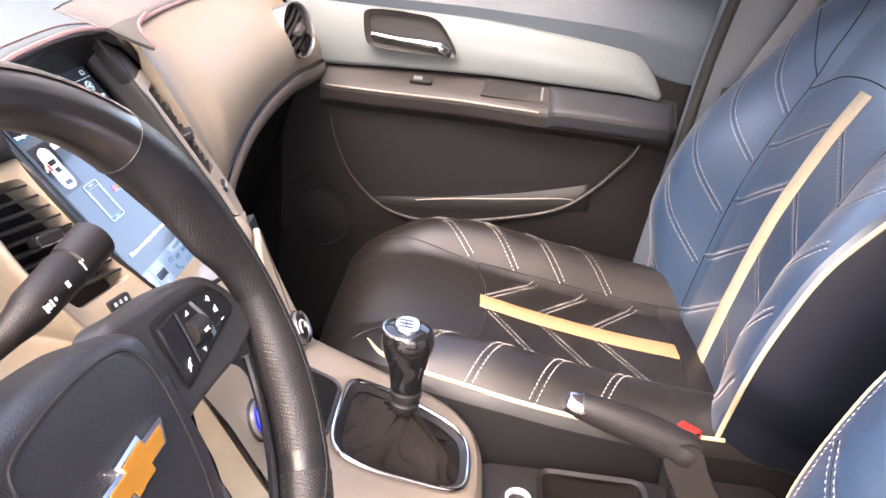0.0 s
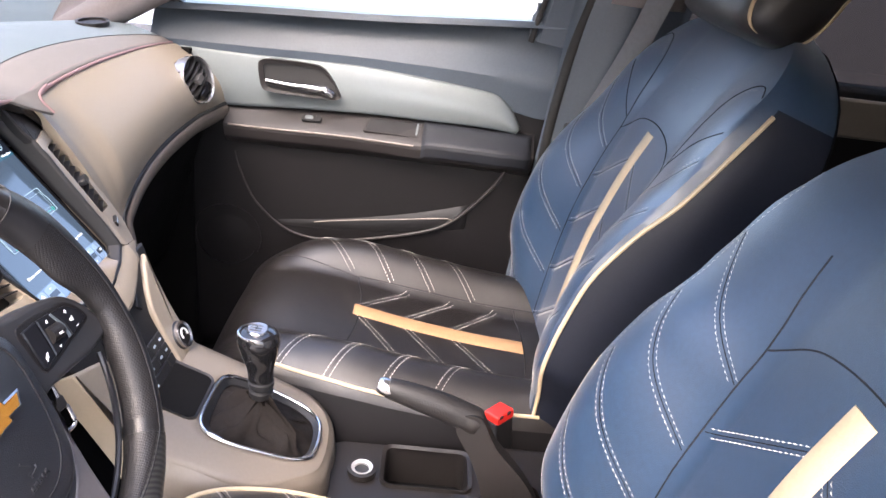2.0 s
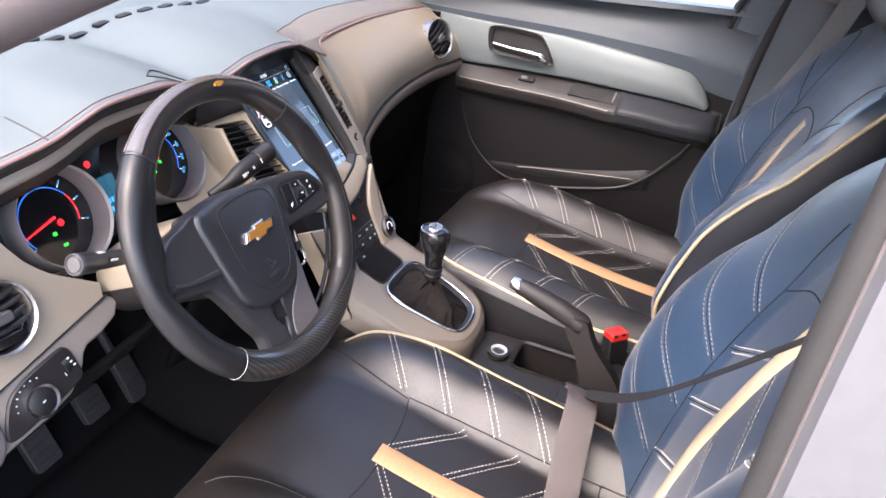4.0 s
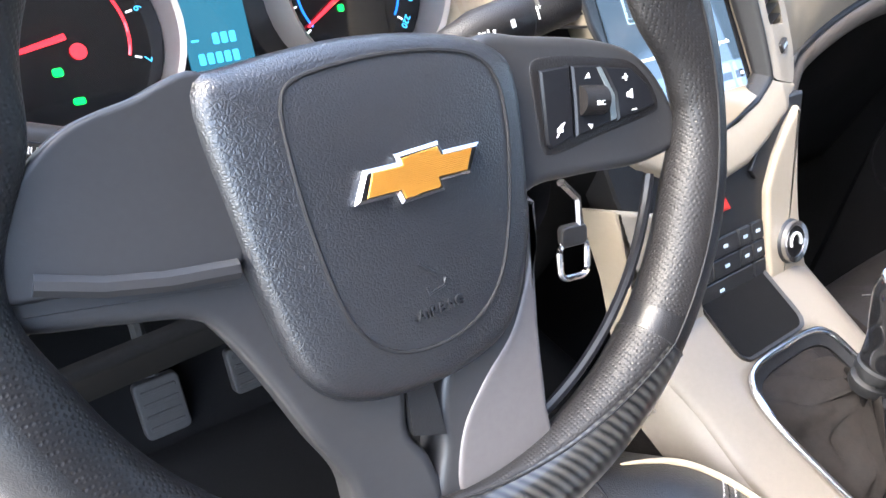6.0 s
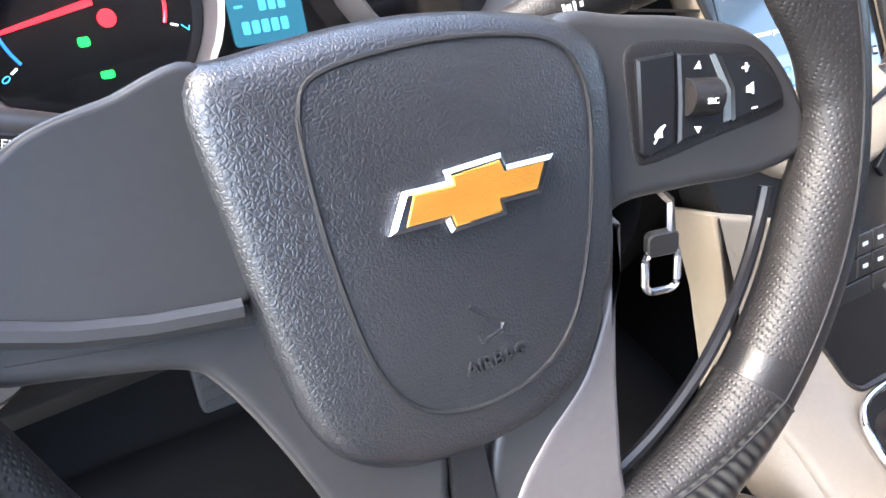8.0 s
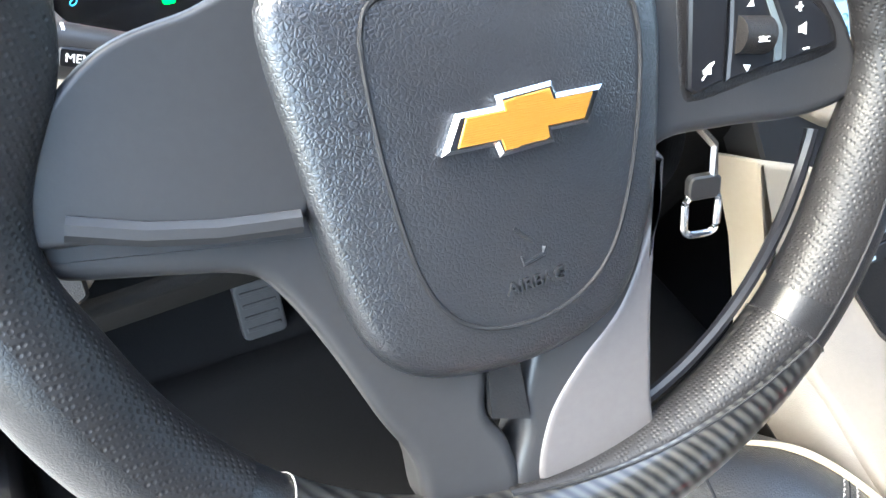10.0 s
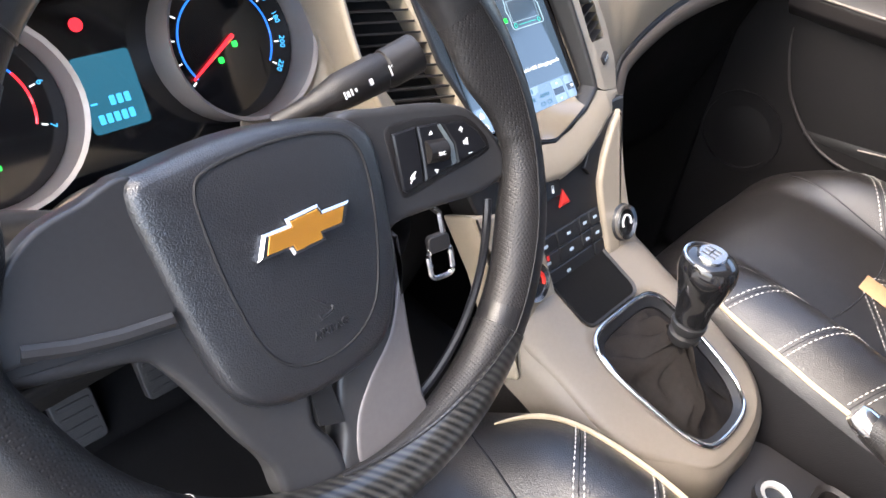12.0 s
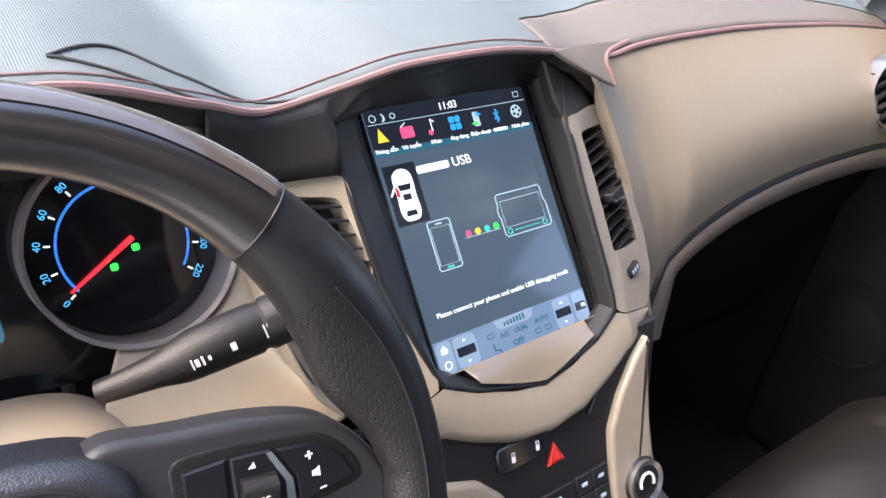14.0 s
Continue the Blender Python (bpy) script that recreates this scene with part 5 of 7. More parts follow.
# centre stack: beige wings with vents, chin, black bezel
def eased(poly, r=0.004, n=4):
    """An outline of straight edges with its corners slightly rounded."""
    out = []
    for a, b, c in zip(poly[-1:] + poly[:-1], poly, poly[1:] + poly[:1]):
        a, b, c = Vector(a), Vector(b), Vector(c)
        p, q = b + (a - b).normalized() * min(r, (a - b).length * 0.45), b + (c - b).normalized() * min(r, (c - b).length * 0.45)
        for k in range(n + 1):
            s = k / n
            w = p * (1 - s) ** 2 + b * 2 * s * (1 - s) + q * s * s
            out.append((w.x, w.y))
    return out


WINGS = {
    1: ([(0.0865, 0.999), (0.131, 0.999), (0.143, 0.980), (0.156, 0.946), (0.165, 0.898), (0.160, 0.868), (0.138, 0.851), (0.088, 0.866), (0.0885, 0.895), (0.0855, 0.955)], [(0.0985, 0.987), (0.137, 0.984), (0.150, 0.945), (0.152, 0.893), (0.106, 0.902), (0.1035, 0.95)]),
    -1: ([(-0.117, 0.988), (-0.184, 0.990), (-0.187, 0.945), (-0.179, 0.900), (-0.165, 0.866), (-0.140, 0.852), (-0.0875, 0.864), (-0.098, 0.887), (-0.1125, 0.923)], [(-0.124, 0.976), (-0.174, 0.977), (-0.172, 0.930), (-0.154, 0.888), (-0.104, 0.893), (-0.1115, 0.93)]),
}


def centre_vent(sign):
    wing, hole_v = WINGS[sign]
    mid = (sum(x for x, z in hole_v) / len(hole_v), 0.935)
    cut = star(eased(hole_v), mid, 96)
    rim_line = star(eased(wing, 0.006), mid, 96)
    part("fascia_wing", hollow(face, rim_line, cut, -0.025, 0.0, lip=0.002), BEIGE, dash, "beige fascia wing")
    v = part("centre_vent", slab(face, cut, -0.026, -0.022), BLACK, dash, "black louvred centre vent")
    for k in range(11):
        z = 0.9005 + 0.0078 * k
        xs = sorted(a[0] + (b[0] - a[0]) * (z - a[1]) / (b[1] - a[1]) for a, b in zip(hole_v, hole_v[1:] + hole_v[:1]) if (a[1] - z) * (b[1] - z) < 0)
        if len(xs) < 2:
            continue
        a, b = (face(x, z, -0.003) for x in (xs[0], xs[-1]))
        c, d = (face(x, z + 0.003, -0.018) for x in (xs[0], xs[-1]))
        bm = bmesh.new()
        q = [bm.verts.new(p + Vector((0, 0, h))) for h in (-0.0010, 0.0010) for p in (a, b, d, c)]
        for side in ((0, 1, 2, 3), (7, 6, 5, 4), (0, 4, 5, 1), (1, 5, 6, 2), (2, 6, 7, 3), (3, 7, 4, 0)):
            bm.faces.new([q[i] for i in side])
        part("louvre", bm, LOUVRE, v, smooth=False)
    f = Frame(face(mid[0], 0.936, 0.0), (1, sign * 0.4, 0), (0, 0.55, 1))
    tab = part("vent_tab", slab(f, rounded(0.022, 0.0085, 0.002), -0.008, 0.0055, None, 0.001), BLACK, v, "black vent tab")
    part("tab_edge", tube([f(x, y, 0.0050) for x, y in ((-0.0105, -0.001), (-0.010, -0.0042), (0.010, -0.0042), (0.0105, -0.001))], 0.0008, 6), CHROME, tab, "bright tab edge")
    f = Frame(face(sign * 0.128, 0.8815, 0.0), (1, sign * 0.4, 0.10), (0, 0.55, 1))
    t = part("vent_thumbwheel", slab(f, rounded(0.020, 0.009, 0.002), -0.004, 0.002, None, 0.001), DARK, dash, "small dark thumbwheel")
    for k in range(3):
        flat("print_bar", f.shift(-0.005 + 0.005 * k, 0, 0.0026), rounded(0.0024, 0.0034, 0.0006), GREYMARK, t)


centre_vent(1)
centre_vent(-1)
CHIN_T = [(-0.140, 0.8515), (-0.115, 0.857), (-0.0872, 0.863), (-0.075, 0.8575), (-0.03, 0.8445), (0.0, 0.8405), (0.03, 0.8445), (0.075, 0.8585), (0.0878, 0.865), (0.113, 0.858), (0.138, 0.8505)]
CHIN_B = [(-0.1375, 0.847), (-0.118, 0.838), (-0.095, 0.829), (-0.07, 0.819), (-0.035, 0.8085), (0.0, 0.805), (0.035, 0.8085), (0.07, 0.820), (0.095, 0.831), (0.116, 0.840), (0.1355, 0.847)]


def chin_at(u, v):
    k = min(int(u * 10), 9)
    s = u * 10 - k
    t, b = Vector(CHIN_T[k]).lerp(Vector(CHIN_T[k + 1]), s), Vector(CHIN_B[k]).lerp(Vector(CHIN_B[k + 1]), s)
    p = t.lerp(b, v)
    return face(p.x, p.y, -0.0005 + 0.0012 * math.sin(math.pi * min(1, v / 0.8)) - 0.03 * (max(0, v - 0.72) / 0.28) ** 2)


part("fascia_chin", grid(chin_at, 81, 16), BEIGE, dash, "beige chin below the screen")
hole = spaced([(-0.1185, 0.987), (-0.1170, 1.014), (-0.092, 1.034), (-0.011, 1.043), (0.078, 1.040), (0.098, 1.030), (0.086, 0.999), (0.0850, 0.955), (0.0880, 0.895), (0.0875, 0.867), (0.06, 0.8545), (0, 0.8415), (-0.06, 0.8545), (-0.0868, 0.864), (-0.0975, 0.887), (-0.112, 0.923)], 4)
glass_edge = spaced([(-0.087, 1.012), (-0.086, 1.033), (-0.06, 1.038), (-0.005, 1.039), (0.06, 1.040), (0.083, 1.038), (0.084, 1.000), (0.0845, 0.95), (0.0865, 0.905), (0.0865, 0.874), (0.055, 0.857), (0, 0.849), (-0.055, 0.857), (-0.0865, 0.874), (-0.0865, 0.905), (-0.0855, 0.945)], 4)


def bezel_at(u, v):
    k = int(round(u * len(hole))) % len(hole)
    a, b = face(*hole[k], 0.001 - 0.006 * max(0, hole[k][1] - 0.98) / 0.05), screenplane(*glass_edge[k], 0.0008)
    return a.lerp(b, v)


part("screen_bezel", grid(bezel_at, len(hole), 5, wrap=True), BLACK, dash, "black screen bezel", thick=-0.003)


def hood_top(u, v):
    x = -0.20 + 0.335 * u
    low = float(np.interp(x, [-0.20, -0.119, -0.117, -0.092, -0.011, 0.078, 0.098, 0.135], [0.980, 0.988, 1.013, 1.033, 1.042, 1.039, 1.028, 1.000]))
    a = face(x, low, 0.0 if x < -0.118 or x > 0.10 else -0.004)
    return a.lerp(Vector((x, EY(x) + 0.001, EZ(x) - 0.0015)), v)


part("screen_hood", grid(hood_top, 120, 5), DARK, dash, "dark hood round the screen", thick=0.003)

# ---- touch screen ----
SC = Frame(screenplane(-0.003, 0.9505), (1, 0, 0), (0, 0.85, 1))
SC.k = 0.953
part("corner_filler", slab(face, [(0.078, 1.046), (0.110, 1.032), (0.126, 1.012), (0.132, 0.998), (0.112, 0.990), (0.088, 0.990), (0.080, 1.012)], -0.014, -0.003, None, 0.002), DARK, dash, "dark corner filler")
screen = thing("touch_screen", screenplane(0, 0.85), "upright touch screen showing a phone connection page", "screen")
part("housing", slab(screenplane, [glass_edge[k] for k in range(0, len(glass_edge), 1)], -0.02, -0.001), GLOSS, screen, "black screen housing")


def plate_at(u, v):
    x = -0.0825 + 0.165 * u
    low = face(x, 0.8437 + 0.0225 * (abs(x) / 0.085) ** 1.25, 0.0015)
    top = screenplane(x * 1.03, 0.8668, 0.004)
    if low.z > top.z - 0.001:
        low = top - Vector((0, 0.0005, 0.001))
    return top.lerp(low, v) + Vector((0, -0.001, 0.0006)) * math.sin(math.pi * v)


part("lower_plate", grid(plate_at, 41, 8), PLATE, screen, "glossy tan plate below the display")
disp = part("display", slab(SC, [(-0.0795, -0.1055), (0.0795, -0.1055), (0.0795, 0.1055), (-0.0795, 0.1055)], -0.001, 0.0008), LCD, screen, "lit blue-grey display", smooth=False)


def rect(x0, x1, y0, y1):
    return [(x0, y0), (x1, y0), (x1, y1), (x0, y1)]


def line2(name, pts, r, mat, z=0.0014, closed=False):
    return part(name, tube([SC(x, y, z) for x, y in pts], r, 5, closed=closed), mat, disp)


flat("header_bar", SC, rect(-0.0795, 0.0795, 0.068, 0.1055), LCD_DARK, disp, 0.0011)
flat("header_line", SC, rect(-0.0785, 0.0785, 0.0915, 0.0920), LCD_LINE, disp, 0.0014)
flat("header_glow", SC, rect(-0.0795, 0.0795, 0.0665, 0.0715), BORDER, disp, 0.0014)
lettering("clock_text", "11:03", SC.shift(-0.002, 0.0975, 0.0013), 0.0085, LCD_WHITE, disp)
line2("power_icon", circle(0.0028, 14, -0.073, 0.0965), 0.0004, LCD_LINE, closed=True)
flat("night_icon", SC, soft([(-0.0655, 0.0995), (-0.063, 0.0985), (-0.062, 0.096), (-0.063, 0.0935), (-0.0655, 0.093), (-0.064, 0.095), (-0.064, 0.0975)], 20), LCD_LINE, disp, 0.0014)
line2("brightness_icon", circle(0.0022, 12, -0.055, 0.0965), 0.0004, LCD_LINE, closed=True)
line2("window_icon", rect(0.068, 0.0735, 0.0955, 0.0995), 0.0004, LCD_LINE, closed=True)
ICON_X = [-0.069, -0.046, -0.0225, 0.0005, 0.0225, 0.044, 0.066]
flat("arrow_icon", SC, [(-0.0735, 0.0775), (-0.064, 0.0775), (-0.0705, 0.0885)], GLOW_YELLOW, disp, 0.0014)
flat("radio_icon", SC, rounded(0.012, 0.009, 0.0015, 3, -0.046, 0.082), GLOW_PINK, disp, 0.0014)
line2("radio_aerial", [(-0.051, 0.0865), (-0.046, 0.0895)], 0.0004, LCD_WHITE)
flat("note_icon", SC, circle(0.0022, 12, -0.0245, 0.0785), GLOW_PINK, disp, 0.0014)
line2("note_stem", [(-0.0225, 0.079), (-0.0225, 0.089), (-0.0195, 0.0865)], 0.0005, LCD_WHITE)
for i in range(2):
    for j in range(2):
        flat("app_tile", SC, rounded(0.0052, 0.0052, 0.001, 3, -0.0025 + 0.006 * i, 0.0795 + 0.006 * j), GLOW_SKY, disp, 0.0014)
flat("phone_icon", SC, rounded(0.006, 0.012, 0.001, 3, 0.0225, 0.0825), LCD_LINE, disp, 0.0014)
flat("phone_arrow", SC, [(0.0225, 0.084), (0.029, 0.086), (0.0225, 0.088)], GLOW_SKY, disp, 0.0017)
flat("phone_arrow", SC, [(0.0225, 0.077), (0.016, 0.079), (0.0225, 0.081)], GLOW_GREEN, disp, 0.0017)
line2("wireless_icon", [(0.0415, 0.0795), (0.0465, 0.0850), (0.044, 0.0880), (0.044, 0.0765), (0.0465, 0.0795), (0.0415, 0.0850)], 0.0005, GLOW_SKY)
flat("film_icon", SC, circle(0.0058, 20, 0.066, 0.083), LCD_LINE, disp, 0.0014)
for k in range(5):
    flat("film_hole", SC, circle(0.0013, 10, 0.066 + 0.0034 * math.cos(1.257 * k), 0.083 + 0.0034 * math.sin(1.257 * k)), LCD_DARK, disp, 0.0017)
for x, word in zip(ICON_X, ("Thông dẫn", "Vô tuyến", "Nhạc", "ứng dụng", "Điện thoại", "", "Hình phim")):
    if word:
        lettering("icon_text", word, SC.shift(x, 0.0705, 0.0016), 0.0046, LCD_WHITE, disp)
flat("name_bar", SC, rounded(0.015, 0.0028, 0.0008, 3, 0.044, 0.0705), LCD_WHITE, disp, 0.0017)
# car picture: a plain top view
flat("car_tile", SC, rect(-0.0775, -0.0485, 0.012, 0.059), LCD_DARK, disp, 0.0011)
flat("car_body", SC, soft([(-0.063, 0.0555), (-0.0705, 0.052), (-0.072, 0.044), (-0.0715, 0.034), (-0.072, 0.022), (-0.069, 0.0155), (-0.063, 0.0145), (-0.057, 0.0155), (-0.054, 0.022), (-0.0545, 0.034), (-0.054, 0.044), (-0.0555, 0.052)], 40), LCD_WHITE, disp, 0.0014)
flat("car_screen", SC, [(-0.069, 0.043), (-0.057, 0.043), (-0.0585, 0.0385), (-0.0675, 0.0385)], LCD_DARK, disp, 0.0017)
flat("car_screen", SC, [(-0.068, 0.0185), (-0.058, 0.0185), (-0.0588, 0.0225), (-0.0672, 0.0225)], LCD_DARK, disp, 0.0017)
flat("car_roof", SC, rect(-0.0665, -0.0595, 0.031, 0.0355), LCD_DARK, disp, 0.0017)
flat("car_open_door", SC, [(-0.0715, 0.043), (-0.069, 0.040), (-0.069, 0.034), (-0.0715, 0.0345)], GLOW_RED, disp, 0.0019)
flat("car_door_leaf", SC, [(-0.072, 0.043), (-0.077, 0.036), (-0.0755, 0.0355), (-0.071, 0.0415)], LCD_WHITE, disp, 0.0017)
flat("title_bar", SC, rounded(0.031, 0.0062, 0.002, 4, -0.0325, 0.0515), LCD_WHITE, disp, 0.0014)
lettering("title_text", "USB", SC.shift(-0.0045, 0.0515, 0.0013), 0.0110, LCD_WHITE, disp)
line2("phone_outline", rounded(0.0215, 0.039, 0.002, 3, -0.0430, -0.0095), 0.0005, LCD_LINE, closed=True)
line2("phone_outline", rect(-0.0520, -0.0340, -0.025, 0.005), 0.0003, LCD_LINE, closed=True)
flat("phone_slot", SC, rounded(0.006, 0.0012, 0.0005, 2, -0.0430, 0.0075), LCD_LINE, disp, 0.0014)
flat("phone_slot", SC, rounded(0.006, 0.0015, 0.0005, 2, -0.0430, -0.027), GLOW_TEAL, disp, 0.0014)
line2("link_line", [(-0.0225, -0.0095), (0.0135, -0.0095)], 0.0003, LCD_LINE)
for k, m in enumerate((GLOW_PINK, GLOW_YELLOW, GLOW_TEAL, GLOW_GREEN)):
    flat("link_dot", SC, circle(0.0027, 14, -0.0185 + 0.0095 * k, -0.0065), m, disp, 0.0015)
line2("unit_outline", [(0.017, 0.0165), (0.019, 0.0175), (0.064, 0.0175), (0.066, 0.016), (0.066, 0.005), (0.068, 0.002), (0.068, -0.016), (0.066, -0.018), (0.019, -0.018), (0.017, -0.016), (0.017, -0.003), (0.0155, 0.0), (0.0155, 0.005), (0.017, 0.008)], 0.0005, LCD_LINE, closed=True)
line2("unit_outline", rect(0.020, 0.063, -0.0105, 0.0115), 0.0003, LCD_LINE, closed=True)
for x in (0.0225, 0.061):
    line2("unit_knob", circle(0.0022, 12, x, -0.0142), 0.0004, GLOW_TEAL, closed=True)
line2("unit_line", [(0.028, -0.0142), (0.055, -0.0142)], 0.0004, GLOW_TEAL)
lettering("message_text", "Please connect your phone and enable USB debugging mode", SC.shift(0.0, -0.0605, 0.0013), 0.00565, LCD_WHITE, disp)
flat("control_bar", SC, rect(-0.0795, 0.0795, -0.1055, -0.0785), LCD_BAR, disp, 0.0011)
for x0, x1 in ((-0.0785, -0.0645), (-0.0625, -0.0415), (0.0415, 0.0610), (0.0640, 0.0785)):
    flat("control_key", SC, rounded(x1 - x0, 0.0245, 0.004, 4, (x0 + x1) / 2, -0.092), LCD_KEY, disp, 0.0014)
for x in (-0.052, 0.05125):
    flat("value_window", SC, rect(x - 0.0085, x + 0.0085, -0.0955, -0.0885), LCD_DARK, disp, 0.0017)
    flat("up_mark", SC, [(x - 0.0018, -0.0845), (x + 0.0018, -0.0845), (x, -0.0825)], LCD_WHITE, disp, 0.0017)
    flat("down_mark", SC, [(x - 0.0018, -0.0995), (x + 0.0018, -0.0995), (x, -0.1015)], LCD_WHITE, disp, 0.0017)
flat("volume_window", SC, rect(0.0655, 0.077, -0.0955, -0.0885), LCD_DARK, disp, 0.0017)
lettering("volume_text", "10", SC.shift(0.0735, -0.092, 0.0018), 0.005, LCD_WHITE, disp)
flat("home_icon", SC, [(-0.0745, -0.089), (-0.0685, -0.089), (-0.0685, -0.0855), (-0.0715, -0.0825), (-0.0745, -0.0855)], LCD_WHITE, disp, 0.0017)
line2("back_icon", circle(0.003, 14, -0.0715, -0.098), 0.0005, LCD_WHITE, 0.0017, closed=True)
flat("fan_scale", SC, [(-0.021, -0.0785), (0.021, -0.0785), (0.018, -0.0855), (0.012, -0.087), (-0.012, -0.087), (-0.018, -0.0855)], LCD_KEY, disp, 0.0014)
for k in range(7):
    flat("fan_step", SC, rect(-0.0115 + 0.0033 * k, -0.0098 + 0.0033 * k, -0.0850, -0.0820 + 0.0003 * k), BORDER, disp, 0.0017)
for word, x, y, size in (("A/C", -0.0135, -0.0915, 0.0055), ("DUAL", 0.004, -0.0915, 0.0055), ("AUTO", 0.0265, -0.0905, 0.0055), ("OFF", -0.002, -0.1005, 0.0065)):
    lettering("control_text", word, SC.shift(x, y, 0.0013), size, BORDER, disp)
for x, y in ((-0.027, -0.089), (0.020, -0.0985), (0.031, -0.0985)):
    line2("air_icon", rounded(0.006, 0.0035, 0.001, 2, x, y), 0.0004, BORDER, closed=True)
line2("seat_icon", [(-0.0265, -0.0955), (-0.0265, -0.1005), (-0.0215, -0.1015), (-0.0205, -0.1045)], 0.0007, BORDER)

# lower stack: dark panel between beige arms
stack = part("control_panel", slab(lower, [(-0.135, 0.850), (0.135, 0.850), (0.118, 0.80), (0.060, 0.755), (0.048, 0.685), (-0.048, 0.685), (-0.060, 0.755), (-0.118, 0.80)], -0.03, 0.0, None, 0.002), BLACK, dash, "black control panel")
LP = Frame(lower(0, 0.787, 0.001), (1, 0, 0), (0, 0.52, 1))
lock_panel = part("lock_buttons", slab(LP, rounded(0.052, 0.020, 0.004, 4, -0.030, 0.016), -0.002, 0.003, None, 0.001), GLOSS, stack, "glossy door lock buttons")
for x in (-0.042, -0.018):
    flat("lock_mark", LP, rounded(0.0035, 0.0045, 0.0008, 3, x, 0.014), MARK, lock_panel, 0.0036)
    part("lock_shackle", tube([LP(x + dx, 0.0162 + dy, 0.0036) for dx, dy in ((-0.0012, 0), (-0.0012, 0.003), (0.0012, 0.003), (0.0012, 0.0))], 0.0004, 5), MARK, lock_panel)
hz = part("hazard_button", slab(LP, [(-0.0090, -0.0065), (0.0090, -0.0065), (0.0, 0.0100)], -0.002, 0.002, None, 0.001), RED, stack, "red hazard warning button")
flat("hazard_mark", LP, [(-0.0045, -0.0035), (0.0045, -0.0035), (0.0, 0.0050)], REDMARK, hz, 0.0024)
for w, h, x, y in ((0.0375, 0.0165, -0.0430, -0.0355), (0.0375, 0.0165, -0.0045, -0.0355), (0.0175, 0.0165, 0.0240, -0.0355), (0.0175, 0.0165, 0.0425, -0.0355), (0.0375, 0.0165, -0.0430, -0.0530), (0.0375, 0.0165, -0.0045, -0.0530), (0.0175, 0.0165, 0.0240, -0.0530), (0.0175, 0.0165, 0.0425, -0.0530), (0.0935, 0.0190, -0.0150, -0.0720), (0.0175, 0.0190, 0.0425, -0.0720)):
    b = part("control_button", slab(LP, rounded(w, h, 0.0016, 3, x, y), -0.002, 0.0022, None, 0.0008), BLACK, stack, "black climate button")
    if x < 0.04 or y > -0.06:
        flat("icon_bar", LP, rounded(0.0062, 0.0030, 0.0008, 3, x, y), GREYMARK, b, 0.0026)
flat("icon_bar", LP, rounded(0.0035, 0.0055, 0.001, 3, -0.0430, -0.0475), REDMARK, stack, 0.0027)
for sign in (1, -1):
    if sign > 0:
        part("side_slot", slab(lower, [(0.046, 0.796), (0.084, 0.834), (0.075, 0.841), (0.038, 0.804)], 0.0, 0.004, None, 0.001), BLACK, dash, "black side cover")
    if sign > 0:
        arm_line = [(0.1165, 0.842), (0.110, 0.81), (0.105, 0.78), (0.1035, 0.755), (0.105, 0.73), (0.111, 0.70), (0.122, 0.662), (0.052, 0.662), (0.051, 0.70), (0.0525, 0.745), (0.058, 0.785), (0.074, 0.808), (0.098, 0.831)]
    else:
        arm_line = [(-0.135, 0.815), (-0.10, 0.805), (-0.075, 0.797), (-0.056, 0.780), (-0.049, 0.755), (-0.043, 0.70), (-0.042, 0.662), (-0.125, 0.662), (-0.118, 0.70), (-0.122, 0.76)]
    part("fascia_arm", slab(lower, eased_outline(arm_line, 0.004), -0.03, 0.007, None, 0.004), BEIGE, dash, "beige arm beside the controls")
    fk = Frame(lower(sign * 0.0805 + 0.004, 0.736, -0.006), (1, 0, 0), (0, 0.52, 1))
    kb = part("climate_knob", turned(fk, [(0.0215, -0.004), (0.0215, 0.010), (0.0205, 0.014), (0.0185, 0.016), (0.001, 0.016)], 36), BLACK, dash, "round climate knob with chrome ring")
    part("knob_ring", hollow(fk, circle(0.0190, 36), circle(0.0145, 36), 0.012, 0.0195, lip=0.001), CHROME, kb, "chrome ring")
    part("knob_cap", turned(fk, [(0.0146, 0.014), (0.0146, 0.0180), (0.001, 0.0185)], 30), GLOSS, kb, "glossy knob cap")
    if sign > 0:
        part("knob_mark", tube([fk(0.008 * math.cos(radians(a)), 0.008 * math.sin(radians(a)), 0.0188) for a in range(-30, 200, 12)], 0.0012, 6), MARK, kb, "white arc mark")
    else:
        part("knob_mark", tube([fk(0.0105 * math.cos(radians(a)), 0.0105 * math.sin(radians(a)), 0.0188) for a in range(80, 215, 10)], 0.0022, 6), BLUEMARK, kb, "blue arc mark")
        part("knob_mark", tube([fk(0.0105 * math.cos(radians(a)), 0.0105 * math.sin(radians(a)), 0.0188) for a in range(-30, 75, 10)], 0.0022, 6), REDMARK, kb, "red arc mark")
part("knee_panel", grid(lambda u, v: (-0.305 + 0.20 * u, 0.125 - 0.04 * u + 0.10 * (1 - v), 0.60 + 0.26 * v), 12, 14), FOOTWELL, dash, "dark knee panel", thick=0.008)

# steering column and stalks
WT, WY = radians(29), radians(3)
WN = Vector((math.sin(WY) * math.cos(WT), math.cos(WY) * math.cos(WT), -math.sin(WT)))
WX = Vector((math.cos(WY), -math.sin(WY), 0))
WH = Frame((-0.37, 0.0, 0.95), WX, WX.cross(WN))
column = thing("steering_column", (-0.36, 0.12, 0.82), "steering column shroud, beige above and dark below, with two stalks", "steering column")


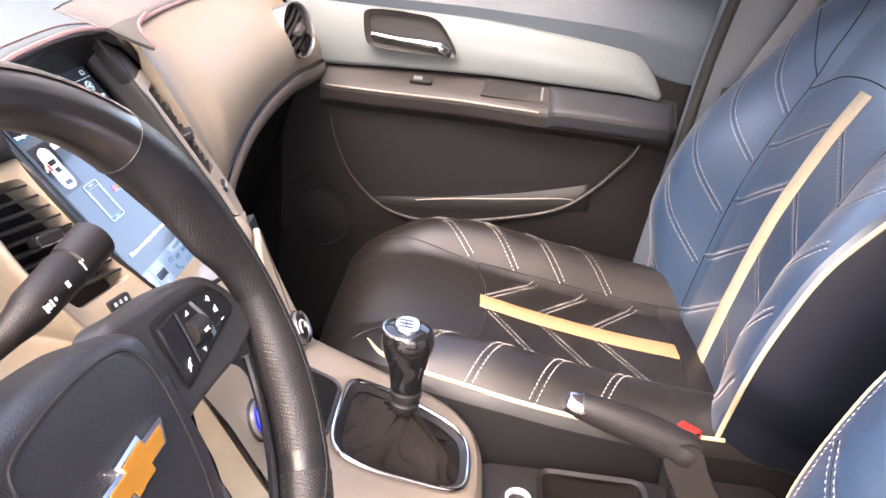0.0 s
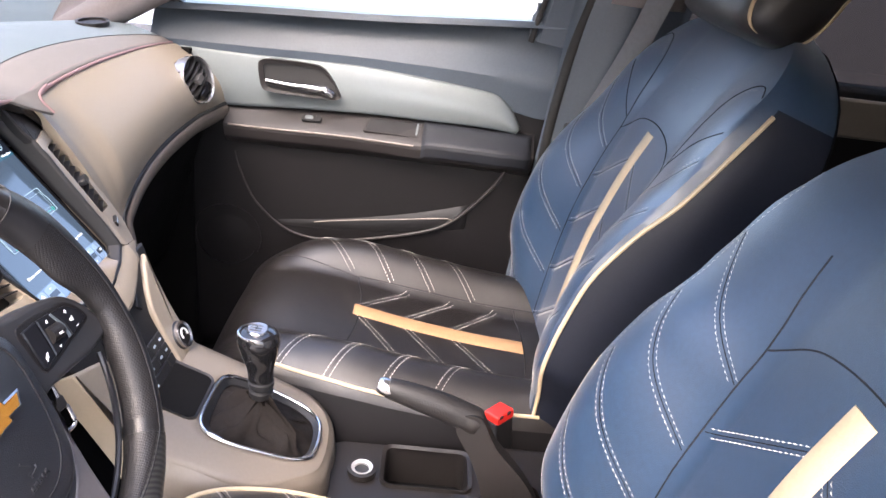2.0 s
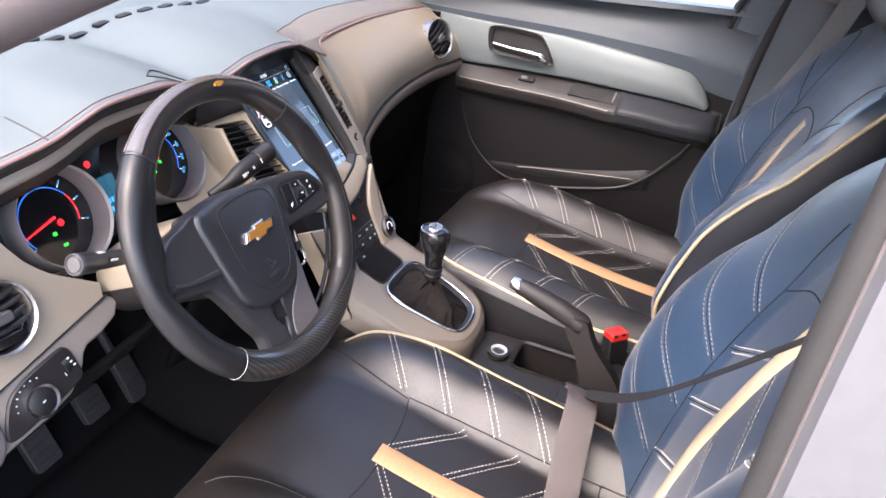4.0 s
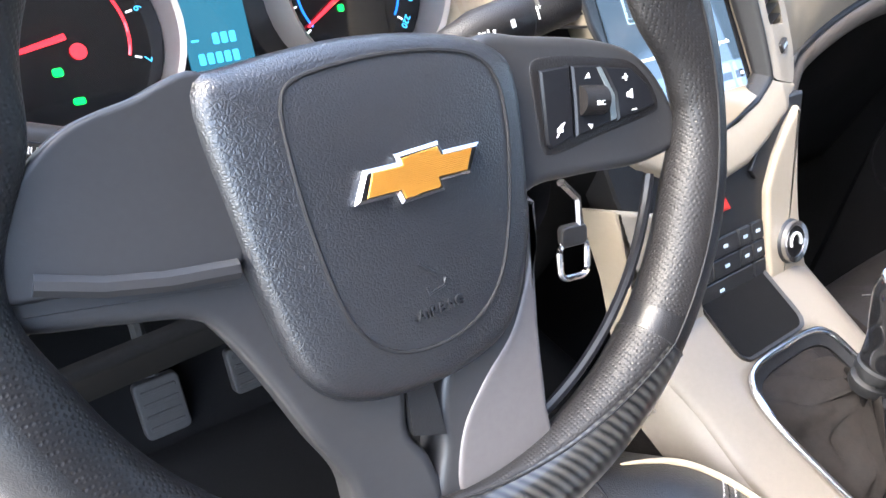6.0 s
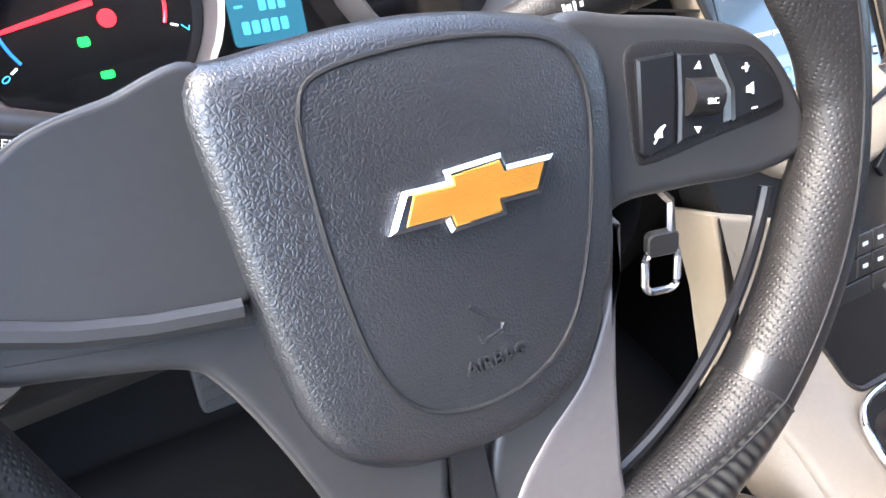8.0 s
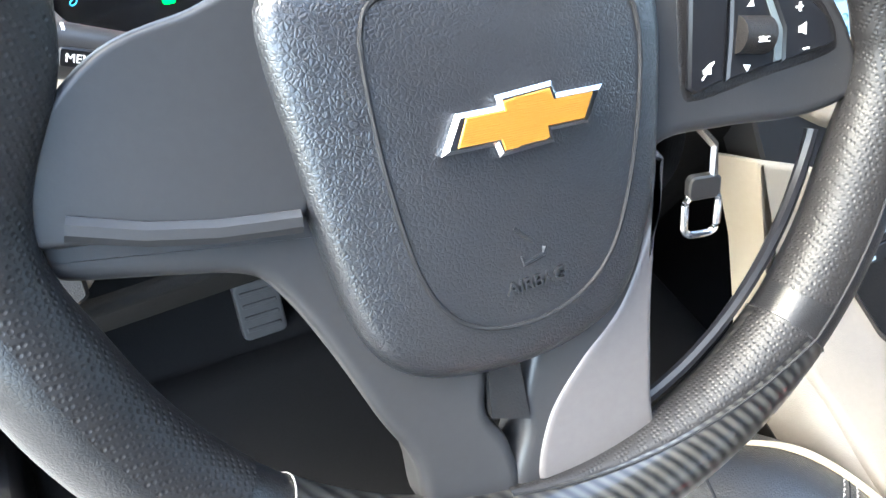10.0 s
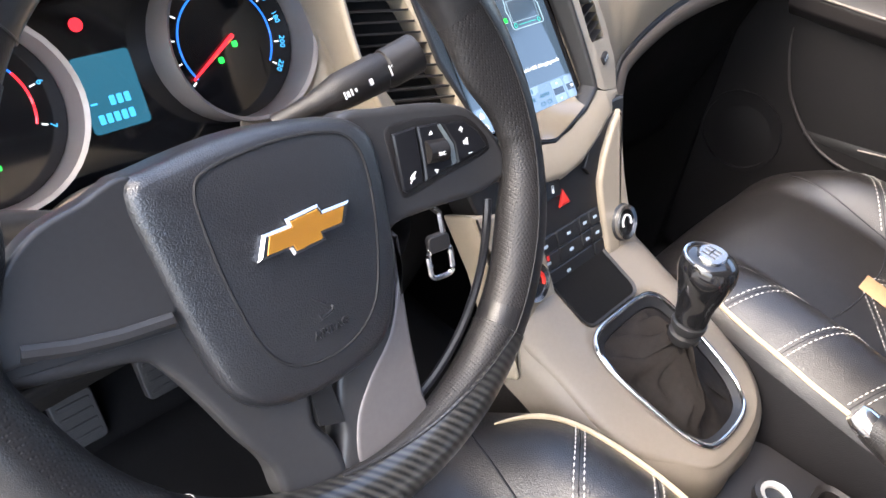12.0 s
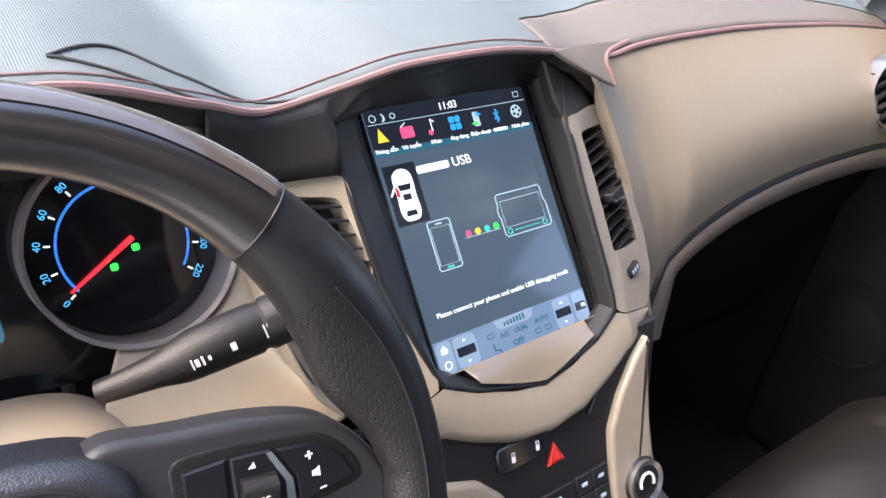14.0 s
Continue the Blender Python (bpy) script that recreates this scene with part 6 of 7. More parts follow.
def shroud_at(u, v):
    w = 2 * math.pi * u
    c, s = math.cos(w), math.sin(w)
    wide, tall = 0.092 - 0.010 * v, 0.048
    return WH(wide * math.copysign(abs(c) ** 0.7, c), -0.012 + tall * math.copysign(abs(s) ** 0.7, s), -0.028 - 0.19 * v)


part("upper_shroud", grid(lambda u, v: shroud_at(0.5 * u, v), 30, 14), BEIGE, column, "beige upper shroud")
part("lower_shroud", grid(lambda u, v: shroud_at(0.5 + 0.5 * u, v), 30, 14), DARK, column, "dark lower shroud")
LEFT_END, LEFT_AXIS = Vector((-0.538, 0.120, 0.949)), Vector((-0.93, -0.05, 0.36)).normalized()
left_stalk = part("left_stalk", tube([LEFT_END - LEFT_AXIS * d for d in (0.095, 0.075, 0.045, 0.030, 0.026, 0.0)], [0.0085, 0.0100, 0.0108, 0.0110, 0.0123, 0.0123], 24), SPOKE, column, "dark left stalk")
fend = Frame(LEFT_END, (LEFT_AXIS.y, -LEFT_AXIS.x, 0), LEFT_AXIS.cross(Vector((LEFT_AXIS.y, -LEFT_AXIS.x, 0))))
part("stalk_end", turned(fend, [(0.0127, -0.004), (0.0127, 0.0015), (0.0112, 0.003), (0.0098, 0.0005), (0.0090, 0.0005), (0.0082, 0.002), (0.001, 0.0022)], 32), STALKEND, left_stalk, "grey stalk end")


def on_stalk(along, side):
    """A frame on the left stalk's barrel, along it from the end, facing to a side."""
    n = LEFT_AXIS.cross(Vector(side)).cross(LEFT_AXIS).normalized()
    return Frame(LEFT_END - LEFT_AXIS * along + n * 0.0108, -LEFT_AXIS, LEFT_AXIS.cross(n))


for k, wd in enumerate((0.0034, 0.0030, 0.0012, 0.0012)):
    flat("stalk_mark", on_stalk(0.031 + 0.0036 * k, (-0.1, -0.15, 1)), rounded(wd, 0.0045, 0.0005, 3), MARK, left_stalk, 0.0002, 0.002)
fmn = on_stalk(0.048, (-0.2, -0.9, 0.35))
menu = part("menu_button", slab(fmn, rounded(0.017, 0.0075, 0.0015), -0.003, 0.0012, None, 0.0006), KEYBLACK, left_stalk, "black menu button")
lettering("menu_text", "MENU", fmn.shift(0.0, 0.0, 0.0014), 0.0046, MARK, menu)
rs = [(-0.296, 0.126, 0.931), (-0.284, 0.121, 0.936), (-0.270, 0.116, 0.942), (-0.258, 0.113, 0.946), (-0.250, 0.112, 0.949), (-0.218, 0.108, 0.957), (-0.2165, 0.108, 0.9575), (-0.2135, 0.1075, 0.958), (-0.212, 0.107, 0.9585), (-0.187, 0.104, 0.966)]
right_stalk = part("right_stalk", tube(rs, [0.0065, 0.0075, 0.0090, 0.0120, 0.0135, 0.0143, 0.0132, 0.0132, 0.0146, 0.0148], 24), DARK, column, "dark wiper stalk")
fm = Frame((-0.238, 0.0985, 0.9572), (0.96, -0.1, 0.27), (-0.27, 0.45, 1))
for x, h, wd in ((-0.018, 0.0055, 0.0008), (-0.0155, 0.004, 0.0022), (-0.0125, 0.005, 0.0012), (-0.009, 0.0025, 0.0016), (0.004, 0.0045, 0.0030), (0.0215, 0.0075, 0.0008), (0.0235, 0.0075, 0.0008), (0.0255, 0.0075, 0.0012)):
    flat("stalk_mark", fm, rounded(wd, h, 0.0003, 2, x, 0.0), MARK, right_stalk, 0.0012, 0.003)
part("ignition_lock", turned(Frame((-0.262, 0.075, 0.868), (0, 1, 0.3), (0, -0.3, 1)), [(0.018, -0.05), (0.018, 0.0), (0.012, 0.004), (0.001, 0.004)], 24), BLACK, column, "black ignition lock")
keys = thing("car_key", (-0.19, 0.05, 0.78), "chrome-edged car key hanging by the column", "key")
kf = Frame((-0.186, 0.052, 0.806), (0.93, -0.25, 0.1), (-0.05, 0.35, 1))
part("key_loop", tube([kf(x, y) for x, y in rounded(0.021, 0.027, 0.006, 4, 0, -0.004)], 0.0024, 8, closed=True), CHROME, keys, "chrome key loop")
part("key_head", slab(kf, rounded(0.020, 0.015, 0.004, 4, 0.0, 0.014), -0.003, 0.003, None, 0.001), SPOKE, keys, "grey key head")
part("key_blade", tube([kf(0.006, 0.018), kf(0.004, 0.04), (-0.20, 0.066, 0.86)], 0.003, 6), CHROME, keys, "chrome key blade")

# ---- steering wheel ----
wheel = thing("steering_wheel", WH(0, -0.18, 0), "black leather steering wheel with carbon-wrapped sections", "steering wheel")
RC, RT = 0.1705, 0.0190
RIM_O = 0.003
RY, RTILT = radians(3.4), radians(28)
RN = Vector((math.sin(RY) * math.cos(RTILT), math.cos(RY) * math.cos(RTILT), -math.sin(RTILT)))
RX = Vector((math.cos(RY), -math.sin(RY), 0))
WR = Frame((-0.362, 0.012, 0.947), RX, RX.cross(RN))


def rim_shape(w):
    """Centre radius and thickness of the rim at an angle: slimmer at the top, fuller at the thumb rests."""
    d = math.degrees(w) % 360
    slim = math.exp(-(((d - 90) / 42) ** 4))
    fat = 1.0 + 0.08 * math.exp(-(((d - 35) / 14) ** 2)) + 0.08 * math.exp(-(((d - 145) / 14) ** 2))
    spoke = math.exp(-(((((d + 180) % 360) - 188) / 20) ** 4)) + math.exp(-(((d - 172) / 20) ** 4))
    return RC + 0.0045 * slim + 0.0040 * spoke, (RT - 0.0040 * slim - 0.0042 * spoke) * fat


def rim_at(w, q, swell=0.0):
    c, r = rim_shape(w)
    d = math.degrees(w) % 360
    web = 0.016 * math.exp(-(((d - 18) / 12) ** 2)) + 0.018 * math.exp(-(((d - 166) / 14) ** 2))
    rr = c + (r + swell) * 0.97 * math.cos(q) - web * max(0.0, -math.cos(q)) ** 1.5
    return WR(rr * math.cos(w), rr * math.sin(w), RIM_O + (r + swell) * 0.92 * math.sin(q))


def rim_section(a0, a1, n, swell=0.0):
    return grid(lambda u, v: rim_at(radians(a0 + (a1 - a0) * u), 2 * math.pi * v, swell), n, 25)


for a0, a1, mat, name, lab, sw_ in ((45, 133, TOPWRAP, "rim_top", "glossy brown-black top of the rim", 0.0006), (228, 315, CARBON, "rim_bottom", "carbon-wrapped bottom of the rim", 0.0006), (133, 228, RIM, "rim_side", "black leather side of the rim", 0.0), (-45, 45, RIM, "rim_side", "black leather side of the rim", 0.0)):
    part(name, rim_section(a0, a1, 60, sw_), mat, wheel, lab)
# added strip: bright windscreen reflection painted along the top of the rim
part("rim_top_strip", grid(lambda u, v: rim_at(radians(46 + 86 * u), radians(-80 + 140 * v), 0.0014), 60, 14), TOPGLARE, wheel, "strip along the rim's top, windscreen reflection in its colour")
# perforated inner grips
for a0, a1 in ((140, 222), (-40, 32)):
    def grip(u, v, a0=a0, a1=a1):
        return rim_at(radians(a0 + (a1 - a0) * u), radians(95 + 100 * v), 0.0006)

    part("rim_grip", grid(grip, 60, 14), PITS, wheel, "perforated leather grip")
part("rim_lining", grid(lambda u, v: rim_at(radians(262 + 53 * u), radians(96 + 75 * (1 - u) ** 0.8 + (100 - 55 * (1 - u) ** 0.8) * v), 0.0013 - 0.002 * (2 * v - 1) ** 8), 40, 14), PITS, wheel, "black leather lining inside the carbon wrap")
part("rim_crease", tube([rim_at(radians(262 + 130 * k / 90), radians(95 + 75 * max(0.0, 1 - k / 90 * 130 / 53) ** 0.8), 0.0010) for k in range(91)], 0.0006, 6), SEAM, wheel, "dark seam along the rim")
for a in (45, 133, 228, 315):
    part("rim_seam", tube([rim_at(radians(a), 2 * math.pi * k / 28, 0.0006) for k in range(28)], 0.0003 if a == 228 else 0.0005, 6, closed=True), THREAD if a == 228 else SPOKE, wheel, "stitched joint ring")
part("cover_edge", tube([WR((RC - 0.0225) * math.cos(w), (RC - 0.0225) * math.sin(w), RIM_O - 0.010) for w in (radians(262 + 84 * k / 60) for k in range(61))], 0.0030, 8), KEYBLACK, wheel, "rolled black edge of the rim cover")
mk = WR.shift((RC + 0.007) * math.cos(radians(82)), (RC + 0.007) * math.sin(radians(82)), RIM_O + 0.0156)
part("rim_mark", slab(mk, [(x * 0.72, y * 0.72) for x, y in ((-0.010, -0.0026), (-0.0035, -0.0026), (-0.0035, -0.0045), (0.003, -0.0045), (0.004, -0.0022), (0.010, -0.0022), (0.0105, 0.0026), (0.004, 0.0026), (0.0035, 0.0042), (-0.003, 0.0042), (-0.0038, 0.0024), (-0.0095, 0.0024))], -0.002, 0.0008), GOLD, wheel, "small gold mark")

PAD = soft([(-0.079, 0.046), (-0.060, 0.053), (-0.01, 0.0575), (0.035, 0.053), (0.058, 0.044), (0.0655, 0.028), (0.0635, -0.012), (0.058, -0.045), (0.043, -0.078), (0.018, -0.0905), (-0.015, -0.093), (-0.045, -0.086), (-0.062, -0.068), (-0.0705, -0.035), (-0.0755, 0.0)], 72)


def domed(outline, centre, z0, z1, rim=0.006, dome=0.004, name=""):
    """A padded plate: straight side, rounded edge, slightly domed top."""
    c = Vector(centre)
    steps = [(1.0, z0), (1.0, z1 - rim), (0.992, z1 - rim * 0.62), (0.972, z1 - rim * 0.32), (0.94, z1 - rim * 0.10), (0.90, z1)] + [(s, z1 + dome * (1 - (s / 0.9) ** 2)) for s in (0.82, 0.75, 0.6, 0.45, 0.3, 0.15)]
    bm = bmesh.new()
    rings = []
    for s, z in steps:
        rings.append([bm.verts.new(WH(*(c + (Vector(p) - c) * s), z)) for p in outline])
    for u, v in zip(rings, rings[1:]):
        for k in range(len(outline)):
            bm.faces.new((u[k], u[(k + 1) % len(outline)], v[(k + 1) % len(outline)], v[k]))
    bm.faces.new(rings[0][::-1])
    bm.faces.new(rings[-1])
    return bm


pad = part("airbag_pad", domed(PAD, (-0.006, -0.015), -0.045, -0.004, 0.014, 0.006), HUB, wheel, "grained black airbag pad")
INNER = soft([(-0.048, 0.036), (-0.038, 0.0445), (-0.005, 0.0480), (0.025, 0.0460), (0.043, 0.040), (0.0505, 0.026), (0.050, 0.0), (0.042, -0.035), (0.031, -0.058), (0.012, -0.0705), (-0.012, -0.072), (-0.030, -0.064), (-0.041, -0.046), (-0.047, -0.015), (-0.0495, 0.015)], 72)


def pad_z(x, y):
    """The height of the pad's domed front at a place."""
    w = math.atan2(y + 0.015, x + 0.006)
    edge = min(PAD, key=lambda p: abs(math.remainder(math.atan2(p[1] + 0.015, p[0] + 0.006) - w, 2 * math.pi)))
    s = math.hypot(x + 0.006, y + 0.015) / math.hypot(edge[0] + 0.006, edge[1] + 0.015)
    return -0.004 + (0.006 * (1 - (s / 0.9) ** 2) if s < 0.9 else -0.0014 * (s - 0.9) / 0.04)


part("pad_groove", tube([WH(x, y, pad_z(x, y) + 0.0002) for x, y in INNER], 0.0009, 6, closed=True), SEAM, pad, "thin round groove")
BOW = [(-0.0305, -0.0060), (-0.0115, -0.0060), (-0.0102, -0.0100), (0.0105, -0.0088), (0.0098, -0.0048), (0.0240, -0.0048), (0.0305, 0.0070), (0.0125, 0.0070), (0.0110, 0.0112), (-0.0098, 0.0098), (-0.0090, 0.0064), (-0.0240, 0.0064)]
emblem = part("emblem", slab(WH, BOW, -0.002, 0.0052, None, 0.0014), CHROME, wheel, "chrome-edged gold emblem")
BOW_IN = [(-0.0252, -0.0042), (-0.0098, -0.0042), (-0.0088, -0.0080), (0.0082, -0.0068), (0.0078, -0.0030), (0.0218, -0.0030), (0.0258, 0.0052), (0.0108, 0.0052), (0.0095, 0.0092), (-0.0078, 0.0078), (-0.0074, 0.0048), (-0.0212, 0.0048)]
part("emblem_face", slab(WH, BOW_IN, 0.003, 0.0056, None, 0.0004), GOLD, emblem, "gold ribbed face")
bm = bmesh.new()
for k in range(22):
    y = -0.0076 + 0.0157 * k / 21
    xs = []
    for a, b in zip(BOW_IN, BOW_IN[1:] + BOW_IN[:1]):
        if (a[1] - y) * (b[1] - y) < 0:
            xs.append(a[0] + (b[0] - a[0]) * (y - a[1]) / (b[1] - a[1]))
    xs.sort()
    for x0, x1 in zip(xs[::2], xs[1::2]):
        tube([WH(x0 + 0.0006, y, 0.0056), WH(x1 - 0.0006, y, 0.0056)], 0.00022, 5, bm=bm)
part("emblem_ribs", bm, GOLD, emblem, "fine gold ribs")
lettering("airbag_text", "AIRBAG", WH.shift(0.0005, -0.0570, pad_z(0, -0.057) - 0.0002, 3), 0.0068, HUB, pad, "embossed word", 0.0008)
bm = bmesh.new()
tube([WH(-0.007 + 0.0009 * k, -0.0355 - 0.0008 * k, pad_z(-0.004, -0.04)) for k in range(9)], 0.0010, 6, bm=bm)
tube([WH(x, y, pad_z(x, y)) for x, y in ((-0.0045, -0.046), (-0.004, -0.0495), (0.004, -0.0475), (0.0045, -0.0445))], 0.0009, 6, bm=bm)
part("airbag_sign", bm, HUB, pad, "embossed seat sign")

# spokes
SPL = soft([(-0.070, 0.049), (-0.095, 0.046), (-0.118, 0.040), (-0.138, 0.024), (-0.150, 0.0), (-0.152, -0.014), (-0.147, -0.022), (-0.12, -0.028), (-0.095, -0.034), (-0.085, -0.044), (-0.073, -0.068), (-0.060, -0.100), (-0.050, -0.122), (-0.045, -0.150), (-0.010, -0.152), (-0.010, -0.128), (-0.018, -0.110), (-0.016, -0.085), (-0.03, -0.03), (-0.04, 0.03)], 110)
part("spoke_left", slab(WH, SPL, -0.034, -0.013, None, 0.0050), SPOKE, wheel, "charcoal left and lower spoke")
scoop = soft([(-0.070, 0.050), (-0.097, 0.0465), (-0.121, 0.0395), (-0.141, 0.022), (-0.152, 0.0), (-0.152, -0.010), (-0.118, -0.014), (-0.076, -0.019), (-0.070, 0.0)], 60)
part("spoke_plate", slab(WH, scoop, -0.026, -0.009, None, 0.0025), SPOKE, wheel, "raised spoke plate")
part("spoke_ridge", tube([WH(x, y, -0.0095) for x, y in ((-0.140, -0.006), (-0.12, -0.0125), (-0.10, -0.0165), (-0.075, -0.019))], 0.004, 8), SPOKE, wheel, "spoke ridge")
SPR = soft([(0.052, 0.050), (0.080, 0.047), (0.118, 0.041), (0.146, 0.031), (0.163, 0.013), (0.172, -0.008), (0.170, -0.021), (0.140, -0.0255), (0.100, -0.0225), (0.066, -0.024), (0.060, -0.05), (0.056, -0.085), (0.054, -0.12), (0.052, -0.150), (-0.008, -0.152), (-0.004, -0.125), (0.0, -0.10), (0.03, -0.03), (0.035, 0.03)], 110)
part("spoke_right", slab(WH, SPR, -0.034, -0.013, None, 0.0050), SPOKE, wheel, "charcoal right spoke")
part("lower_spoke_trim", slab(WH, soft([(0.060, -0.050), (0.062, -0.030), (0.066, -0.0265), (0.0625, -0.055), (0.0585, -0.09), (0.0565, -0.125), (0.054, -0.149), (0.020, -0.150), (0.000, -0.149), (0.006, -0.122), (0.022, -0.102), (0.044, -0.082)], 70), -0.03, -0.0118, None, 0.003), LOWSPOKE, wheel, "satin taupe lower spoke")
# added black plate stands for the shade in the open gap
part("gap_shade", slab(WH, [(-0.017, -0.090), (-0.004, -0.090), (-0.002, -0.118), (-0.018, -0.112)], -0.02, -0.0115), BLACK, wheel, "black plate for the shaded gap between the lower spokes")
BT = WH.shift(0.005, 0.0065, -0.004)
bezel = part("button_bezel", slab(BT, soft([(0.072, 0.029), (0.092, 0.030), (0.115, 0.026), (0.136, 0.021), (0.149, 0.008), (0.153, -0.004), (0.146, -0.009), (0.110, -0.013), (0.080, -0.0165), (0.071, -0.012), (0.070, 0.01)], 60), -0.02, -0.0085, None, 0.0025), DARK, wheel, "dark button recess")
for name, pts, mat, lab in (("mute_button", [(0.0755, 0.0240), (0.0935, 0.0240), (0.0920, 0.006), (0.0900, -0.0095), (0.0765, -0.0125), (0.0735, -0.010)], GLOSS, "worn black mute button"), ("source_button", [(0.0950, 0.0235), (0.1125, 0.0215), (0.1195, 0.006), (0.1190, -0.0065), (0.0920, -0.0100), (0.0940, 0.006)], SILVER, "worn black source button"), ("volume_button", [(0.1145, 0.0205), (0.1330, 0.0175), (0.1430, 0.0085), (0.1480, -0.0030), (0.1420, -0.0045), (0.1205, -0.0070), (0.1210, 0.006)], GLOSS, "worn black volume button")):
    b = part(name, slab(BT, pts, -0.016, -0.0062, None, 0.001), KEYBLACK, bezel, lab)
    if name == "source_button":
        part("worn_edge", slab(BT, [(0.1100, 0.0205), (0.1125, 0.0205), (0.1192, 0.006), (0.1187, -0.0055), (0.1150, -0.0060), (0.1160, 0.006)], -0.008, -0.0056), SILVER, b, "worn silver edge")
        part("roller", tube([BT(0.0965, 0.0068, -0.0075), BT(0.1115, 0.0048, -0.0075)], 0.0074, 16), DARK, b, "ribbed roller")
        lettering("roller_text", "SRC", BT.shift(0.1040, 0.0040, 0.0, -6), 0.0031, MARK, b)
        flat("up_mark", BT, [(0.1015, 0.0165), (0.1048, 0.0162), (0.1042, 0.0190)], MARK, b, -0.0056)
        flat("down_mark", BT, [(0.0995, -0.0048), (0.1030, -0.0054), (0.1012, -0.0078)], MARK, b, -0.0056)
    elif name == "mute_button":
        flat("mute_mark", BT, [(0.0800, -0.0042), (0.0812, -0.0034), (0.0836, -0.0018), (0.0836, -0.0060), (0.0812, -0.0058), (0.0800, -0.0056)], MARK, b, -0.0056)
        part("mute_bar", tube([BT(0.0793, -0.0076, -0.0056), BT(0.0850, -0.0016, -0.0056)], 0.00035, 5), MARK, b)
    else:
        flat("plus_mark", BT, rect(0.1262, 0.1298, 0.0128, 0.0137), MARK, b, -0.0056)
        flat("plus_mark", BT, rect(0.1275, 0.1285, 0.0115, 0.0150), MARK, b, -0.0052)
        flat("speaker_mark", BT, [(0.1280, 0.0058), (0.1296, 0.0060), (0.1318, 0.0070), (0.1316, 0.0022), (0.1294, 0.0032), (0.1278, 0.0034)], MARK, b, -0.0056)
        flat("minus_mark", BT, rect(0.1302, 0.1334, -0.0036, -0.0029), MARK, b, -0.0056)

# ---- centre console ----
console = thing("centre_console", (0.0, -0.2, 0.35), "beige and dark centre console with chrome gear surround", "console")


def deck(x, y, out=0.0):
    return Vector((x, y, 0.692 + 0.40 * (y + 0.051) - 1.6 * max(0.0, abs(x - 0.008) - 0.075) ** 2 * 6 - 0.35 * max(0.0, -0.185 - y) + out))


ring = soft([(-0.048, -0.044), (0.004, -0.039), (0.054, -0.044), (0.067, -0.072), (0.068, -0.125), (0.059, -0.163), (0.037, -0.181), (-0.018, -0.181), (-0.040, -0.163), (-0.051, -0.125), (-0.060, -0.072)], 64)
outer = soft([(-0.100, 0.030), (0.008, 0.030), (0.116, 0.030), (0.122, -0.050), (0.118, -0.125), (0.094, -0.166), (0.052, -0.193), (-0.032, -0.193), (-0.072, -0.166), (-0.102, -0.125), (-0.106, -0.050)], 64)
ring_s, outer_s = star(ring, (0.008, -0.11), 72), star(outer, (0.008, -0.11), 72)
bm = bmesh.new()
lines = [[bm.verts.new(deck(*(Vector(a).lerp(Vector(b), k / 6)))) for a, b in zip(ring_s, outer_s)] for k in range(7)]
for u, v in zip(lines, lines[1:]):
    for k in range(72):
        bm.faces.new((u[k], u[(k + 1) % 72], v[(k + 1) % 72], v[k]))
# deck and deck side: shade is put into the beige
part("deck", bm, SHADEBEIGE, console, "beige deck round the gear lever", thick=0.006)


def skirt(top_z, low_z, grow):
    def at(u, v):
        k = int(round(u * 72)) % 72
        x, y = outer_s[k]
        p = deck(x, y)
        d = Vector((x - 0.008, y + 0.11, 0)).normalized()
        return p + d * (0.006 * math.sin(math.pi / 2 * min(1, v * 3)) + grow * v * (abs(d.x))) + Vector((0, 0, -top_z - (low_z - top_z) * v))
    return at


part("deck_side", grid(skirt(0.0, 0.045, 0.012), 72, 8, wrap=True), SHADEBEIGE, console, "beige deck side")
part("console_side", grid(skirt(0.045, 0.36, 0.03), 72, 8, wrap=True), DARK, console, "dark console side")
part("gear_surround", tube([deck(x, y, 0.0025) for x, y in ring], 0.0036, 10, closed=True, flat=0.8), CHROME, console, "chrome gear surround")
part("gear_frame", hollow(deck, ring, [(0.004 + (x - 0.004) * 0.86, -0.11 + (y + 0.11) * 0.88) for x, y in ring], -0.012, 0.0045, lip=0.006), BLACK, console, "black frame inside the surround")
# flat black sheet on the uncut deck stands for the pocket's shaded inside
part("pocket_shade", slab(deck, rounded(0.088, 0.064, 0.010, 4, 0.001, 0.000), -0.004, 0.0015), FOOTWELL, console, "flat black patch for an open pocket's shaded inside")
part("pocket_lip", hollow(deck, rounded(0.095, 0.071, 0.013, 5, 0.001, 0.000), rounded(0.088, 0.064, 0.010, 5, 0.001, 0.000), -0.002, 0.003, lip=0.002), DARK, console, "dark lip of the pocket")


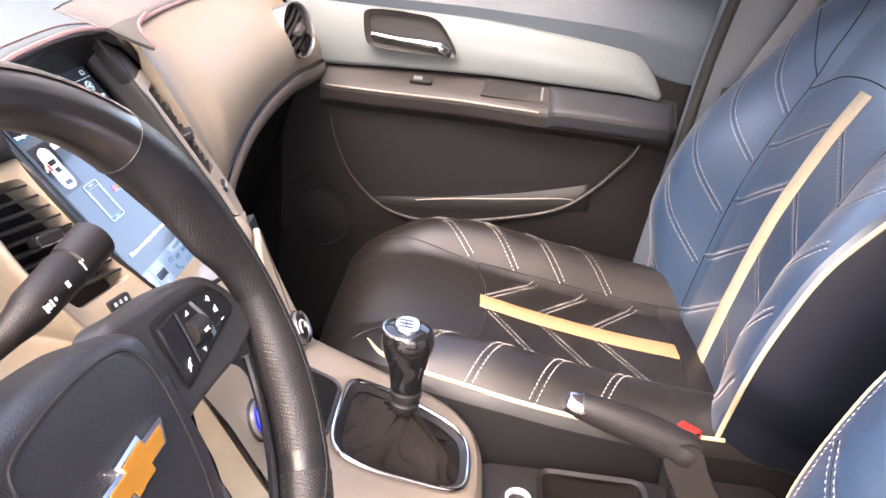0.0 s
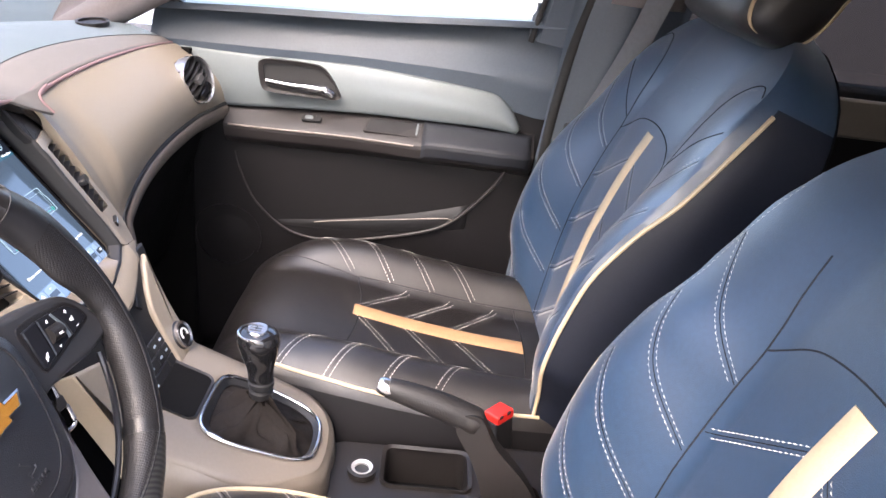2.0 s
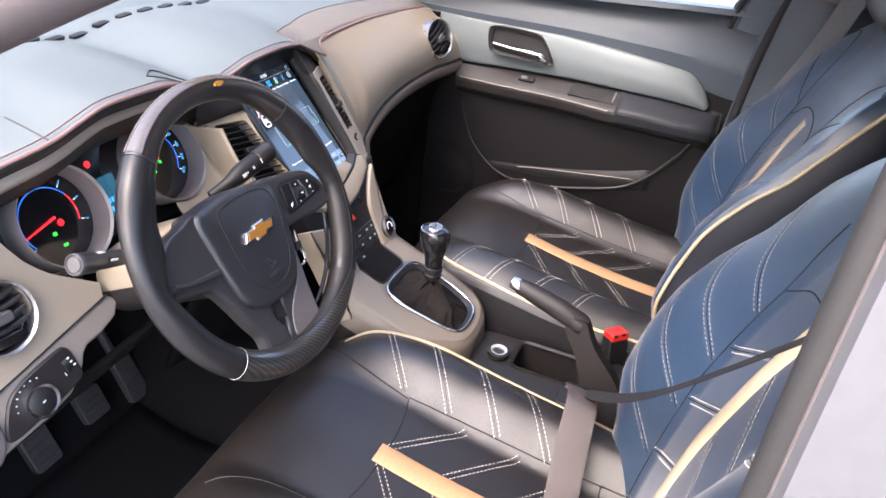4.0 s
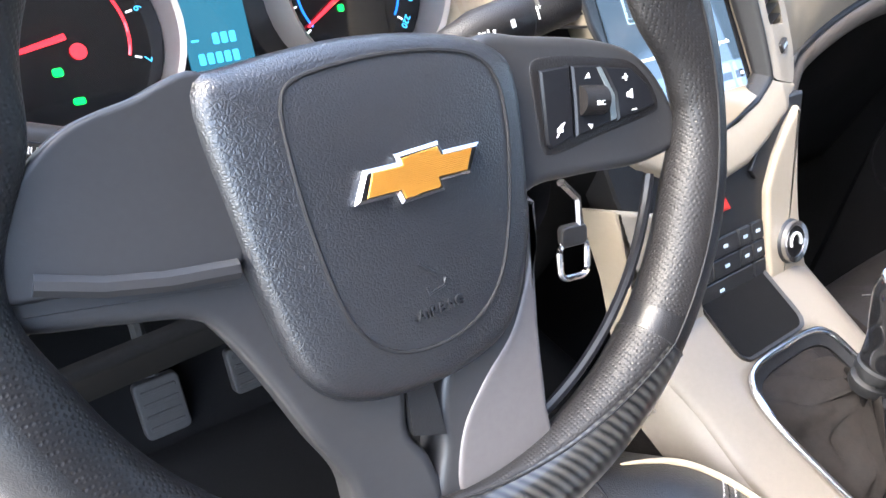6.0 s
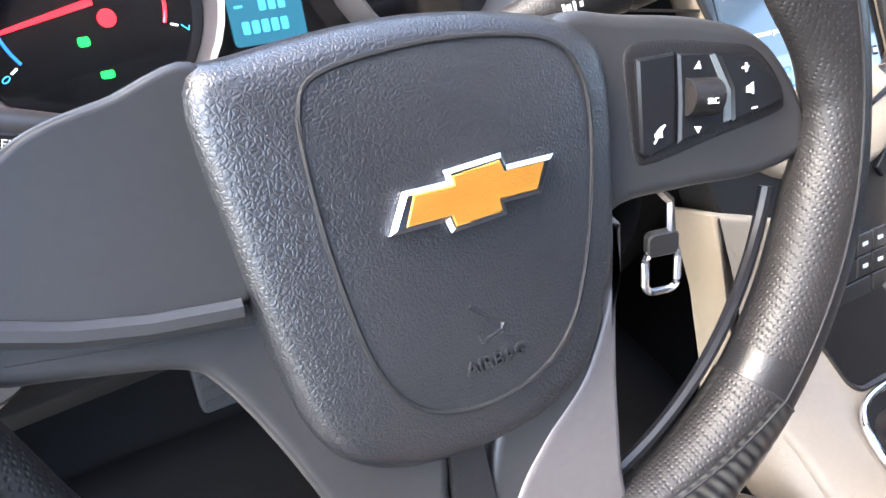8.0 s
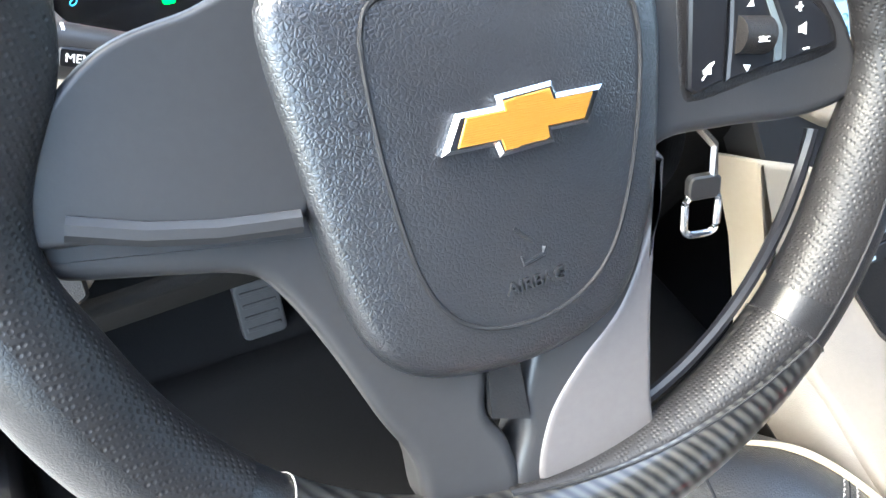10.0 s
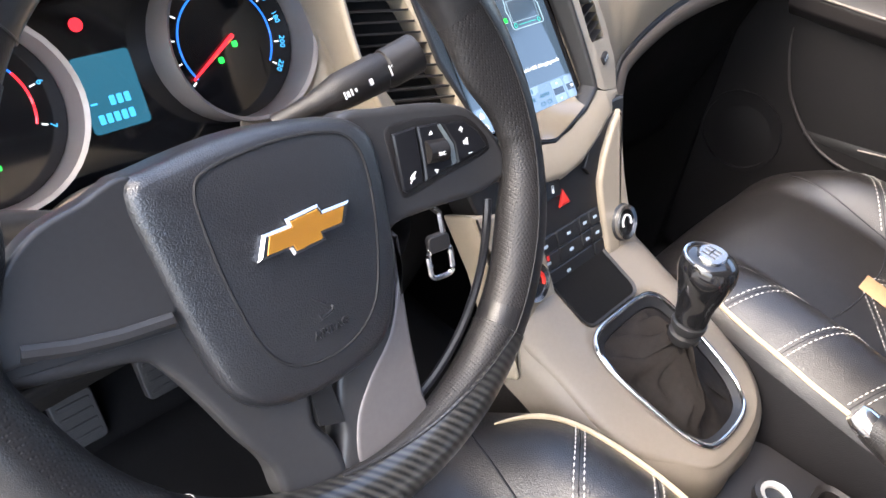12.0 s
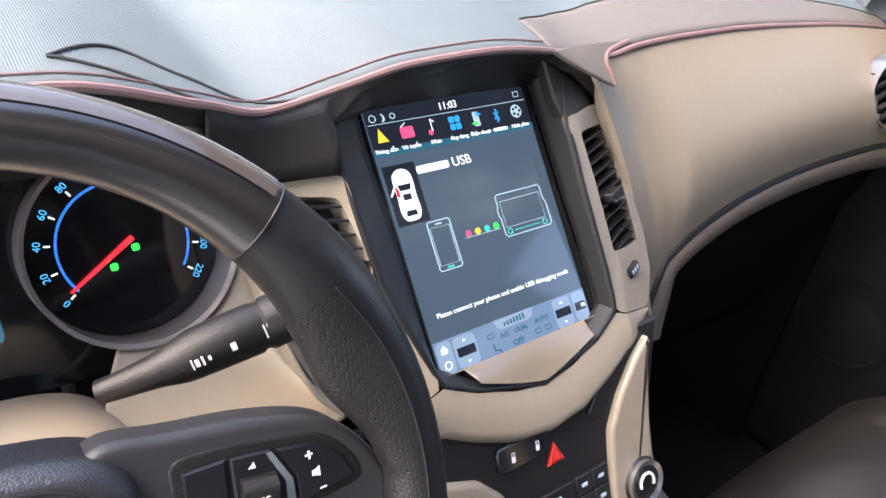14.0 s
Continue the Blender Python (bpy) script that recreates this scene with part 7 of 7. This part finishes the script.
def boot_at(u, v):
    w = 2 * math.pi * u
    k = u * 64
    a = Vector((*ring[int(k) % 64], 0)).lerp(Vector((*ring[(int(k) + 1) % 64], 0)), k - int(k))
    base = deck(0.004 + (a.x - 0.004) * 0.87, (a.y + 0.11) * 0.89 - 0.11, -0.004)
    top = Vector((0.0 + 0.0130 * math.cos(w), -0.107 + 0.0130 * math.sin(w), 0.724))
    e = v**0.74
    p = base.lerp(top, e)
    drop = -0.012 * math.sin(math.pi * v**0.8)
    soft_w = math.sin(math.pi * min(1.0, v * 1.02)) ** 0.7
    fold = 0.0100 * math.sin(7 * w + 2.2 * math.sin(2 * w) + 2.5 * v) * soft_w + 0.0035 * math.sin(13 * w + 3 * math.sin(w) - 6 * v) * soft_w + 0.005 * noise.noise(Vector((p.x, p.y, p.z)) * 45) * soft_w
    out = Vector((math.cos(w), math.sin(w), 0.6))
    return p + Vector((0, 0, drop)) + out * fold


lever = thing("gear_lever", (0, -0.107, 0.66), "gear lever with glossy black knob and suede boot", "gear lever")
part("boot", grid(boot_at, 128, 22, wrap=True), SUEDE, lever, "worn black suede boot")
KF = Frame((0.0, -0.107, 0.719), (1, 0, 0), (0, 1, 0))
part("collar", turned(KF, [(0.0135, -0.004), (0.0155, 0.0), (0.0155, 0.006), (0.012, 0.008), (0.012, 0.012), (0.0165, 0.014), (0.0165, 0.020), (0.012, 0.022)], 28), BLACK, lever, "black ribbed collar")


def knob_at(u, v):
    w = 2 * math.pi * u
    prof = cubic([0, 0.10, 0.3, 0.55, 0.75, 0.88, 0.96, 1.0], [0.0135, 0.0150, 0.0165, 0.0225, 0.0258, 0.0235, 0.0150, 0.0005])
    h = cubic([0, 0.10, 0.3, 0.55, 0.75, 0.88, 0.96, 1.0], [0.0, 0.006, 0.022, 0.046, 0.064, 0.0745, 0.0785, 0.0790])(v)
    r = prof(v)
    lean = 0.005 * (h / 0.08)
    return KF(r * 0.92 * math.cos(w), lean + r * 1.04 * math.sin(w), 0.016 + h)


kn = part("knob", grid(knob_at, 40, 40, wrap=True), GLOSS, lever, "glossy black gear knob")
bm = tube([Vector(knob_at((90 + a) / 360, 0.885)) + Vector((0, 0, 0.0006)) for a in range(-75, 76, 5)], 0.0016, 6)
part("knob_band", bm, CHROME, kn, "chrome knob band")
part("knob_plate", slab(Frame((0.0, -0.100, 0.8130), (1, 0, 0), (0, 1, 0.06)), soft([(-0.013, -0.010), (0.0, -0.014), (0.013, -0.010), (0.014, 0.004), (0.0, 0.012), (-0.014, 0.004)], 30), 0.0005, 0.0035, None, 0.0012), CHROME, kn, "chrome shift plate")
bm = bmesh.new()
for x in (-0.006, 0.0, 0.006):
    tube([Vector((x, -0.107, 0.8163)), Vector((x, -0.093, 0.8171))], 0.0006, 5, bm=bm)
tube([Vector((-0.006, -0.100, 0.8167)), Vector((0.006, -0.100, 0.8167))], 0.0006, 5, bm=bm)
part("shift_marks", bm, BLACK, kn, "black shift lines")

# rear of the console: tray, socket, slots
TR = Frame((0, 0, 0.588), (1, 0, 0), (0, 1, 0))
TRAY_C = (0.034, -0.335)
part("tray", hollow(TR, star(eased_outline([(-0.075, -0.56), (0.080, -0.56), (0.080, -0.30), (0.078, -0.195), (-0.070, -0.195), (-0.078, -0.30)], 0.012), TRAY_C, 72), star(rounded(0.074, 0.118, 0.012, 5, *TRAY_C), TRAY_C, 72), -0.28, 0.0), DARK, console, "dark rear tray")
sock = part("power_socket", hollow(TR.shift(0.015, -0.245, 0.006), circle(0.0150, 32), circle(0.0105, 32), -0.004, 0.0065, lip=0.002), SATIN, console, "chrome-ringed power socket")
part("socket_well", turned(TR.shift(0.015, -0.245, 0.006), [(0.0106, -0.003), (0.0106, 0.001), (0.001, 0.001)], 24), BLACK, sock, "black socket well")
part("socket_collar", hollow(TR.shift(0.015, -0.245, 0.006), circle(0.0200, 32), circle(0.0150, 32), -0.004, 0.0045, lip=-0.001), DARK, sock, "dark socket collar")
slot_o, slot_i = rounded(0.084, 0.130, 0.016, 5, 0.034, -0.335), rounded(0.074, 0.118, 0.012, 5, 0.034, -0.335)
part("tray_rim", hollow(TR, slot_o, slot_i, -0.002, 0.006, lip=0.003), DARK, console, "raised tray rim")
part("tray_well", slab(TR, slot_i, -0.075, -0.060), FOOTWELL, console, "black tray well")
part("rear_block", slab(TR, rounded(0.14, 0.13, 0.02, 4, 0.010, -0.490), -0.02, 0.018, None, 0.006), DARK, console, "dark raised block")
part("rear_slot", slab(TR, rounded(0.05, 0.05, 0.01, 4, -0.035, -0.395), 0.0, 0.003, None, 0.001), BLACK, console, "black slot")

# hand brake
brake = thing("hand_brake", (-0.05, -0.40, 0.6), "raised dark hand brake with textured grip", "hand brake")
grip_line = path3([(-0.050, -0.270, 0.784), (-0.050, -0.30, 0.776), (-0.050, -0.345, 0.762), (-0.050, -0.385, 0.745)], 24)
part("grip", tube(grip_line, [0.0125 + 0.0055 * math.sin(math.pi * 0.62 * k / 23) for k in range(24)], 20, flat=0.86), PITS, brake, "finely textured dark grip")
part("grip_collar", tube(grip_line[19:24], [0.0172, 0.0182, 0.0186, 0.0182, 0.0170], 20, flat=0.88), DARK, brake, "smooth collar behind the grip")
arm = soft([(-0.366, 0.762), (-0.388, 0.760), (-0.402, 0.735), (-0.416, 0.712), (-0.450, 0.674), (-0.478, 0.630), (-0.490, 0.585), (-0.415, 0.585), (-0.407, 0.625), (-0.397, 0.662), (-0.381, 0.700), (-0.362, 0.732), (-0.358, 0.750)], 60)
part("lever_arm", slab(Frame((-0.050, 0, 0), (0, 1, 0), (0, 0, 1)), arm, -0.0135, 0.0135, None, 0.0050), DARK, brake, "broad dark lever arm")
part("release_button", tube([(-0.050, -0.258, 0.7875), (-0.050, -0.263, 0.786), (-0.050, -0.276, 0.782)], [0.0085, 0.0108, 0.0116], 16), CHROME, brake, "chrome release button")
part("brake_gaiter", grid(lambda u, v: Vector((-0.048 + (0.026 + 0.020 * (1 - v)) * math.cos(2 * math.pi * u), -0.448 + (0.034 + 0.03 * (1 - v)) * math.sin(2 * math.pi * u), 0.585 + 0.05 * v)), 24, 6, wrap=True), DARK, brake, "dark base cover")


# belt buckles
def buckle(x, y, z, tilt):
    b = thing("belt_buckle", (x, y, 0.56), "black belt buckle with red release button", "belt buckle", group="belt buckles")
    f = Frame((x, y, z), (0.70, -0.71, 0.06), (0.30, 0.30 + tilt, 1))
    part("housing", slab(f, rounded(0.038, 0.085, 0.008, 4, 0, -0.048), -0.012, 0.012, None, 0.004), BLACK, b, "black buckle housing", bevel=0)
    part("release", slab(f, rounded(0.036, 0.015, 0.004, 4, 0, -0.004), -0.0115, 0.0140, None, 0.003), RED, b, "red release button")
    for sx in (-0.010, 0.006):
        part("button_slot", slab(f, rounded(0.008, 0.005, 0.0015, 3, sx, 0.0005), 0.010, 0.0144), BLACK, b, "dark slot")
    part("tongue_slot", slab(Frame(f(0, -0.001, 0.0), f.x, f.z * -1), rounded(0.028, 0.008, 0.002, 3), -0.002, 0.002), BLACK, b, "dark tongue slot")
    part("stalk", tube([f(0, -0.08, 0), f(0.005, -0.13, 0)], 0.010, 8, flat=0.5), BLACK, b, "black buckle stalk")
    return b


buckle(0.086, -0.432, 0.664, -0.45)
buckle(-0.112, -0.420, 0.650, -0.35)

# driver's belt, fastened across the empty seat
belt = thing("seat_belt", (-0.40, -0.48, 0.6), "black seat belt drawn across the driver's seat", "seat belt")
line = path3([(-0.69, -0.608, 1.272), (-0.62, -0.585, 1.190), (-0.45, -0.532, 0.995), (-0.33, -0.498, 0.868), (-0.22, -0.460, 0.762), (-0.125, -0.418, 0.680)], 40)
part("shoulder_strap", ribbon(line, [0.046 - 0.022 * (k / 39) for k in range(40)], [(0.62, -0.68, 0.38)] * 40, [(0.0, 0.0012, 0.0008)] * 40), WEB, belt, "black shoulder webbing")
line = path3([(-0.122, -0.412, 0.680), (-0.18, -0.420, 0.700), (-0.24, -0.425, 0.672), (-0.33, -0.435, 0.630), (-0.43, -0.445, 0.632), (-0.50, -0.455, 0.678), (-0.57, -0.47, 0.690), (-0.602, -0.48, 0.60)], 50)
part("lap_strap", ribbon(line, [0.047] * 50, [(0.15, 1, 0.05)] * 50, [(0, 0, 0.0016)] * 50), SHEENWEB, belt, "black lap webbing with sheen in its colour")
part("tongue", slab(Frame((-0.118, -0.412, 0.676), (0.15, 1, 0), (-1, 0, 0.5)), rounded(0.055, 0.022, 0.006), -0.004, 0.005, None, 0.002), BLACK, belt, "black belt tongue")

# pedals
for x, y, z, w, h, nm in ((-0.375, 0.46, 0.365, 0.056, 0.075, "clutch_pedal"), (-0.262, 0.45, 0.385, 0.056, 0.062, "brake_pedal"), (-0.165, 0.45, 0.385, 0.045, 0.11, "throttle_pedal")):
    pd = thing(nm, (x, y, z), "dark rubber foot pedal on a steel arm", "pedal", group="pedals")
    f = Frame((x, y, z), (1, 0, 0), (0, 0.55, 1))
    pad_part = part("pad", slab(f, rounded(w, h, 0.008), -0.008, 0.008, None, 0.003), PEDAL, pd, "worn rubber pad")
    for k in range(4):
        part("rib", slab(f.shift(0, (k - 1.5) * h * 0.21), rounded(w * 0.78, 0.006, 0.002), 0.007, 0.010, None, 0.001), PEDAL, pad_part)
    part("pedal_arm", tube(path3([(x, y + 0.01, z), (x, y + 0.08, z + 0.14), (x, y + 0.10, z + 0.30)], 12), 0.009, 8), PEDAL, pd, "dark pedal arm")
floor_mat = part("floor_mat", grid(lambda u, v: Vector(floor_at(0.03 + 0.36 * u, 0.50 + 0.34 * v)) + Vector((0, 0, 0.008)), 20, 20), CARPET, thick=0.006)
tagged(floor_mat, "black carpet mat in the driver's footwell", "floor mat")
